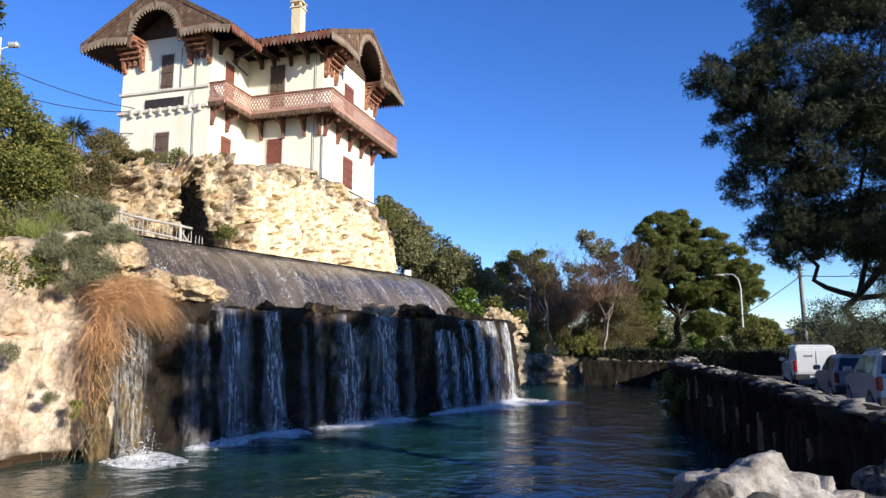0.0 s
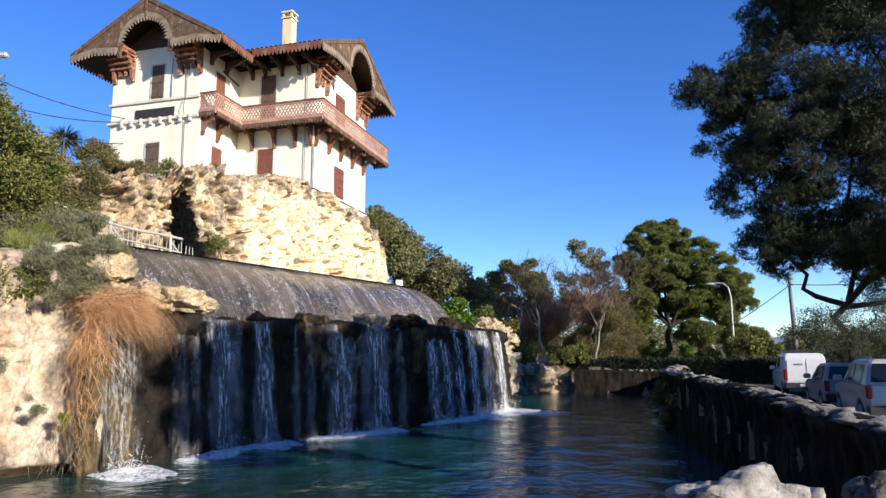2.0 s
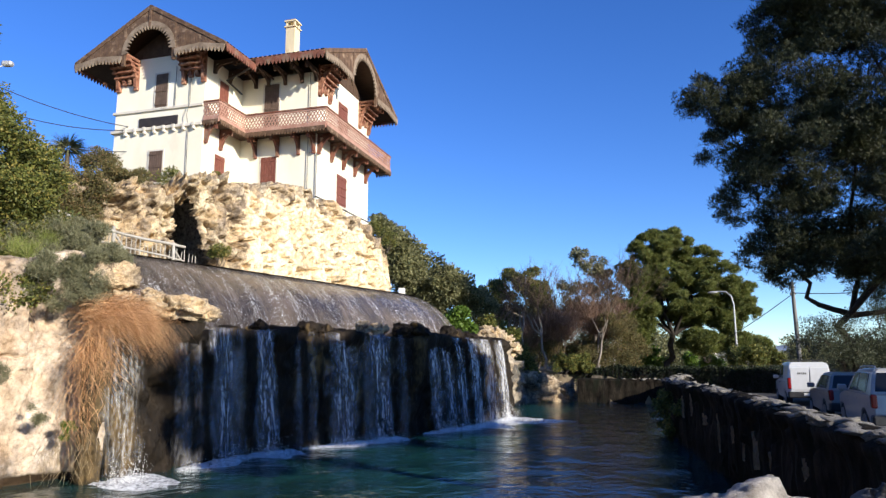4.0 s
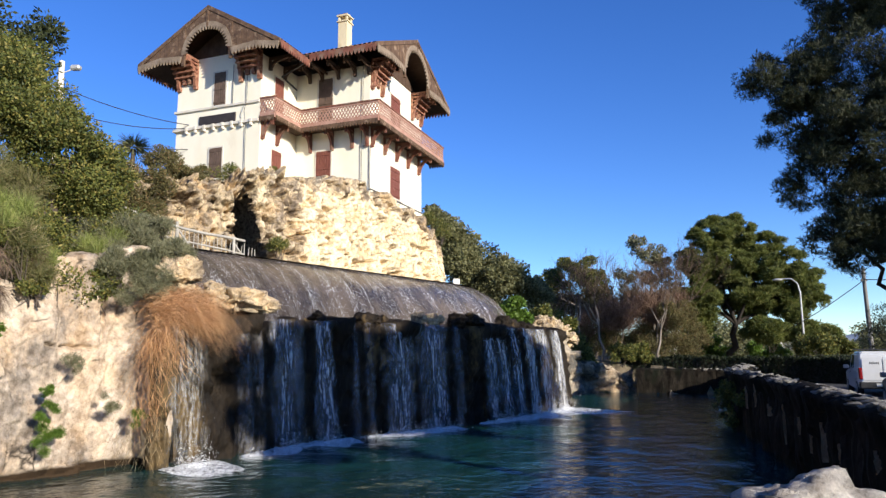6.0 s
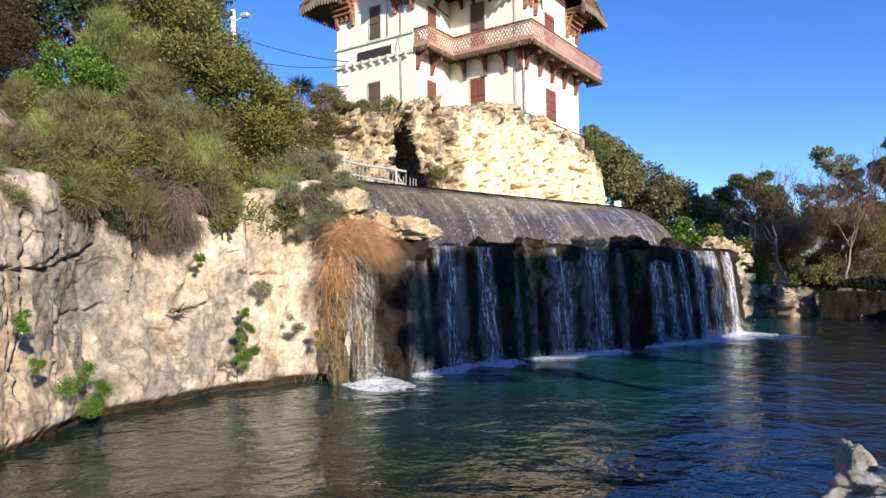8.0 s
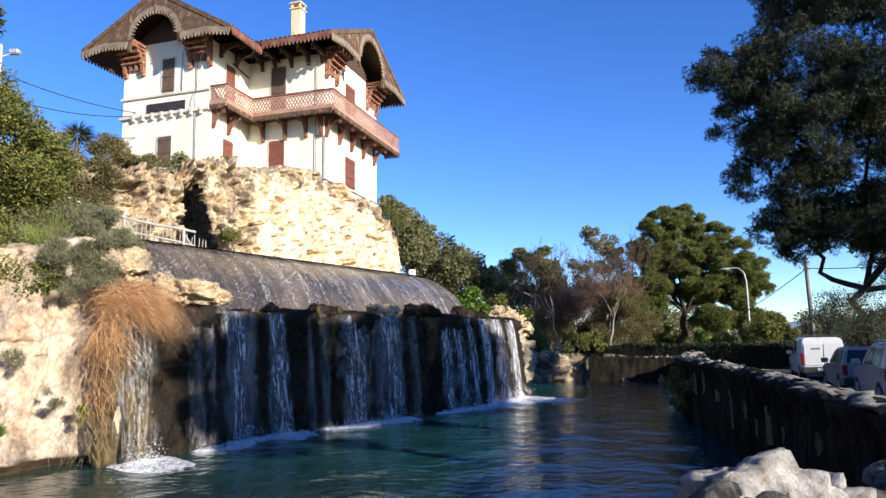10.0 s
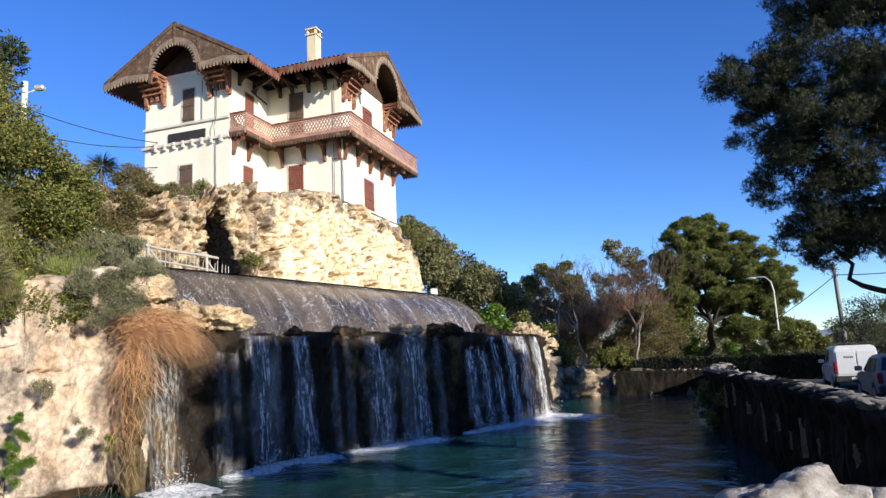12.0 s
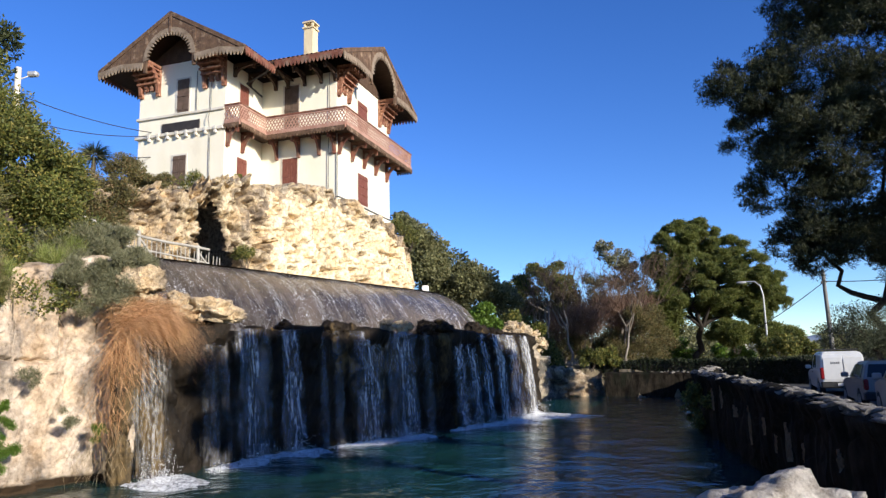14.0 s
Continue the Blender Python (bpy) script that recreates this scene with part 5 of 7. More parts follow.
def leaf_mesh(name, cl, n, size, aspect, material, lift=0.15, flat=0.8):
    p, d = cloud(cl, n, flat)
    w = d * 0.6 + unit(n) * 0.8 + np.array([0, 0, lift])
    w /= np.linalg.norm(w, axis=1)[:, None]
    ln = rng.uniform(0.6, 1.3, n) * size
    v, f = leaf_quads(p, w, ln, ln * aspect)
    return mesh_of(name, v, f, material)


def needle_mesh(name, cl, n, size, material, per=7, flat=0.55, width=0.05):
    """Tufts of needles, fanned out and upwards."""
    p, d = cloud(cl, n, flat, 0.3)
    up = d * 0.5 + np.array([0, 0, 0.55])
    p, up = np.repeat(p, per, 0), np.repeat(up, per, 0)
    w = up + unit(len(p)) * 0.75
    w /= np.linalg.norm(w, axis=1)[:, None]
    ln = rng.uniform(0.6, 1.2, len(p)) * size
    v, f = leaf_quads(p, w, ln, width)
    return mesh_of(name, v, f, material)


def ground_z(x, y):
    return float(land_height(np.array([x]), np.array([y]))[0])


def wavy(p0, p1, bends=4, amount=0.12):
    p0, p1 = Vector(p0), Vector(p1)
    ln = (p1 - p0).length
    pts = []
    for k in range(bends + 2):
        q = k / (bends + 1)
        j = Vector(rng.normal(size=3)) * amount * ln * (0 if k in (0, bends + 1) else 0.5)
        pts.append(p0.lerp(p1, q) + j)
    return pts


def tree(name, label, category, base, fork, blobs, trunk_r, leaf, bark, per=14, limbs=10, flat=0.8, small=(0.28, 0.5), group="", trunk_pts=None, extra=(), mains=8):
    """A trunk with limbs that reach into the crown's clumps, and a crown made by leaf(clumps)."""
    ob = empty(name, pose(*base))
    tagged(ob, label, category, group)
    cl = clumps(blobs, per, small, flat)
    inv = ob.matrix_world.inverted()
    runs = []
    main = trunk_pts or wavy(base, fork, 4, 0.10)
    runs.append((main, list(np.linspace(trunk_r, trunk_r * 0.65, len(main)))))
    tr = tubes("trunk", runs, bark, ob)
    tr.matrix_parent_inverse = inv
    pick = rng.choice(len(cl), min(limbs, len(cl)), replace=False)
    big = sorted(blobs, key=lambda b: -b[3])
    for b in big[:mains]:
        w = wavy(fork, b[:3], 4, 0.12)
        o = tubes("limb", [(w, list(np.linspace(trunk_r * 0.5, trunk_r * 0.12, len(w))))], bark, ob, sides=7)
        o.matrix_parent_inverse = inv
    for w in extra:
        o = tubes("limb", [(w, list(np.linspace(trunk_r * 0.55, trunk_r * 0.3, len(w))))], bark, ob, sides=9)
        o.matrix_parent_inverse = inv
    runs = []
    for i in pick:
        c = cl[i]
        near = min(blobs, key=lambda b: (b[0] - c[0]) ** 2 + (b[1] - c[1]) ** 2 + (b[2] - c[2]) ** 2)
        w = wavy(near[:3], c[:3], 2, 0.15)
        runs.append((w, list(np.linspace(trunk_r * 0.16, trunk_r * 0.04, len(w)))))
    lb = tagged(tubes("twig_spray", runs, bark, ob, sides=6), kind="stuff")
    lb.matrix_parent_inverse = inv
    cr = new("crown", leaf(cl))
    cr.parent = ob
    cr.matrix_parent_inverse = inv
    return ob


def bush(name, label, blob, make, category="bush", group="", per=10, stems=7, bark=None):
    x, y, z, r = blob
    g = min(max(ground_z(x, y), z - 1.3 * r), z - 0.3 * r)
    ob = empty(name, pose(x, y, g))
    tagged(ob, label, category, group)
    inv = ob.matrix_world.inverted()
    cl = clumps([blob], per, (0.35, 0.6), 0.85)
    runs = []
    for i in range(stems):
        w = wavy((x + rng.uniform(-0.15, 0.15), y + rng.uniform(-0.15, 0.15), g - 0.15), cl[i % len(cl), :3], 2, 0.1)
        runs.append((w, list(np.linspace(0.014, 0.005, len(w)))))
    st = tagged(tubes("stem_spray", runs, bark or M_BARK, ob, sides=5), kind="stuff")
    st.matrix_parent_inverse = inv
    fo = new("foliage", make(cl))
    fo.parent = ob
    fo.matrix_parent_inverse = inv
    return ob


def broom_mesh(name, cl, n, material, length=0.55, lift=0.9, width=0.009, droop=0.15):
    """Fine upright stems in uneven sheaves."""
    p, d = cloud(cl, n, 0.8, 0.0)
    sheaf = unit(len(cl) * 3)
    k = rng.integers(0, len(sheaf), n)
    w = d * 0.30 + sheaf[k] * 0.45 + unit(n) * 0.55 + np.array([0, 0, lift])
    w /= np.linalg.norm(w, axis=1)[:, None]
    v, f = strips(p, w, rng.uniform(0.4, 1.25, n) * length, width, droop, 3)
    return mesh_of(name, v, f, material)


NEAR_PINE = [(11.5, 26.9, 13.1, 1.64), (12.4, 27.3, 11.2, 1.65), (13.2, 27.8, 9.0, 1.66), (12.8, 26.7, 6.6, 1.09), (14.7, 26.6, 14.1, 2.51), (13.9,
    25.8, 10.1, 2.46), (14.3, 26.4, 7.5, 1.98), (16.4, 26.0, 9.3, 2.81), (16.3, 24.7, 12.7, 3.05), (14.2, 26.8, 16.2, 1.49), (15.5, 24.8, 6.0, 1.20),
    (15.8, 25.5, 16.7, 2.69), (18.7, 24.4, 11.2, 3.63), (17.2, 24.1, 7.0, 2.44), (17.6, 24.7, 18.1, 4.16), (13.3, 26.1, 6.0, 0.91), (14.7, 26.1, 6.2,
    1.03), (16.1, 26.2, 7.0, 1.39), (14.0, 26.1, 7.0, 1.22), (16.5, 25.5, 5.8, 1.36)]
MID_PINE = [(16.0, 51.2, 10.7, 1.47), (18.0, 52.1, 11.0, 1.42), (15.4, 51.6, 8.9, 1.64), (17.6, 52.3, 9.0, 1.78), (19.8, 52.4, 9.6, 1.66), (20.7, 50.6, 8.4, 1.45),
    (18.5, 50.4, 7.3, 1.72), (17.1, 53.1, 6.9, 1.81), (14.8, 51.2, 6.3, 1.55), (22.2, 51.1, 7.2, 1.35), (23.8, 53.6, 6.3, 1.01), (20.9, 51.9, 6.2, 1.57), (19.2, 53.1, 5.6, 1.2),
    (15.1, 51.9, 4.5, 1.1), (21.3, 50.9, 5.0, 0.85)]
HOLM_OAK = [(-2.4, 41.0, 8.8, 1.0), (-1.6, 41.4, 9.0, 0.7), (-2.7, 40.9, 9.8, 1.01), (-3.4, 41.9, 10.6, 0.76), (-0.8, 43.0, 7.6, 1.48), (0.5, 41.5, 6.9, 1.29), (-0.5, 42.5, 6.0, 1.25), (-1.9, 40.9,
    7.6, 1.07), (2.0, 42.0, 6.3, 0.96), (3.0, 42.9, 6.0, 0.70)]
ROW_GREEN = [(6.2, 50.4, 8.7, 1.25), (5.1, 51.7, 7.8, 1.10), (7.7, 52.7, 7.8, 1.13), (4.0, 51.2, 7.3, 0.92)]
ROW_GREY = [(11.0, 51.5, 9.9, 1.04), (12.5, 52.5, 9.6, 0.97), (12.2, 53.9, 8.7, 1.27), (10.1, 52.4, 7.7, 0.96), (13.7, 52.9, 9.0, 0.89)]
ROW_BROWN = [(7.3, 51.2, 6.3, 1.26), (5.7, 52.7, 6.0, 1.21), (4.7, 54.1, 6.3, 0.88)]
ROW_TWIG = [(10.1, 48.7, 5.9, 1.62), (12.1, 49.5, 5.2, 1.49), (9.0, 51.4, 5.1, 1.27)]
UNDER = [(5.7, 48.5, 4.0, 1.35), (8.0, 49.4, 3.2, 1.22), (10.0, 50.2, 3.0, 1.33), (11.1, 48.1, 3.2, 1.44), (13.2, 48.8, 3.4, 1.40), (12.3, 47.2, 4.9,
    1.19), (7.1, 49.5, 5.0, 0.98), (4.4, 51.0, 4.4, 0.83)]
YELLOW_BUSH = [(16.6, 54.1, 2.8, 1.01), (16.4, 55.6, 2.3, 0.75), (20.3, 55.8, 2.2, 0.87), (20.9, 53.4, 2.4, 0.74)]
OLIVE = [(17.0, 30.7, 3.4, 1.1), (18.3, 31.0, 3.6, 1.3), (19.8, 31.1, 3.9, 1.5), (16.7, 31.4, 2.9, 0.8), (18.6, 31.8, 2.5, 1.2), (21.3, 31.0, 3.6, 1.5), (20.4, 31.6, 2.4, 1.2)]
BRIGHT_BUSH = [(1.1, 36.1, 4.7, 0.59), (0.7, 37.0, 4.4, 0.48), (1.7, 37.9, 4.2, 0.49), (1.1, 36.5, 4.0, 0.54)]
FAR_BUSH = [(18.7, 41.9, 2.5, 0.82), (20.5, 42.3, 2.6, 0.69), (18.8, 44.3, 2.8, 0.63)]
BAY = [(-10.8, 15.0, 8.2, 1.18), (-10.4, 15.9, 7.1, 1.11), (-10.0, 16.6, 5.8, 0.96), (-9.8, 14.8, 4.1, 0.73), (-12.2, 15.8, 9.6, 1.21), (-9.1, 15.5,
    4.1, 0.51), (-9.9, 16.8, 7.2, 0.65), (-10.4, 14.6, 5.0, 0.81)]
BROOM_A = [(-10.8, 11.2, 5.4, 1.10), (-10.9, 12.7, 5.9, 1.11), (-10.1, 13.6, 5.3, 0.98), (-10.8, 9.8, 4.9, 0.84), (-10.2, 11.5, 4.5, 0.76), (-10.1,
    8.2, 4.1, 0.59), (-10.3, 10.1, 4.4, 0.59), (-9.6, 13.8, 4.4, 0.55)]
BROOM_B = [(-12.4, 13.7, 8.4, 0.71), (-9.4, 16.0, 5.0, 0.46)]
IVY = [(-12.8, 12.7, 7.4, 0.76), (-13.5, 12.6, 7.1, 0.54), (-12.3, 14.4, 7.3, 0.79), (-12.5, 13.3, 6.8, 0.61)]
FILL_L = [(-11.1, 14.1, 6.9, 0.91), (-12.9, 14.6, 7.6, 0.90), (-10.7, 14.4, 6.0, 0.75), (-12.5, 12.2, 6.2, 0.80), (-14.0, 12.1, 6.6, 0.69), (-10.9,
    13.2, 5.4, 0.71), (-12.9, 14.2, 7.8, 0.89), (-13.4, 14.0, 8.1, 0.66), (-12.6, 14.7, 8.2, 0.74)]
BACK_ROW = [(5.2, 55.4, 5.7, 1.54), (7.6, 56.5, 6.2, 1.58), (10.1, 57.5, 6.3, 1.71), (11.9, 55.0, 5.5, 1.65), (14.1, 55.9, 6.7, 1.60), (15.0, 53.6,
    4.5, 1.36), (4.0, 56.9, 5.4, 1.30), (10.0, 57.5, 3.8, 1.71), (6.1, 56.0, 3.5, 1.37), (12.5, 56.3, 3.5, 1.59)]
OAK_L = [(-15.5, 16.2, 10.7, 1.46), (-14.3, 18.0, 11.5, 1.51), (-16.3, 14.7, 9.4, 0.94), (-14.9, 17.1, 12.4, 1.81), (-16.8, 16.1, 12.1, 1.64), (-13.4, 19.8, 12.5, 0.62), (-17.3, 13.5, 10.9, 1.72), (-16.3, 13.9, 10.1, 1.30), (-13.2, 18.2, 10.9, 1.17)]
BROWN_L = [(-15.2, 12.2, 8.6, 1.50), (-15.1, 13.1, 8.3, 0.93), (-16.3, 12.3, 7.9, 1.29), (-16.2, 11.3, 8.4, 1.51)]
DRY_L = [(-9.6, 12.0, 4.3, 0.48), (-9.8, 12.6, 3.7, 0.33), (-10.0, 12.2, 3.7, 0.28)]
GREY_L = [(-9.0, 16.5, 5.2, 0.80), (-8.5, 16.3, 4.2, 0.60), (-8.9, 15.6, 3.9, 0.44), (-8.6, 17.2, 5.0, 0.57), (-9.1, 16.2, 4.6, 0.67), (-8.1, 16.5,
    4.2, 0.39), (-9.5, 16.2, 5.1, 0.68)]
SHRUB_H = [(-11.1, 21.1, 8.0, 0.88), (-11.9, 21.4, 7.9, 0.82), (-11.3, 22.4, 7.7, 0.71), (-11.2, 20.6, 7.0, 0.70), (-12.5, 21.3, 8.2, 0.83), (-11.6,
    24.3, 9.3, 0.68), (-12.6, 25.0, 9.7, 0.66), (-10.9, 24.1, 8.9, 0.49)]

OAK_L = [(x - 0.7, y, z, r) for x, y, z, r in OAK_L]
GREY_L += [(-8.0, 15.75, 4.75, 0.42), (-7.6, 16.15, 4.85, 0.36), (-8.6, 15.45, 4.6, 0.40), (-7.85, 15.65, 3.9, 0.32), (-8.3, 16.4, 5.5, 0.5)]
PINE_FAR = 1.17                                            # the near pine stands a little beyond the van
NEAR_PINE = [(x * PINE_FAR, y * PINE_FAR, 2.5 + (z - 2.5) * PINE_FAR, r * PINE_FAR) for x, y, z, r in NEAR_PINE]
NEAR_PINE += [(14.7, 31.0, 14.3, 1.7), (15.8, 31.0, 12.6, 1.6)]

# hillside on the cliff top
KINDS = ("broom", "thorn", "dry", "broom", "pale", "thorn", "broom")
for k, b in enumerate(BROOM_A):
    b = (b[0] - 0.2, b[1], b[2] - 0.25, b[3])
    bush("thorn_bush", "dark small-leaved thorn bush among the broom", (b[0] - 0.1, b[1] + 0.1, b[2] - 0.1, b[3] * 0.9), lambda c: leaf_mesh("foliage", c, 9000, 0.05, 0.5, M_LEAF_DEEP), "bush", "thorn bushes among the broom", 18)
    for q in range(7):
        d = unit(1)[0] * np.array([0.8, 0.9, 0.7]) + np.array([0.45, -0.25, 0.1])
        d *= b[3] * 0.78 / np.linalg.norm(d)
        c = (b[0] + float(d[0]), b[1] + float(d[1]), b[2] + float(d[2]), b[3] * float(rng.uniform(0.34, 0.55)))
        sort = KINDS[(k * 3 + q) % 7]
        if d[2] < -0.35 * b[3] and sort == "pale":
            sort = "dry"
        if sort == "broom":
            bush("broom_bush", "tangled green broom bush with dry stems on the cliff top", c, lambda cl: broom_mesh("foliage", cl, 3200, M_BROOM, 0.33, 0.55, 0.011, 0.2), "bush", "broom bushes on the cliff", 9)
        elif sort == "pale":
            bush("broom_bush", "fresh green upright broom bush on the slope", c, lambda cl: broom_mesh("foliage", cl, 2600, M_BROOM_PALE, 0.34, 0.9, 0.010, 0.08), "bush", "green broom bushes", 8)
        elif sort == "dry":
            bush("dry_bush", "dead brown twiggy bush among the broom", c, lambda cl: broom_mesh("foliage", cl, 2200, M_DRY, 0.34, 0.25, 0.006, 0.3), "bush", "dry bushes on the cliff", 9)
        else:
            bush("leafy_bush", "small leafy evergreen bush among the broom", c, lambda cl: leaf_mesh("foliage", cl, 2600, 0.06, 0.5, M_LEAF), "bush", "leafy bushes among the broom", 9)
for b in BROOM_B:
    bush("broom_bush", "fresh green upright broom bush on the slope", b, lambda c: broom_mesh("foliage", c, 5000, M_BROOM_PALE, 0.36, 0.9), "bush", "green broom bushes")
for k, b in enumerate(FILL_L):
    bush("slope_bush", "mixed green bush with small leaves on the slope", b, (lambda c: leaf_mesh("foliage", c, 7000, 0.075, 0.5, M_LEAF)) if k % 2 else (lambda c: broom_mesh("foliage", c, 12000, M_BROOM, 0.4, 0.6)), "bush", "bushes on the slope")
for k, b in enumerate(BACK_ROW):
    bush("thicket_bush", "tall olive-brown thicket behind the bare trees", b, (lambda c: leaf_mesh("foliage", c, 8000, 0.14, 0.5, M_LEAF)) if k % 2 else (lambda c: leaf_mesh("foliage", c, 4000, 0.2, 0.45, M_LEAF_BROWN)), "bush", "thicket at the far end")
for b in DRY_L:
    bush("dry_bush", "dead brown twiggy bush hanging over the cliff", b, lambda c: broom_mesh("foliage", c, 2200, M_DRY, 0.45, -0.3, 0.01, 0.3), "bush", "dry bushes on the cliff")
for b in IVY:
    bush("ivy_bush", "bright green leafy climber on the slope", b, lambda c: leaf_mesh("foliage", c, 9000, 0.07, 0.6, M_LEAF_BRIGHT), "bush", "green climbers on the slope")
for b in GREY_L:
    bush("lavender_bush", "grey-green aromatic bush on the cliff edge", b, lambda c: broom_mesh("foliage", c, 9000, M_LEAF_GREY, 0.15, 0.6, 0.013), "bush", "grey bushes on the cliff edge")
for b in BROWN_L:
    bush("brown_bush", "reddish brown shrub on the upper slope", b, lambda c: leaf_mesh("foliage", c, 14000, 0.06, 0.4, M_RUSSET), "bush", "brown shrubs on the slope")
for b in SHRUB_H:
    bush("hill_shrub", "olive and rust coloured shrub beside the rockery", b, lambda c: leaf_mesh("foliage", c, 5200, 0.085, 0.4, M_SHRUB), "bush", "shrubs beside the rockery")
tree("bay_tree", "dense broad-leaved evergreen tree with yellowing leaves on the slope", "tree", (-10.9, 15.8, 4.2), (-10.6, 15.6, 5.6), BAY, 0.16,
     lambda c: leaf_mesh("crown", c, 120000, 0.085, 0.5, M_LEAF), M_BARK, 26, 20, 0.9, (0.3, 0.55))
# this oak's very dark leaf colour also holds the slope's shade
tree("holm_oak", "dark evergreen oak on the upper slope", "tree", (-15.3, 16.6, 6.5), (-15.2, 16.6, 9.3), OAK_L, 0.22,
     lambda c: leaf_mesh("crown", c, 45000, 0.15, 0.5, M_LEAF_DEEP), M_BARK, 20, 20, 0.9, (0.32, 0.6))

# trees behind the house and at the far end
tree("holm_oak", "dark rounded evergreen oak behind the rockery", "tree", (-0.8, 42.6, 3.5), (-0.7, 42.4, 5.5), HOLM_OAK, 0.25,
     lambda c: leaf_mesh("crown", c, 50000, 0.20, 0.5, M_LEAF_DARK), M_BARK, 20, 16, 0.95, (0.35, 0.6))
for b in BRIGHT_BUSH[:1]:
    tree("laurel_bush", "bright green leafy bush at the end of the weir", "bush", (1.1, 36.8, 2.6), (1.1, 36.8, 3.7), BRIGHT_BUSH, 0.05,
         lambda c: leaf_mesh("crown", c, 9000, 0.15, 0.6, M_LEAF_BRIGHT), M_BARK, 12, 10)
tree("alder_tree", "slender green-topped tree with pale trunks", "tree", (6.6, 51.2, 1.6), (6.4, 51.2, 5.6), ROW_GREEN, 0.14,
     lambda c: leaf_mesh("crown", c, 13000, 0.20, 0.5, M_LEAF), M_PALEBARK, 12, 24, 0.9, (0.25, 0.45))
tree("poplar_tree", "tall thin grey-leaved tree with sparse crown", "tree", (11.8, 52.6, 1.6), (11.8, 52.6, 6.0), ROW_GREY, 0.15,
     lambda c: leaf_mesh("crown", c, 7000, 0.20, 0.5, M_LEAF_GREY), M_PALEBARK, 10, 40, 1.0, (0.22, 0.4))
tree("oak_tree", "brown autumn-leaved tree with pale trunk", "tree", (6.0, 52.4, 1.6), (6.0, 52.4, 4.2), ROW_BROWN, 0.12,
     lambda c: leaf_mesh("crown", c, 8000, 0.18, 0.5, M_LEAF_BROWN), M_PALEBARK, 12, 24)


def bare_tree(base, height, lean, spread, r0):
    """A leafless tree: a pale trunk that forks again and again into fine twigs."""
    ob = empty("bare_tree", pose(*base))
    tagged(ob, "leafless tree with pale trunk and fine brown twigs", "tree", "bare trees at the far end")
    inv = ob.matrix_world.inverted()
    thick, twigs = [], []

    def grow(p, d, ln, r, level):
        q = p + d * ln
        w = wavy(p, q, 2, 0.10)
        (thick if level < 2 else twigs).append((w, list(np.linspace(r, r * 0.6, len(w)))))
        if level == 5:
            return
        for _ in range(3 if level > 0 else 4):
            dd = (d + Vector(rng.normal(size=3)) * spread + Vector((0, 0, 0.18))).normalized()
            grow(q, dd, ln * rng.uniform(0.55, 0.8), r * 0.55, level + 1)
    grow(Vector(base), Vector(lean).normalized(), height * 0.36, r0, 0)
    for nm, rr, mm in (("trunk", thick, M_PALEBARK), ("twig_spray", twigs, M_DRY)):
        o = tubes(nm, rr, mm, ob, sides=5 if nm == "trunk" else 3)
        if nm == "twig_spray":
            tagged(o, kind="stuff")
        o.matrix_parent_inverse = inv


for base, h, lean in (((8.6, 48.6, 1.5), 7.5, (0.15, 0, 1)), ((9.3, 49.5, 1.5), 7.0, (-0.1, 0, 1)), ((10.6, 48.2, 1.5), 8.0, (0.2, 0, 1)), ((7.0, 49.6, 1.5), 8.0, (0, 0, 1)),
                      ((5.3, 49.0, 1.6), 6.5, (-0.1, 0, 1)), ((12.2, 49.0, 1.5), 8.0, (0.05, 0, 1)), ((13.2, 50.4, 1.5), 8.5, (-0.15, 0, 1)), ((4.2, 46.0, 2.2), 5.0, (0, 0, 1)), ((5.5, 46.2, 1.9), 6.2, (0.05, 0, 1)), ((7.0, 46.0, 1.8), 6.5, (-0.05, 0, 1)), ((10.7, 46.6, 1.5), 6.6, (0.12, 0, 1))):
    bare_tree(base, h, lean, 0.38, 0.10)
for b in UNDER:
    bush("undergrowth_bush", "olive-brown undergrowth bush beneath the bare trees", b, lambda c: leaf_mesh("foliage", c, 13000, 0.09, 0.45, M_SHRUB), "bush", "undergrowth at the far end")
for b in ROW_TWIG + [(6.6, 47.6, 4.2, 1.2), (8.2, 47.4, 4.6, 1.2)]:
    bush("twig_thicket", "leafless red-brown twiggy thicket among the bare trees", b, lambda c: broom_mesh("foliage", c, 3500, M_REDTWIG, 0.9, 0.8, 0.016, 0.05), "bush", "twiggy thickets at the far end", 12)
for b in YELLOW_BUSH:
    bush("garden_bush", "yellow-green garden bush in sunlight", b, lambda c: leaf_mesh("foliage", c, 3000, 0.18, 0.5, M_LEAF_BRIGHT), "bush", "garden bushes")
for b in FAR_BUSH:
    bush("roadside_bush", "round green bush beyond the road", b, lambda c: leaf_mesh("foliage", c, 3000, 0.16, 0.5, M_LEAF), "bush", "roadside bushes")
tree("mid_pine", "broad Aleppo pine with rounded crown beyond the road", "tree", (17.4, 52.6, 0.7), (17.7, 52.3, 4.4), MID_PINE, 0.30,
     lambda c: needle_mesh("crown", c, 70000, 0.30, M_PINE, 6, 0.5, 0.04), M_DARKBARK, 46, 60, 0.9, (0.15, 0.32))
for b in ((19.2, 50.0, 3.8, 1.02), (21.3, 50.0, 3.6, 0.95), (18.3, 50.2, 3.9, 0.73), (22.9, 50.4, 3.4, 0.9)):
    bush("young_pine", "low bushy young pine under the tall pine", b, lambda c: needle_mesh("foliage", c, 5000, 0.30, M_PINE, 6, 0.6, 0.045), "tree", "young pines under the tall one", 14)
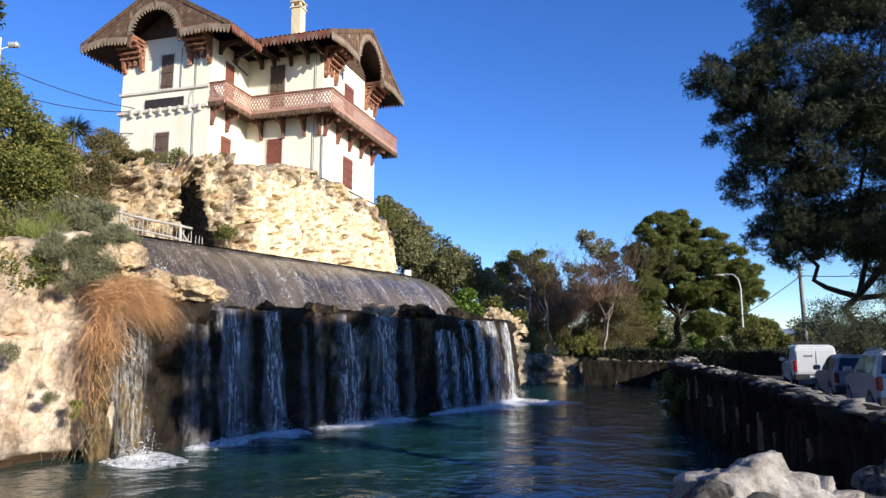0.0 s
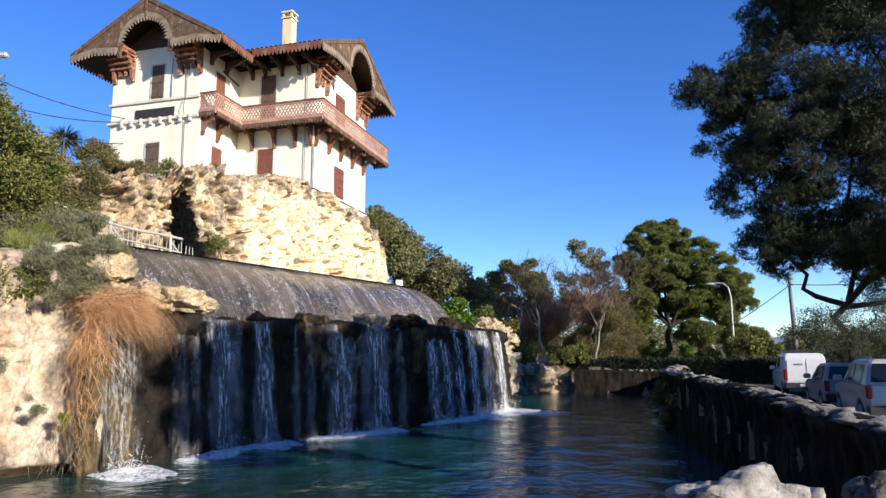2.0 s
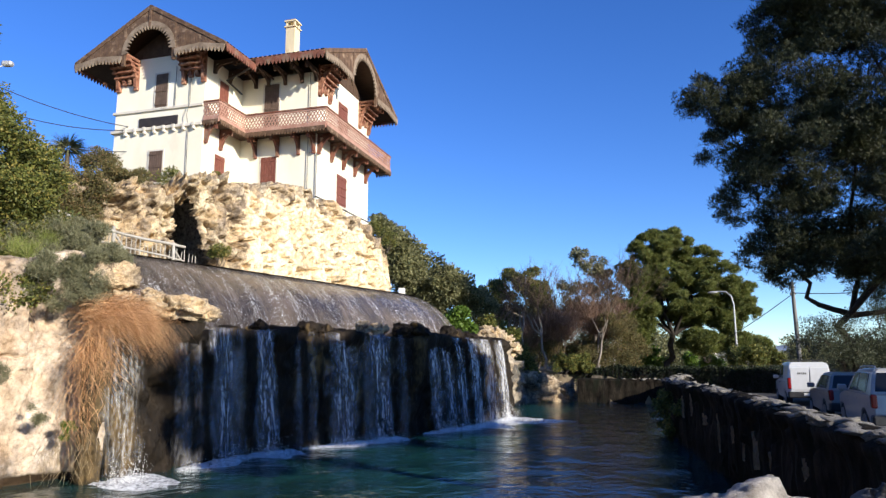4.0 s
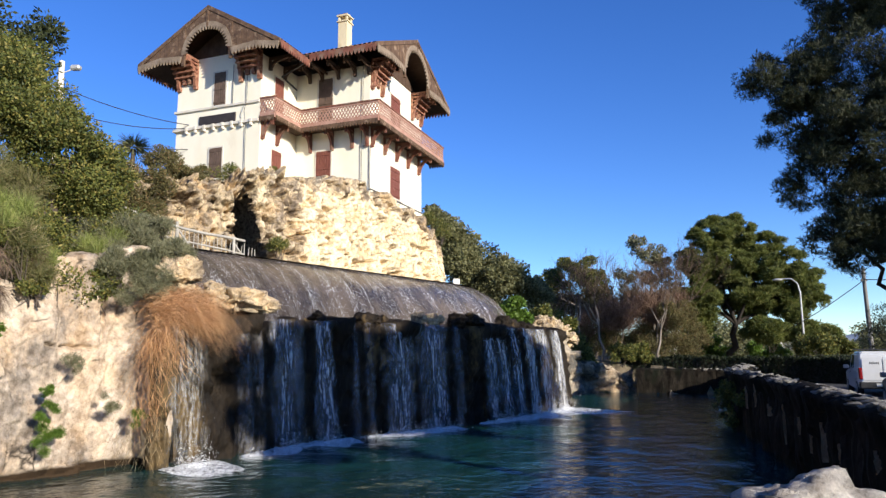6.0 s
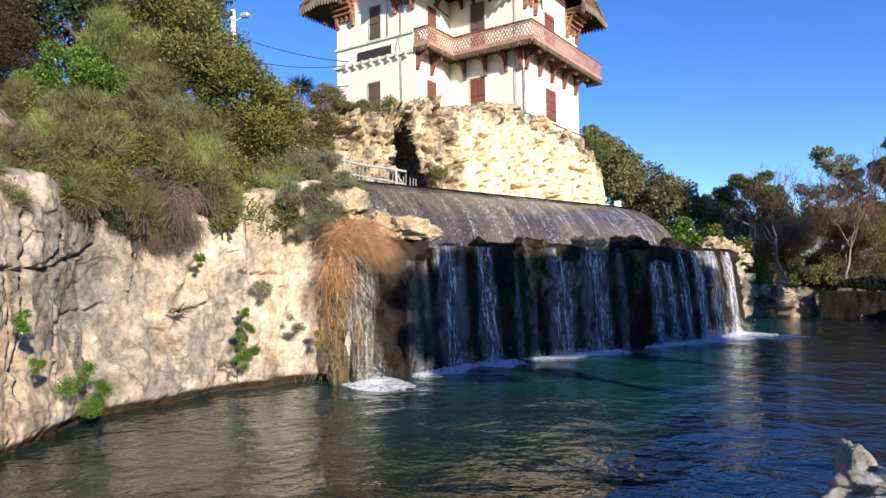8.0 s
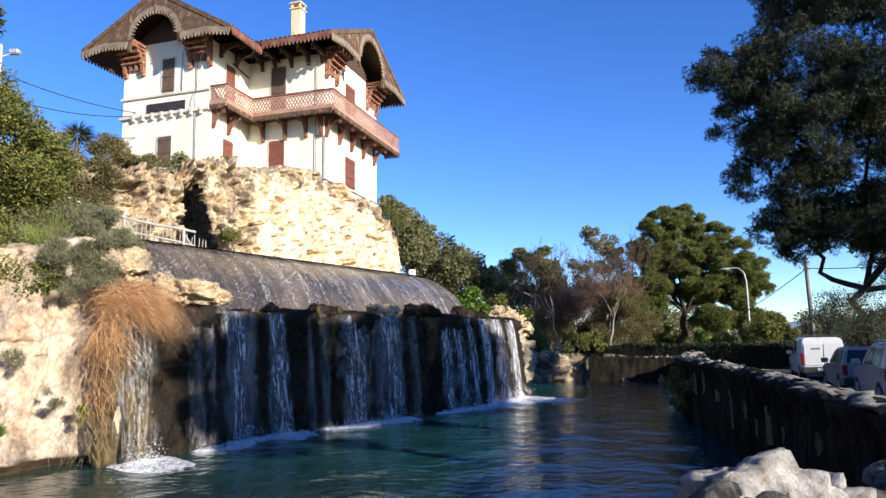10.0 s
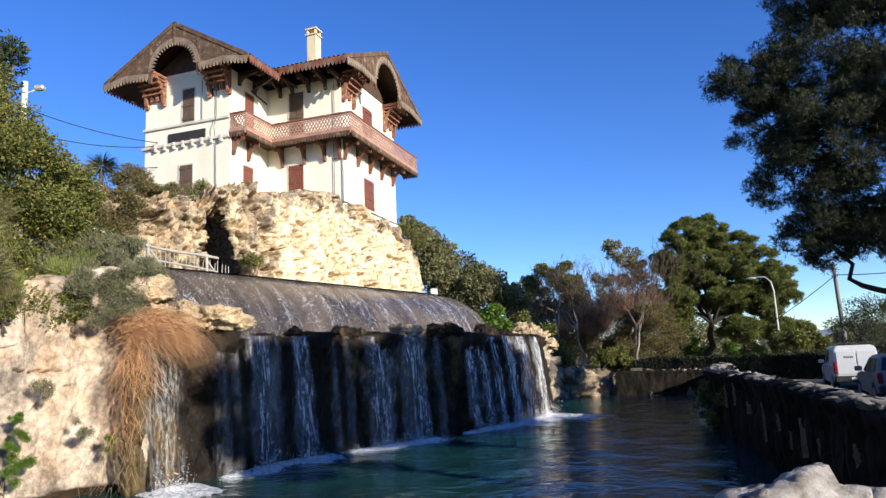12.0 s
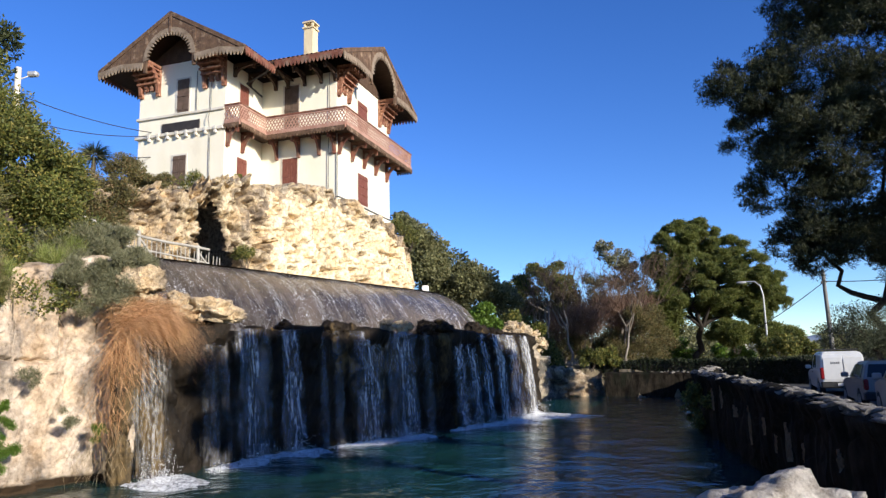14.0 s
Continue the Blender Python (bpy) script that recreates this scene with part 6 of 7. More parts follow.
tree("olive_tree", "dark olive tree behind the parked cars", "tree", (18.3, 31.6, 0.75), (18.2, 31.4, 2.4), OLIVE, 0.16,
     lambda c: leaf_mesh("crown", c, 42000, 0.10, 0.3, M_OLIVE), M_BARK, 18, 20)
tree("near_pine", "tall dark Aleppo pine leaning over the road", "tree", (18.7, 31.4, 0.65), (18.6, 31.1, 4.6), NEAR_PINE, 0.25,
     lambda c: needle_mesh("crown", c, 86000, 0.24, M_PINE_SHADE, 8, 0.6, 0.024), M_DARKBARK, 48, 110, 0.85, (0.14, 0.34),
     extra=[[(x * PINE_FAR, y * PINE_FAR, 2.5 + (z - 2.5) * PINE_FAR) for x, y, z in ((15.8, 26.7, 4.3), (15.4, 26.9, 4.45), (14.95, 27.1, 4.65), (14.6, 27.3, 4.95), (14.75, 27.2, 5.5), (14.3, 27.4, 6.1), (13.6, 27.3, 7.0))],
            [(x * PINE_FAR, y * PINE_FAR, 2.5 + (z - 2.5) * PINE_FAR) for x, y, z in ((15.9, 26.6, 4.2), (16.9, 26.0, 4.3), (18.2, 25.4, 5.2))]], mains=3)
# unseen pines added along the road, out of view, to cast the shade on the falls
SHADE = [(12.8, 3.5, 8.6, 0.45), (15.2, 7.2, 9.0, 0.0), (17.4, 10.4, 9.0, 0.0)]
for x, y, z, lift in SHADE:
    bl = [(x, y, z + 0.6 + lift, 2.2), (x + 1.2, y + 1.6, z - 0.2 + lift, 1.8), (x - 1.1, y - 1.5, z, 1.8), (x + 0.3, y - 0.4, z - 0.9 + 2 * lift, 1.5)]
    tree("shade_pine", "unseen Aleppo pine added by the road to cast shade", "tree", (x + 0.2, y, 0.75), (x, y, z - 2.5), bl, 0.26,
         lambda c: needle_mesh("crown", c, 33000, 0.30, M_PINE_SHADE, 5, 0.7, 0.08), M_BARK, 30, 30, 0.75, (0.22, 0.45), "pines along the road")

# one more unseen pine, lower, added for its shade
bl = [(20.6, 12.6, 5.4, 2.2), (19.6, 14.6, 5.2, 2.0), (21.6, 10.4, 5.6, 2.0), (22.4, 14.0, 6.0, 2.0)]
tree("shade_pine", "unseen Aleppo pine added by the road to cast shade", "tree", (21.0, 12.4, 0.75), (20.8, 12.5, 3.6), bl, 0.26,
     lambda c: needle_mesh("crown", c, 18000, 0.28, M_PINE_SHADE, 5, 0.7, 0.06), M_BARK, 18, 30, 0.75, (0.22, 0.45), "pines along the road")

# ---- parapet, embankment and boulders ----
def parapet_shape(s, z, p):
    far = 0.3 if s < 6.4 else 1.0                          # the end wall is smoother
    rib = 0.10 * facet((s, z * 0.25, 1.0), 3.2, 6.0) + 0.06 * fbm((s * 3.5, z * 0.6, 2.0), 3) + 0.05 * abs(fbm((s * 8.0, z * 0.8, 6.0), 2))
    return far * rib - 0.04 * max(0.0, 0.9 - z) + 0.10 * fbm((s * 0.8, z, 4.0), 2) + 0.08 * math.exp(-((z - 1.72) / 0.14) ** 2)


def wall_top(s):
    """The far wall is lower than the parapet beside the road."""
    return 1.42 if s < 6.0 else min(WALL_TOP, 1.42 + 0.05 * (s - 6.0))


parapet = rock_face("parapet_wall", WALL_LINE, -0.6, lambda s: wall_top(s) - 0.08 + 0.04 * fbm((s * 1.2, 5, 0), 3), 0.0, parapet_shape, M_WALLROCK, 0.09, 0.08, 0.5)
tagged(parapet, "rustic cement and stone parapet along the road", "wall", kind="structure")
pxy, pn_, ps = along(WALL_LINE, 0.3)
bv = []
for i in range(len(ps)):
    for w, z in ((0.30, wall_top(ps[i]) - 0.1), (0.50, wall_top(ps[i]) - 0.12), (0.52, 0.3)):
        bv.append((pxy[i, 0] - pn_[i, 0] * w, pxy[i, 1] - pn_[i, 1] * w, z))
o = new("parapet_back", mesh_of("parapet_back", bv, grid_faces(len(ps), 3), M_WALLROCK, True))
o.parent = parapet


def stone_mesh(name, seed, rough=0.22, level=3, stretch=(1, 1, 1), material=M_BOULDER, square=0.0):
    """A weathered stone about one metre in radius, with broken facets."""
    bm = bmesh.new()
    bmesh.ops.create_icosphere(bm, subdivisions=level, radius=1.0)
    for v in bm.verts:
        p = v.co.copy()
        d = 1 + rough * 0.9 * fbm((p.x * 0.9, p.y * 0.9, p.z * 0.9), 2, seed) + rough * 0.3 * fbm((p.x * 2.4, p.y * 2.4, p.z * 2.4), 4, seed + 5)
        d *= 1 - square + square / (abs(p.x) ** 5 + abs(p.y) ** 5 + abs(p.z) ** 5) ** 0.2
        d += rough * (0.7 * facet(p, 1.1, seed) + 0.25 * facet(p, 3.0, seed + 2))
        v.co = Vector((p.x * d * stretch[0], p.y * d * stretch[1], p.z * d * stretch[2]))
    me = bpy.data.meshes.new(name)
    for f in bm.faces:
        f.smooth = True
    bm.to_mesh(me)
    bm.free()
    me.materials.append(material)
    return me


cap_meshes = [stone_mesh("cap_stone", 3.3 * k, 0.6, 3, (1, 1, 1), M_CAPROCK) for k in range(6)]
s = 3.0
while s < ps[-1] - 0.2:
    i = int(s / ps[-1] * (len(ps) - 1))
    size = rng.uniform(0.10, 0.24)
    o = new("cap_stone", cap_meshes[rng.integers(6)])
    ang = math.atan2(pn_[i, 1], pn_[i, 0])
    w = 0.22 + rng.uniform(-0.06, 0.06)
    o.matrix_world = pose(float(pxy[i, 0] - pn_[i, 0] * w), float(pxy[i, 1] - pn_[i, 1] * w), wall_top(s) - 0.01, 0, 0, math.degrees(ang) + float(rng.uniform(-12, 12))) @ Matrix.Diagonal((0.20 + rng.uniform(0, 0.06), size * 1.05, 0.05 + rng.uniform(0, 0.05), 1))
    o.parent = parapet
    s += size * 1.7
# painted sun streaks, as if light came through gaps to the shaded basin side: place on the wall's line, upper and lower
# end, width
rib_meshes = []
for k in range(6):
    n, v = 10, []
    for q in range(n):
        t = q / (n - 1)
        w = max(0.08, 0.5 + 0.9 * fbm((t * 4, k * 2.0, 1), 3)) * (1 - 0.75 * t * t) * min(1.0, 0.3 + t * 4)
        x = 0.5 * fbm((t * 2, k * 3.0, 4), 2)
        for dx, dy in ((-w, 0.0), (-w * 0.4, 0.04), (w * 0.5, 0.035), (w, 0.0)):
            v.append((dy + 0.03 * fbm((t * 5, k, dx), 2), x + dx, -t))
    rib_meshes.append(mesh_of("sun_streak", v, grid_faces(n, 4), M_SUN_STREAK, False))
for x, y, top, foot, width, count in ((6.97, 19.3, 1.62, 0.95, 0.10, 2), (7.2, 20.4, 1.5, 0.8, 0.10, 2), (6.52, 17.1, 1.25, 0.9, 0.14, 3), (6.22, 15.6, 1.36, 0.42, 0.05, 2), (5.84, 13.9, 1.25, 0.9, 0.05, 2),
                                      (5.62, 13.0, 1.08, 0.6, 0.035, 1), (5.32, 11.7, 1.36, 0.72, 0.10, 3), (5.2, 11.3, 1.1, 0.8, 0.03, 2), (4.75, 9.65, 1.36, 0.82, 0.045, 2), (4.55, 8.86, 1.32, 1.0, 0.045, 2)):
    i = int(np.argmin(np.hypot(pxy[:, 0] - x, pxy[:, 1] - y)))
    t = Vector((-float(pn_[i, 1]), float(pn_[i, 0])))
    for q in range(count):
        off = (q - (count - 1) / 2) * width * 1.3 + float(rng.uniform(-0.02, 0.02))
        up = top - float(rng.uniform(0, 0.25)) * (top - foot) * (q != 0)
        out = parapet_shape(float(ps[i]), (top + foot) / 2, None) + 0.05
        o = new("sun_streak", rib_meshes[rng.integers(6)])
        o.matrix_world = pose(x + float(pn_[i, 0]) * out + t.x * off, y + float(pn_[i, 1]) * out + t.y * off, up, float(rng.uniform(-3, 3)), 0, math.degrees(math.atan2(pn_[i, 1], pn_[i, 0]))) @ Matrix.Diagonal((1, width * float(rng.uniform(0.08, 0.16)), (up - foot) * float(rng.uniform(0.7, 1.0)), 1))
        o.parent = parapet

# low rough wall of rock in front of the camera
NEAR_LINE = [(3.3, 3.9), (2.7, 3.7), (2.0, 3.5), (1.4, 3.28), (1.0, 3.02), (0.70, 2.76), (0.53, 2.48), (0.44, 2.1), (0.46, 1.6)]


def near_shape(s, z, p):
    return 0.06 * facet(p, 2.2, 6.0) + 0.03 * facet(p, 6.0, 9.0) + 0.06 * fbm((p[0] * 1.6, p[1] * 1.6, p[2] * 1.6), 4, 3.0) + 0.04 * fbm((p[0] * 7, p[1] * 7, p[2] * 7), 3, 8.0)


near_wall = rock_face("rock_wall", NEAR_LINE, -0.4, lambda s: float(np.interp(s, [0, 1.8, 2.4, 2.9, 3.3, 4.1], [1.70, 1.74, 1.86, 1.87, 1.83, 1.80])) + 0.05 * fbm((s * 2.3, 3, 0), 3), 0.03, near_shape, M_DARKROCK, 0.03, 0.04, 0.22)
tagged(near_wall, "low wall of rough dark rock at the basin edge", "wall", kind="structure")


def boulder(x, y, z, sx, sy, sz, seed, label, rz=0.0, material=M_BOULDER, group="", level=5, rough=0.22, square=0.0, tilt=0.0):
    o = new("boulder", stone_mesh("boulder", seed, rough, level, (sx, sy, sz), material, square))
    o.matrix_world = pose(x, y, z, tilt, 0, rz)
    return tagged(o, label, "rock", group)


boulder(1.39, 2.80, 1.67, 0.46, 0.40, 0.30, 21.0, "large grey-crusted pale boulder on the low rock wall", -8, M_BOULDER, "", 6, 0.38, 0.45, 20)
boulder(1.02, 2.50, 1.75, 0.27, 0.20, 0.19, 33.0, "rough grey pitted boulder on the low rock wall", 14, M_DARKROCK, "", 6, 0.3, 0.4)
boulder(0.60, 2.50, 1.74, 0.075, 0.10, 0.20, 41.0, "small pointed pale stone at the wall's end", 0, M_BOULDER, "", 5, 0.14, 0.3)
boulder(1.02, 2.10, 1.87, 0.56, 0.17, 0.12, 52.0, "flat pale stone slab on the low rock wall", 4, M_BOULDER, "", 6, 0.2, 0.6)
boulder(1.45, 2.40, 1.42, 1.15, 0.70, 0.30, 58.0, "broad grey rock base under the boulders", 12, M_BOULDER, "", 5, 0.15, 0.5)
boulder(2.35, 3.62, 1.66, 0.26, 0.24, 0.22, 63.0, "dark rough boulder beside the parapet", 10, M_DARKROCK, "", 5, 0.3, 0.3)

# bare earthy outcrop on the upper slope
M_EARTHROCK = limestone("earthy_outcrop", (0.44, 0.35, 0.25), (0.36, 0.26, 0.16), (0.17, 0.14, 0.11), (0.05, 0.04, 0.03), 0.46, 0.60)
for x, y, z, r, seed in ((-13.3, 10.4, 5.35, 0.85, 81.0), (-14.5, 11.2, 6.2, 0.95, 82.0), (-12.6, 9.3, 4.6, 0.8, 83.0), (-13.2, 11.2, 5.4, 0.6, 84.0), (-15.3, 11.6, 6.9, 0.8, 85.0)):
    boulder(x, y, z, r, r * 0.9, r * 0.8, seed, "bare tan rock and earth showing on the slope", seed * 30, M_EARTHROCK, "outcrops on the slope", 5, 0.35, 0.3)

# the cliff's corner beside the falls
for x, y, z, sx, sy, sz, seed in ((-7.6, 16.2, 4.45, 0.55, 0.50, 0.42, 91.0), (-7.2, 16.05, 3.7, 0.30, 0.30, 0.42, 92.0), (-8.1, 16.7, 4.75, 0.5, 0.5, 0.35, 93.0)):
    boulder(x, y, z, sx, sy, sz, seed, "pale limestone knob at the cliff's corner", seed * 30, M_CRAG, "knobs at the corner", 6, 0.5, 0.4)
for x, y, z, sx, sy, sz, seed in ((-7.42, 15.35, 0.5, 0.30, 0.26, 0.85, 94.0), (-7.4, 15.45, 1.9, 0.26, 0.26, 1.0, 95.0)):
    boulder(x, y, z, sx, sy, sz, seed, "mossy ochre rock wet by the falls", seed * 30, M_MOSSROCK, "mossy rocks by the falls", 5, 0.35, 0.3)

# stones on the lip of the falls and at its far end
for x, y, z, r, seed in ((-7.15, 16.35, 3.85, 0.34, 2.0), (-6.85, 16.75, 3.86, 0.42, 9.0), (-6.4, 17.1, 3.78, 0.46, 5.0), (-6.0, 17.6, 3.72, 0.42, 7.0), (-6.75, 16.6, 4.1, 0.22, 4.0)):
    boulder(x, y, z, r * 1.2, r, r * 0.62, seed, "pale stone on the lip of the falls", seed * 30, M_CRAG, "stones on the lip", 5, 0.5, 0.6)
for x, y, z, r, seed in ((-2.5, 23.7, 3.62, 0.26, 12.0), (-2.0, 24.2, 3.6, 0.3, 17.0), (2.2, 32.6, 3.75, 0.45, 14.0), (2.7, 33.5, 3.7, 0.5, 15.0), (3.3, 34.6, 3.5, 0.5, 16.0), (3.8, 36.0, 3.1, 0.6, 18.0)):
    boulder(x, y, z, r, r, r * 0.9, seed, "pale rough stone above the falls", seed * 30, M_CRAG, "stones above the falls", 5, 0.6)
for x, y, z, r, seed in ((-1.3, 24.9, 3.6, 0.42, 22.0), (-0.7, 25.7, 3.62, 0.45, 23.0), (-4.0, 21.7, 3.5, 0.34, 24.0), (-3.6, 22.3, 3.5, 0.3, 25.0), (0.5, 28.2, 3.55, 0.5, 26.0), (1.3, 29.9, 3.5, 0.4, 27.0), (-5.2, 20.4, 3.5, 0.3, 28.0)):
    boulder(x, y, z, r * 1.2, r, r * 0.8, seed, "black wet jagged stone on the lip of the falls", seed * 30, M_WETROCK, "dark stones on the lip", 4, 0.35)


# ivy hanging over the end of the parapet
ivy = empty("ivy", pose(8.0, 24.6, 0.2))
tagged(ivy, "dark green ivy and fern hanging on the parapet's end", "ivy")
cl = clumps([(-0.05, 0.0, 0.75, 0.35), (0.05, 0.3, 0.35, 0.40), (-0.2, -0.9, 0.25, 0.32), (-0.35, -1.6, 0.15, 0.28), (0.05, 0.6, 0.9, 0.35), (-0.5, -2.6, 0.85, 0.25), (-0.2, -1.0, 1.0, 0.25)], 9, (0.25, 0.5), 1.0)
o = new("leaves", leaf_mesh("leaves", cl, 3600, 0.12, 0.55, M_LEAF, -0.2))
o.parent = ivy
# ---- small plants on the rocks ----
def grass(name, label, base, spread, n, length, lean, droop, material, width=0.012, category="grass"):
    """A hanging tuft: blades spring from a patch, fan out over the edge and bend down."""
    ob = empty(name, pose(*base))
    tagged(ob, label, category)
    p = rng.normal(size=(n, 3)) * np.array(spread)
    d = unit(n) * np.array([0.75, 0.75, 0.5]) + np.array(lean)
    d /= np.linalg.norm(d, axis=1)[:, None]
    v, f = strips(p, d, rng.uniform(0.5, 1.15, n) * length, width, droop, 5)
    o = new("blades", mesh_of("blades", v, f, material))
    o.parent = ob
    return ob


grass("hanging_grass", "large tuft of rust-coloured dry grass hanging over the rock", (-7.25, 15.6, 3.55), (0.30, 0.28, 0.16), 5200, 1.05, (0.85, 0.15, 0.6), 1.0, M_RUSTGRASS, 0.008)
grass("hanging_grass", "tuft of rust-coloured dry grass below the lip", (-7.38, 15.2, 2.85), (0.20, 0.20, 0.34), 850, 0.6, (0.1, -0.1, -0.5), 0.5, M_RUSTGRASS, 0.009)
grass("hanging_grass", "faded rust and straw grass hanging near the water", (-7.5, 15.0, 1.6), (0.20, 0.20, 0.35), 220, 0.4, (0.0, -0.1, -0.8), 0.4, M_RUSTGRASS, 0.009)
grass("hanging_grass", "pale dry grass at the foot of the cliff", (-7.6, 14.9, 0.75), (0.25, 0.2, 0.25), 160, 0.4, (0.0, -0.1, -0.8), 0.4, M_PALEGRASS, 0.009)


def fern(x, y, z, r, n, material, label, size=0.034, category="fern"):
    ob = empty(category, pose(x, y, z))
    tagged(ob, label, category, "small plants on the cliff")
    p, d = cloud(clumps([(0.12, -0.06, 0, r)], 7, (0.3, 0.55), 1.0), n, 0.9, 0.2)
    w = d * 0.5 + unit(n) * 0.7 + np.array([0.4, -0.2, -0.1])
    w /= np.linalg.norm(w, axis=1)[:, None]
    v, f = leaf_quads(p, w, rng.uniform(0.6, 1.3, n) * size, size * 0.45)
    o = new("fronds", mesh_of("fronds", v, f, material))
    o.parent = ob


for x, y, z, r, n in ((-9.25, 9.35, 0.75, 0.36, 900), (-9.0, 13.65, 1.35, 0.2, 420), (-9.0, 13.7, 0.85, 0.27, 620), (-9.0, 13.6, 1.75, 0.15, 250), (-8.7, 7.7, 1.95, 0.16, 260), (-7.9, 15.2, 1.1, 0.2, 320), (-8.85, 8.1, 1.3, 0.12, 160), (-9.4, 12.6, 2.95, 0.14, 220)):
    fern(x, y, z, r, n * 7, M_LEAF_BRIGHT, "bright green fern growing from a crack in the cliff")
for x, y, z, r, n in ((-8.8, 14.1, 2.3, 0.24, 500), (-8.45, 14.85, 1.45, 0.22, 420), (-7.7, 15.3, 4.2, 0.45, 1100), (-8.2, 15.2, 3.95, 0.35, 700)):
    fern(x, y, z, r, n * 4, M_LEAF_GREY, "grey-green tuft growing on the cliff", 0.035, "tuft")
# agave rosette
agave = empty("agave", pose(-9.45, 12.1, 1.9))
tagged(agave, "small grey-green agave rosette in a cliff crack", "agave")
d = unit(22) * np.array([0.8, 0.8, 0.5]) + np.array([0.5, -0.3, 0.35])
d /= np.linalg.norm(d, axis=1)[:, None]
v, f = strips(np.zeros((22, 3)), d, rng.uniform(0.22, 0.36, 22), 0.06, 0.1, 4)
o = new("blades", mesh_of("blades", v, f, M_LEAF_GREY))
o.parent = agave
# plants on the rockery and the house terrace
for b in ((-9.9, 25.6, 9.3, 0.5), (-10.8, 25.4, 9.2, 0.5), (-12.0, 25.2, 9.2, 0.55), (-8.6, 26.4, 9.5, 0.3), (-5.35, 30.2, 9.3, 0.35), (-3.0, 35.2, 9.3, 0.45), (-2.6, 36.8, 9.0, 0.5), (-7.6, 24.1, 6.3, 0.3)):
    bush("terrace_bush", "olive-green bush on top of the rockery", b, lambda c: leaf_mesh("foliage", c, 1500, 0.08, 0.45, M_LEAF), "bush", "bushes on the rockery")

# growth along the far bank
for b in ((3.6, 37.6, 3.6, 0.7), (4.3, 40.6, 3.2, 0.8), (5.2, 43.4, 2.6, 0.8), (6.2, 44.2, 1.6, 0.6), (8.2, 45.2, 2.3, 0.7), (9.6, 45.6, 2.2, 0.7), (2.6, 39.5, 4.2, 0.9), (3.0, 43.0, 4.0, 1.1)):
    bush("bank_bush", "green scrub overhanging the far bank", b, lambda c: leaf_mesh("foliage", c, 3200, 0.15, 0.5, M_LEAF), "bush", "scrub on the far bank")

# ---- parked vehicles ----
def paint(name, col, rough=0.28):
    m, n, l, b = mat(name)
    a = tex_noise(n, l, 2.5, 4)
    cr = ramp(n, ((0.3, tuple(c * 0.88 for c in col)), (0.7, col)))
    l.new(a.outputs["Fac"], cr.inputs["Fac"])
    l.new(cr.outputs["Color"], b.inputs["Base Color"])
    b.inputs["Roughness"].default_value = rough
    b.inputs["Coat Weight"].default_value = 0.5
    b.inputs["Coat Roughness"].default_value = 0.08
    return m


M_WHITE_PAINT = paint("white_van_paint", (0.68, 0.68, 0.67))
M_SILVER_PAINT = paint("silver_car_paint", (0.25, 0.24, 0.23), 0.38)
M_PALE_PAINT = paint("pale_silver_car_paint", (0.40, 0.385, 0.365), 0.38)
M_CARGLASS = paint("tinted_car_glass", (0.008, 0.009, 0.010), 0.12)
M_CARGLASS.node_tree.nodes["Principled BSDF"].inputs["Coat Weight"].default_value = 0.0
M_TYRE = surface("tyre_rubber", (0.02, 0.02, 0.02), (0.035, 0.035, 0.035), 5, 0.85, 0.2, 60, 0.2)
M_RIM = surface("alloy_rim", (0.35, 0.35, 0.36), (0.5, 0.5, 0.5), 5, 0.35, 0.05, 60, 0.2, metal=0.8)
M_TAIL = paint("red_tail_lamp", (0.26, 0.012, 0.012), 0.2)
M_PLATE = paint("plate_white", (0.7, 0.7, 0.66), 0.4)
M_TRIMBLACK = surface("black_plastic_trim", (0.02, 0.02, 0.02), (0.04, 0.04, 0.04), 5, 0.6, 0.1, 60, 0.2)


def arch(cx, r, n=8):
    return [(cx + r * math.cos(math.pi * k / n), 0.32 + r * math.sin(math.pi * k / n)) for k in range(n + 1)]


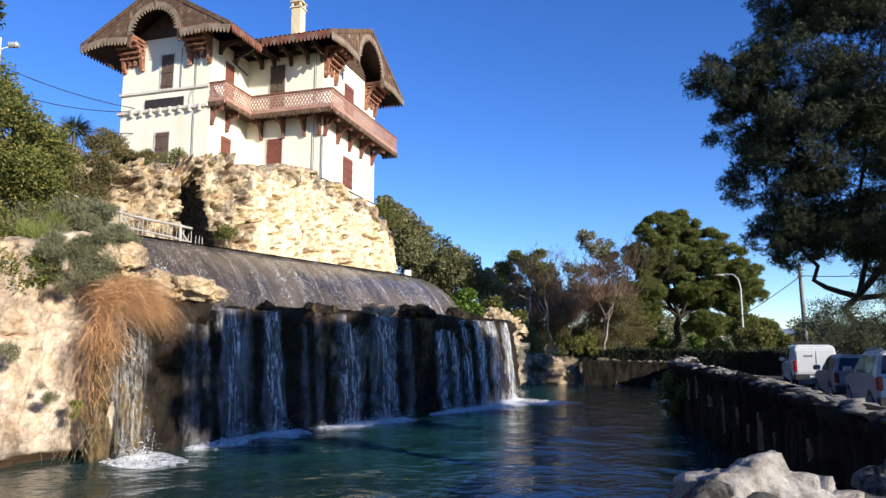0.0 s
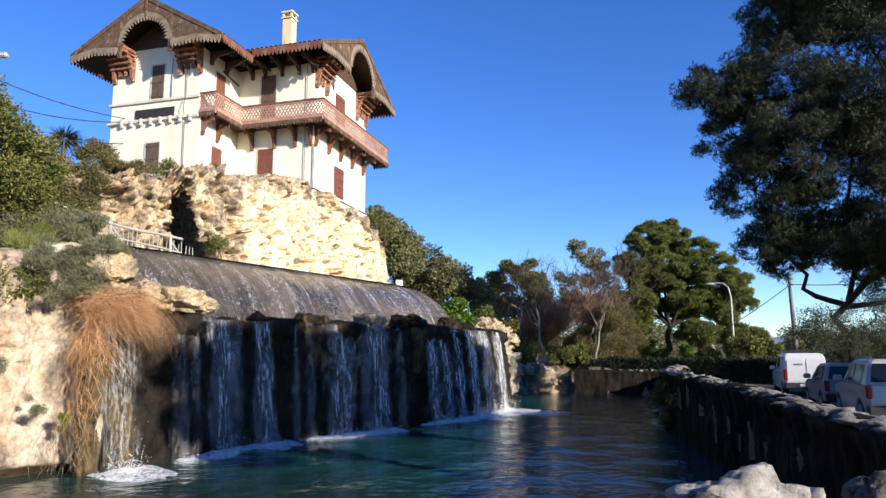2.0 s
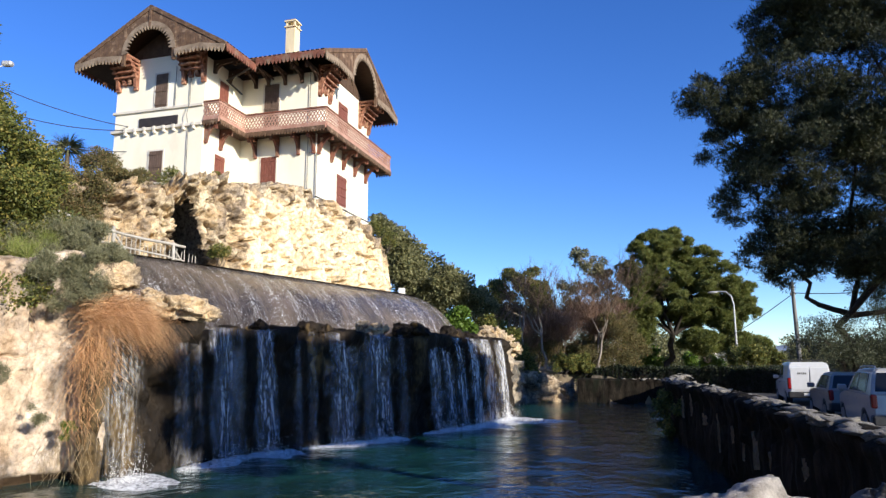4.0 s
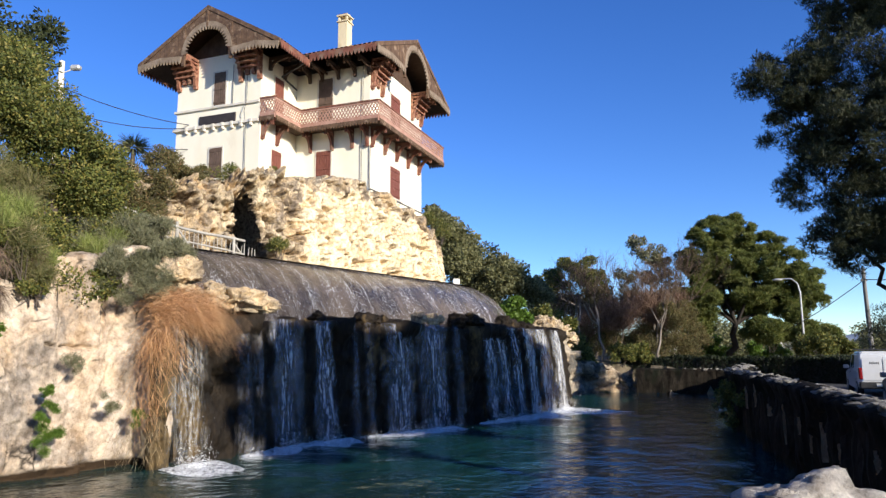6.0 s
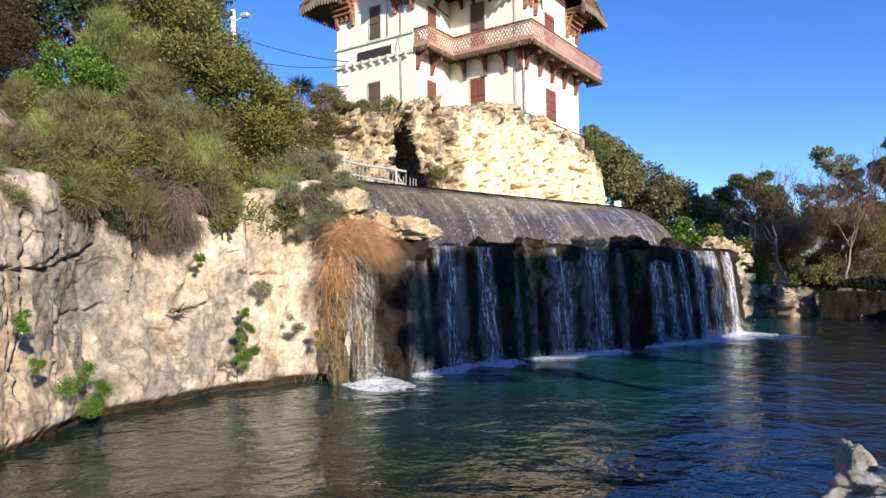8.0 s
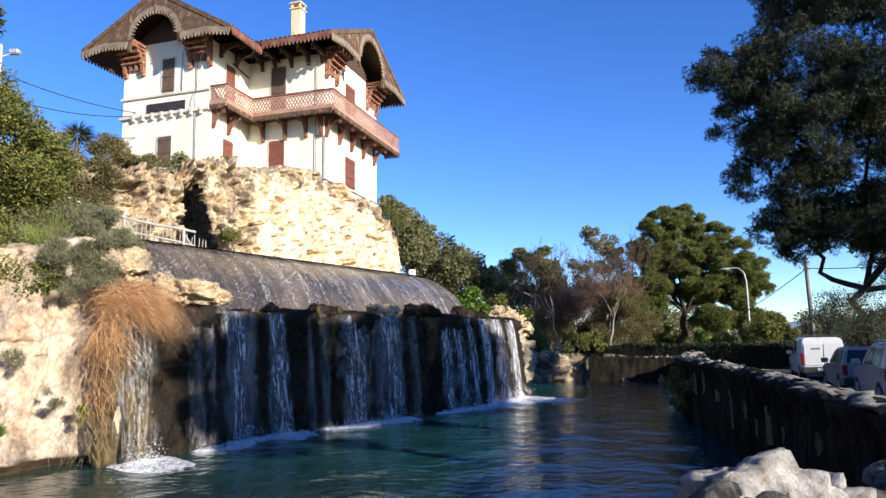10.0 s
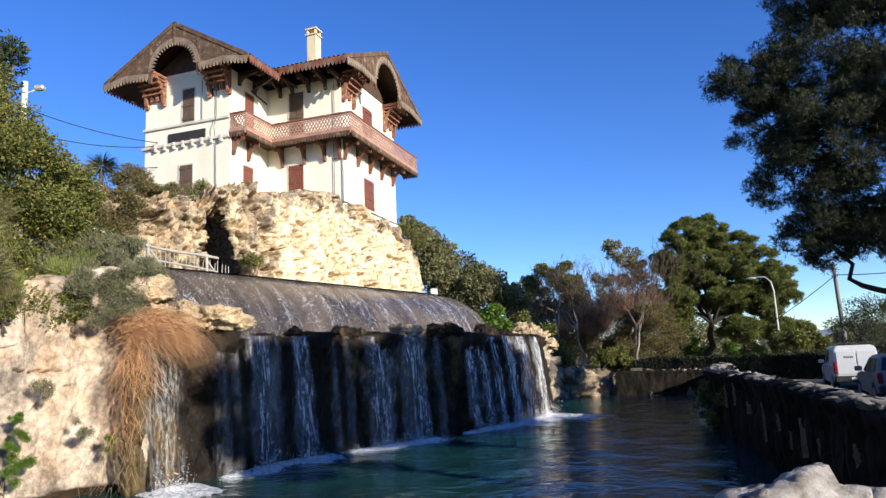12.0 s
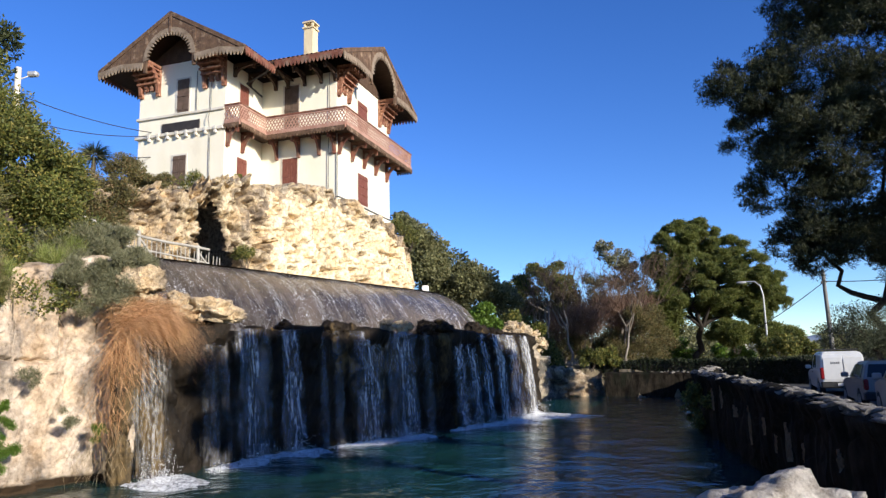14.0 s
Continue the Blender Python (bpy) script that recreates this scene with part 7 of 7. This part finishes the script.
def vehicle(name, label, category, m, body_paint, length, width, belt, roof, nose, tail_rake, wheel_r, wheelbase, van=False, rails=False):
    """x forward from the rear bumper, y to the left, z up from the road. Body, cabin, glass, lamps, bumpers, wheels, mirrors."""
    ob = empty(name, m)
    tagged(ob, label, category, "vehicles parked along the road")
    hw, rear_ax = width / 2, 0.78
    front_ax = rear_ax + wheelbase
    low = 0.24
    # lower body with wheel arches
    out = [(0.05, low + 0.12), (0.02, 0.60), (0.06, belt), (length - nose - 0.15, belt), (length - 0.25, belt - 0.16), (length - 0.03, 0.62), (length - 0.08, low + 0.06), (front_ax + wheel_r + 0.07, low)]
    out += [(front_ax + (wheel_r + 0.06) * math.cos(math.pi * k / 8), 0.30 + (wheel_r + 0.06) * math.sin(math.pi * k / 8)) for k in range(9)]
    out += [(rear_ax + wheel_r + 0.07, low)]
    out += [(rear_ax + (wheel_r + 0.06) * math.cos(math.pi * k / 8), 0.30 + (wheel_r + 0.06) * math.sin(math.pi * k / 8)) for k in range(9)]
    bm = bmesh.new()
    add_prism(bm, out, 1, -hw, hw)
    done(bm)
    for at, way in (((0.12 * length, 0, 0), (1, 0, 0)), ((0.88 * length, 0, 0), (1, 0, 0)), ((0, 0, 0.5), (0, 0, 1)), ((0, 0, belt - 0.16), (0, 0, 1))):
        bmesh.ops.bisect_plane(bm, geom=list(bm.verts) + list(bm.edges) + list(bm.faces), plane_co=at, plane_no=way)
    for v in bm.verts:                                     # rounded plan and a slight tuck under the belt
        q = v.co.x / length
        v.co.y *= 1 - 0.10 * max(0.0, abs(q - 0.5) - 0.38) / 0.12 - 0.05 * max(0.0, 0.5 - v.co.z)
    bmesh.ops.bevel(bm, geom=[e for e in bm.edges if abs(e.verts[0].co.y - e.verts[1].co.y) < 0.3 and e.calc_face_angle(0) > 0.6], offset=0.05, segments=3, affect="EDGES", clamp_overlap=True)
    part("body", bm, body_paint, ob)
    # cabin: belt ring to roof ring
    xr, xf = 0.06 + tail_rake, length - nose - 0.75
    ring0 = [(0.05, hw - 0.03), (length - nose - 0.05, hw - 0.03)]
    bm = bmesh.new()
    secs = []
    for q in (0.0, 0.55, 0.88, 1.0):
        z = belt - 0.01 + (roof - belt + 0.01) * q
        bulge = 1 - (1 - q) ** 1.6
        x0, x1 = 0.05 + tail_rake * bulge, (length - nose - 0.05) - (length - nose - 0.05 - xf) * q
        y = (hw - 0.03) - (0.08 if van else 0.18) * q - (0.10 if q == 1.0 else 0.0)
        if q == 1.0:
            x0, x1 = x0 + 0.12, x1 - 0.12
        secs.append([bm.verts.new(p) for p in ((x0, -y, z), (x1, -y * 0.94, z), (x1, y * 0.94, z), (x0, y, z))])
    for a, b in zip(secs, secs[1:]):
        for k in range(4):
            bm.faces.new((a[k], a[(k + 1) % 4], b[(k + 1) % 4], b[k]))
    bm.faces.new(secs[-1])
    bm.faces.new(secs[0][::-1])
    done(bm)
    bmesh.ops.bevel(bm, geom=list(bm.edges), offset=0.045, segments=2, affect="EDGES", clamp_overlap=True)
    part("cabin", bm, body_paint, ob)

    def side_point(x, q, s, proud=0.012):
        z = belt - 0.01 + (roof - belt + 0.01) * q
        y = (hw - 0.03) - (0.08 if van else 0.18) * q
        y *= 1 - 0.06 * min(1.0, max(0.0, x / (length - nose)))
        return (x, s * (y + proud), z)

    # side windows
    for s in (-1, 1):
        spans = [(length - nose - 1.55, length - nose - 0.55)] if van else [(length * 0.42, length - nose - 0.50), (length * 0.20, length * 0.405)]
        if not van:
            spans.append((length * 0.075 + tail_rake, length * 0.185))
        for (x0, x1) in spans:
            bm = bmesh.new()
            slant = 0.42 if x1 > length * 0.6 else 0.03
            pts = [side_point(x0, 0.10, s), side_point(x1, 0.10, s), side_point(x1 - slant, 0.82, s), side_point(x0 + 0.03, 0.82, s)]
            f = [bm.verts.new(p) for p in pts]
            k = [bm.verts.new((p[0], p[1] - s * 0.03, p[2])) for p in pts]
            bm.faces.new(f)
            bm.faces.new(k[::-1])
            for j in range(4):
                bm.faces.new((f[j], k[j], k[(j + 1) % 4], f[(j + 1) % 4]))
            part("side_window", done(bm), M_CARGLASS, ob)
    # rear window or van doors
    def rear_x(q):
        return 0.05 + tail_rake * (1 - (1 - q) ** 1.6) - 0.014
    if van:
        for s in (-1, 1):
            bm = bmesh.new()
            y0, y1 = s * 0.02, s * (hw - 0.14)
            add_box(bm, -0.004, 0.03, min(y0, y1), max(y0, y1), 0.62, roof - 0.22)
            part("rear_door", done(bm, 0.012), body_paint, ob)
        bm = bmesh.new()
        for k in range(5):
            add_box(bm, -0.010, -0.0045, 0.12 + k * 0.07, 0.16 + k * 0.07, roof - 0.50, roof - 0.42)
        part("letter_bars", done(bm), M_IRON, ob, "dark lettering bars on the door")
        for y in (-0.5, 0.5):
            for x in (0.9, 2.0):
                bm = bmesh.new()
                add_box(bm, x - 0.03, x + 0.03, y - 0.03, y + 0.03, roof - 0.03, roof + 0.09)
                part("rack_foot", done(bm), M_TRIMBLACK, ob)
        for x in (0.9, 2.0):
            box_part("roof_bar", (x - 0.025, x + 0.025, -hw + 0.12, hw - 0.12, roof + 0.06, roof + 0.10), M_TRIMBLACK, ob)
    else:
        bm = bmesh.new()
        y0, y1 = hw - 0.14, hw - 0.26
        pts = [(rear_x(0.14), -y0, belt + (roof - belt) * 0.14), (rear_x(0.14), y0, belt + (roof - belt) * 0.14), (rear_x(0.84), y1, belt + (roof - belt) * 0.84), (rear_x(0.84), -y1, belt + (roof - belt) * 0.84)]
        f = [bm.verts.new(p) for p in pts]
        k = [bm.verts.new((p[0] + 0.04, p[1], p[2])) for p in pts]
        bm.faces.new(f)
        bm.faces.new(k[::-1])
        for j in range(4):
            bm.faces.new((f[j], k[j], k[(j + 1) % 4], f[(j + 1) % 4]))
        part("rear_window", done(bm), M_CARGLASS, ob)
    # windscreen
    bm = bmesh.new()
    x0, x1 = length - nose - 0.06, xf
    y0, y1 = (hw - 0.03) * 0.94 - 0.08, (hw - 0.2) * 0.94 - 0.1
    a, b = 0.08, 0.86
    pts = [(x0 - (x0 - x1) * a + 0.03, -y0, belt + (roof - belt) * a), (x0 - (x0 - x1) * a + 0.03, y0, belt + (roof - belt) * a), (x0 - (x0 - x1) * b + 0.03, y1, belt + (roof - belt) * b), (x0 - (x0 - x1) * b + 0.03, -y1, belt + (roof - belt) * b)]
    f = [bm.verts.new(p) for p in pts]
    k = [bm.verts.new((p[0] - 0.05, p[1], p[2])) for p in pts]
    bm.faces.new(f)
    bm.faces.new(k[::-1])
    for j in range(4):
        bm.faces.new((f[j], k[j], k[(j + 1) % 4], f[(j + 1) % 4]))
    part("windscreen", done(bm), M_CARGLASS, ob)
    # lamps, bumper, plate, mirrors, handles
    for s in (-1, 1):
        yl = s * (hw - 0.15)
        box_part("tail_lamp", (-0.012, 0.16, min(yl, s * (hw - 0.02)), max(yl, s * (hw - 0.02)), belt - (0.30 if not van else 0.36), belt + (0.02 if not van else 0.10)), M_TAIL, ob, "red tail lamp", 0.03)
        mx = length - nose - 0.45
        box_part("mirror", (mx - 0.06, mx + 0.06, min(s * (hw - 0.02), s * (hw + 0.20)), max(s * (hw - 0.02), s * (hw + 0.20)), belt + 0.02, belt + 0.18), body_paint, ob, "", 0.03)
        for hx in ((length * 0.36, length * 0.60) if not van else (length * 0.52,)):
            box_part("door_handle", (hx - 0.09, hx + 0.09, min(s * (hw - 0.01), s * (hw + 0.025)), max(s * (hw - 0.01), s * (hw + 0.025)), belt - 0.13, belt - 0.10), M_TRIMBLACK if van else body_paint, ob, "", 0.008)
        if rails:
            tubes("roof_rail", [([(0.55, s * (hw - 0.30), roof - 0.02), (0.65, s * (hw - 0.30), roof + 0.05), (1.5, s * (hw - 0.31), roof + 0.06), (2.3, s * (hw - 0.32), roof + 0.03), (2.4, s * (hw - 0.32), roof - 0.03)], [0.02] * 5)], M_RIM, ob)
    box_part("rear_bumper", (-0.05, 0.25, -hw + 0.02, hw - 0.02, 0.30, 0.56), M_TRIMBLACK if not rails else M_TRIMBLACK, ob, "dark plastic bumper", 0.04)
    box_part("number_plate", (-0.062, -0.045, -0.26, 0.26, 0.60 if not van else 0.40, 0.71 if not van else 0.51), M_PLATE, ob, "blank pale plate")
    for ax in (rear_ax, front_ax):
        for s in (-1, 1):
            y0, y1 = s * (hw - 0.22), s * (hw - 0.01)
            bm = bmesh.new()
            bmesh.ops.create_cone(bm, cap_ends=True, segments=24, radius1=wheel_r, radius2=wheel_r, depth=abs(y1 - y0), matrix=Matrix.Translation((ax, (y0 + y1) / 2, wheel_r)) @ Matrix.Rotation(radians(90), 4, "X"))
            bmesh.ops.bevel(bm, geom=[e for e in bm.edges if e.calc_face_angle(0) > 1.2], offset=0.03, segments=2, affect="EDGES")
            wheel = part("wheel", bm, M_TYRE, ob, "black tyre with alloy rim")
            bm = bmesh.new()
            yy = s * (hw - 0.002)
            bmesh.ops.create_cone(bm, cap_ends=True, segments=20, radius1=wheel_r * 0.62, radius2=wheel_r * 0.62, depth=0.02, matrix=Matrix.Translation((ax, yy, wheel_r)) @ Matrix.Rotation(radians(90), 4, "X"))
            for k in range(5):
                add_box(bm, -0.03, 0.03, -0.018, 0.018, 0.04, wheel_r * 0.58, Matrix.Translation((ax, yy, wheel_r)) @ Matrix.Rotation(radians(72 * k), 4, "Y"))
            part("rim", done(bm), M_RIM, wheel)
    return ob


def parked(x, y, heading):
    """Pose of a vehicle whose rear bumper's middle stands at x, y; heading in degrees to the right of +y."""
    return pose(x, y, ROAD_Z + 0.02, 0, 0, 90 - heading)


vehicle("van", "small white panel van with a roof rack parked on the road", "van", parked(15.3, 28.9, 19.0), M_WHITE_PAINT, 4.1, 1.70, 1.02, 1.76, 0.95, 0.10, 0.30, 2.6, van=True)
vehicle("car", "silver hatchback parked behind the white van", "car", parked(12.75, 21.35, 19.0), M_SILVER_PAINT, 3.75, 1.64, 0.92, 1.46, 0.95, 0.30, 0.29, 2.4)
vehicle("car", "pale silver compact crossover with roof rails parked on the road", "car", parked(11.05, 16.35, 20.0), M_PALE_PAINT, 4.2, 1.80, 1.02, 1.64, 1.0, 0.35, 0.34, 2.62, rails=True)

# ---- fence, lamps, wires, hedges, far houses ----
FENCE_FOOT = [5.64, 5.82, 5.62, 5.41, 5.27]
fence = empty("rustic_fence", pose(-8.9, 18.5, 5.4))
tagged(fence, "pale rustic branch fence with thin pickets above the weir", "fence")
FENCE = [(-11.0, 15.6), (-10.1, 16.9), (-9.35, 18.3), (-8.55, 19.6), (-7.95, 20.6), (-7.4, 21.5)]
fxy2, fn2, fs2 = along(FENCE, 0.14)
inv = fence.matrix_world.inverted()


def fence_foot(y):
    """The path beside the weir climbs away from the grotto."""
    return float(np.interp(y, [15.6, 16.9, 18.3, 19.6, 21.5], FENCE_FOOT))


def fence_tube(name, pts, radii, label=""):
    o = tubes(name, [(pts, radii)], M_RUSTIC, fence, label, 6)
    o.matrix_parent_inverse = inv


for q, (h, r) in enumerate(((0.62, 0.045), (0.22, 0.03))):
    pts = [(float(x), float(y), fence_foot(y) + h + 0.05 * math.sin(i * 0.9 + q)) for i, (x, y) in enumerate(fxy2[::5])]
    fence_tube("rail", pts, [r] * len(pts))
for i in range(0, len(fs2), 14):
    x, y = map(float, fxy2[i])
    g = fence_foot(y)
    fence_tube("post", [(x, y, g - 0.15), (x + 0.02, y, g + 0.3), (x, y + 0.02, g + 0.72)], [0.06, 0.055, 0.05])
    fence_tube("brace", [(x, y, g + 0.55), (x + 0.25, y + 0.35, g + 0.05)], [0.035, 0.03])
for i in range(1, len(fs2) - 1):
    if i % 14:
        x, y = map(float, fxy2[i])
        g = fence_foot(y)
        fence_tube("picket", [(x, y, g - 0.04), (x + float(rng.uniform(-0.04, 0.04)), y, g + 0.54 + float(rng.uniform(-0.06, 0.06)))], [0.018, 0.013])

# white gauge block at the end of the crest
o = box_part("marker_block", (-1.78, -1.48, 32.0, 32.3, 5.0, 5.85), M_PLASTER_FAR, None, "", 0.02)
tagged(o, "white masonry marker block at the end of the weir", "block")


def hedge(points, height, width, n, material, label, leaf=0.09):
    """A clipped but uneven hedge along a line."""
    ob = empty("hedge", pose(*points[0], ROAD_Z))
    tagged(ob, label, "hedge")
    xy, nr, ss = along(points, 0.2)
    i = rng.integers(0, len(ss), n)
    u, h = rng.uniform(-0.5, 0.5, n), rng.uniform(0.0, 1.0, n)
    edge = rng.uniform(0, 1, n) < 0.75
    u = np.where(edge, np.sign(u) * rng.uniform(0.36, 0.52, n), u)
    h = np.where(~edge, rng.uniform(0.86, 1.04, n), h)
    lump = np.array([1 + 0.14 * fbm((s * 0.7, 1, 0), 3) for s in ss])[i]
    p = np.stack([xy[i, 0] + nr[i, 0] * u * width, xy[i, 1] + nr[i, 1] * u * width, ROAD_Z + h * height * lump], 1) + rng.normal(size=(n, 3)) * 0.04
    w = unit(n) * 0.8 + np.array([0, 0, 0.3]) + np.stack([nr[i, 0], nr[i, 1], 0 * u], 1) * np.sign(u)[:, None] * 0.6
    w /= np.linalg.norm(w, axis=1)[:, None]
    v, f = leaf_quads(p, w, rng.uniform(0.6, 1.3, n) * leaf, leaf * 0.5)
    inv2 = ob.matrix_world.inverted()
    o = new("foliage", mesh_of("foliage", v, f, material))
    o.parent, o.matrix_parent_inverse = ob, inv2
    cv = []
    for k in range(len(ss)):
        hh = height * (1 + 0.14 * fbm((ss[k] * 0.7, 1, 0), 3)) * 0.93
        for (a, z) in ((-0.42, 0), (-0.40, hh), (0.40, hh), (0.42, 0)):
            cv.append((xy[k, 0] + nr[k, 0] * a * width, xy[k, 1] + nr[k, 1] * a * width, ROAD_Z + z))
    o = new("twig_core", mesh_of("twig_core", cv, grid_faces(len(ss), 4), M_BARK))
    o.parent, o.matrix_parent_inverse = ob, inv2


hedge([(8.5, 46.4), (11.5, 45.0), (15.0, 43.6), (18.0, 41.6), (20.5, 38.6)], 1.4, 1.4, 34000, M_HEDGE_SHADE, "dense green clipped hedge beyond the road, darkened as if shaded", 0.12)
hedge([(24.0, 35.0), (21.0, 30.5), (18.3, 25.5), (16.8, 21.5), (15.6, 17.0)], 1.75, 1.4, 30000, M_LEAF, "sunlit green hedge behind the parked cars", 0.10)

# street lamp with a curved arm beyond the road
lamp = empty("street_lamp", pose(20.1, 46.9, 0.7))
tagged(lamp, "grey street lamp with a curved arm", "street lamp")
arm = [(0, 0, 0), (0, 0, 3.0), (0, 0, 5.5), (-0.12, 0.04, 6.1), (-0.42, 0.15, 6.42), (-0.85, 0.32, 6.45), (-1.05, 0.4, 6.42)]
M_LAMP = surface("pale_lamp_metal", (0.40, 0.40, 0.40), (0.52, 0.52, 0.51), 4, 0.5, 0.1, 40, 0.2, metal=0.3)
tubes("pole", [(arm, [0.085, 0.07, 0.055, 0.05, 0.045, 0.04, 0.04])], M_LAMP, lamp)
head = new("lamp_head", stone_mesh("lamp_head", 71.0, 0.02, 3, (0.32, 0.13, 0.09), M_LAMP))
head.parent, head.matrix_world = lamp, pose(20.1 - 1.2, 46.9 + 0.46, 0.7 + 6.4, 0, 0, 160)
# utility pole
M_POLE = surface("weathered_grey_pole", (0.16, 0.155, 0.15), (0.26, 0.25, 0.24), 4, 0.8, 0.2, 30, 0.3, None, (1, 1, 0.2))
tpole = empty("utility_pole", pose(19.28, 37.3, 0.7))
tagged(tpole, "leaning grey utility pole with cable", "utility pole")
tubes("shaft", [([(0.05, 0, 0), (0, 0, 3), (-0.05, 0.02, 6.0)], [0.13, 0.115, 0.095])], M_POLE, tpole)
box_part("cross_bolt", (-0.2, 0.1, -0.05, 0.05, 5.3, 5.4), M_IRON, tpole)


M_CABLE = surface("black_cable_rubber", (0.012, 0.012, 0.013), (0.022, 0.022, 0.023), 6, 0.7, 0, 40, 0.2)


def cable(a, b, sag, label, r=0.012):
    a, b = Vector(a), Vector(b)
    pts = [a.lerp(b, k / 16) - Vector((0, 0, sag * 4 * (k / 16) * (1 - k / 16))) for k in range(17)]
    o = tubes("cable", [(pts, [r * 1.25] * 17)], M_CABLE, None, "", 5)
    tagged(o, label, "cable", "overhead cables")


cable((19.15, 37.3, 6.0), (20.0, 60.0, 2.4), 0.5, "black overhead cable hanging from the utility pole", 0.018)
cable((19.15, 37.3, 6.1), (26.0, 30.0, 6.8), 0.5, "black overhead cable hanging from the utility pole", 0.018)
# hill lamp on a short concrete post, and the cables from it to the house
hlamp = empty("hill_lamp", pose(-18.42, 27.4, 9.8))
tagged(hlamp, "concrete post with a small street lamp on the hill", "street lamp")
tubes("post", [([(0, 0, -0.5), (0, 0, 3), (0, 0, 5.25)], [0.16, 0.14, 0.12])], M_TRIM, hlamp)
tubes("arm", [([(0, 0, 4.7), (0.35, 0.2, 4.95)], [0.03, 0.03])], M_LAMP, hlamp)
box_part("lamp_head", (0.28, 0.72, 0.08, 0.36, 4.92, 5.14), M_LAMP, hlamp, "pale lamp head", 0.06)
for z0, z1, sag in ((13.9, 13.3, 0.25), (12.9, 13.25, 0.35), (11.9, 12.2, 0.3)):
    cable((-18.42, 27.4, z0), (-13.9, 31.4, z1), sag, "black overhead cable running to the house", 0.016)

# small palm behind the slope
palm = empty("palm", pose(-19.2, 35.1, 10.0))
tagged(palm, "small dark fan palm on the hill beyond the slope", "palm")
tubes("trunk", [([(0, 0, -0.3), (0, 0.05, 1.5), (0, 0, 3.4)], [0.14, 0.12, 0.11])], M_BARK, palm)
n = 420
d = unit(n) * np.array([1, 1, 0.6]) + np.array([0, 0, 0.2])
d /= np.linalg.norm(d, axis=1)[:, None]
v, f = strips(np.tile([0, 0, 3.5], (n, 1)) + d * 0.25, d, rng.uniform(0.6, 1.0, n), 0.05, 0.25, 4)
o = new("fronds", mesh_of("fronds", v, f, M_LEAF_DARK))
o.parent = palm


def far_house(x, y, w, d, h, rz, label):
    ob = empty("far_house", pose(x, y, 0.7, 0, 0, rz))
    tagged(ob, label, "house", "white houses beyond the trees")
    box_part("wall", (-w / 2, w / 2, -d / 2, d / 2, 0, h), M_PLASTER_FAR, ob)
    bm = bmesh.new()
    add_prism(bm, [(-d / 2 - 0.4, h), (d / 2 + 0.4, h), (0, h + 1.1)], 0, -w / 2 - 0.4, w / 2 + 0.4)
    part("roof", done(bm), M_TILE, ob)
    for k in range(3):
        xx = -w / 2 + w * (k + 0.5) / 3
        bm = bmesh.new()
        add_box(bm, xx - 0.45, xx + 0.45, -d / 2 - 0.04, -d / 2 + 0.05, 1.0, 2.3)
        part("window", done(bm, 0.02), M_DARK, ob)


far_house(25.2, 92.0, 7.0, 6.0, 2.6, 10, "low white house with tiled roof beyond the trees")
far_house(31.5, 91.0, 8.0, 6.0, 3.2, -8, "white house with dark windows beyond the pine")
# woods that close the view behind the far end
for k in range(20):
    x, y = -18 + k * 5.6 + float(rng.uniform(-1.5, 1.5)), 66 + float(rng.uniform(-3, 4)) + (22 if k > 7 else 0)
    h = float(rng.uniform(4.2, 6.5))
    tree("wood_tree", "dark green tree in the woods beyond the basin", "tree", (x, y, 0.6), (x, y, h * 0.4), [(x, y, h * 0.6, h * 0.42), (x + 2.0, y, h * 0.45, h * 0.34), (x - 1.8, y + 0.6, h * 0.5, h * 0.34)], 0.16,
         lambda c: leaf_mesh("crown", c, 5000, 0.32, 0.5, M_LEAF_DARK), M_BARK, 10, 8, 0.8, (0.35, 0.6), "woods beyond the basin")

# ---- spray where the streams strike the basin ----
def spray(s, length, count, height, size=0.022):
    """Small flying drops, thick at the water and thinning upwards."""
    p, n = at_fall(s)
    d = np.array([-n[1], n[0]])
    a = rng.normal(0, 0.28, count) * length
    out = 0.45 + np.abs(rng.normal(0, 0.28, count))
    z = 0.02 + height * rng.exponential(0.4, count) * rng.uniform(0, 1, count)
    c = np.stack([p[0] + d[0] * a + n[0] * out, p[1] + d[1] * a + n[1] * out, z], 1)
    v, f = leaf_quads(c, unit(count), rng.uniform(0.5, 1.5, count) * size, size * 0.7)
    ob = new("spray", mesh_of("spray", v, f, M_SPRAY))
    ob.parent = waterfall
    ob.matrix_parent_inverse = waterfall.matrix_world.inverted()


for s, length, count, height in ((-0.15, 0.8, 1100, 0.5), (1.4, 0.6, 200, 0.25), (3.0, 1.5, 700, 0.3), (4.6, 1.0, 700, 0.4), (6.2, 0.8, 200, 0.2), (7.6, 1.5, 700, 0.3), (9.1, 1.3, 700, 0.3),
                                 (12.5, 1.5, 600, 0.35), (13.7, 0.8, 300, 0.3), (15.0, 1.2, 500, 0.4), (16.2, 1.4, 700, 0.5), (17.7, 1.6, 900, 0.6)):
    spray(s, length, count, height, 0.022 + 0.0008 * s)
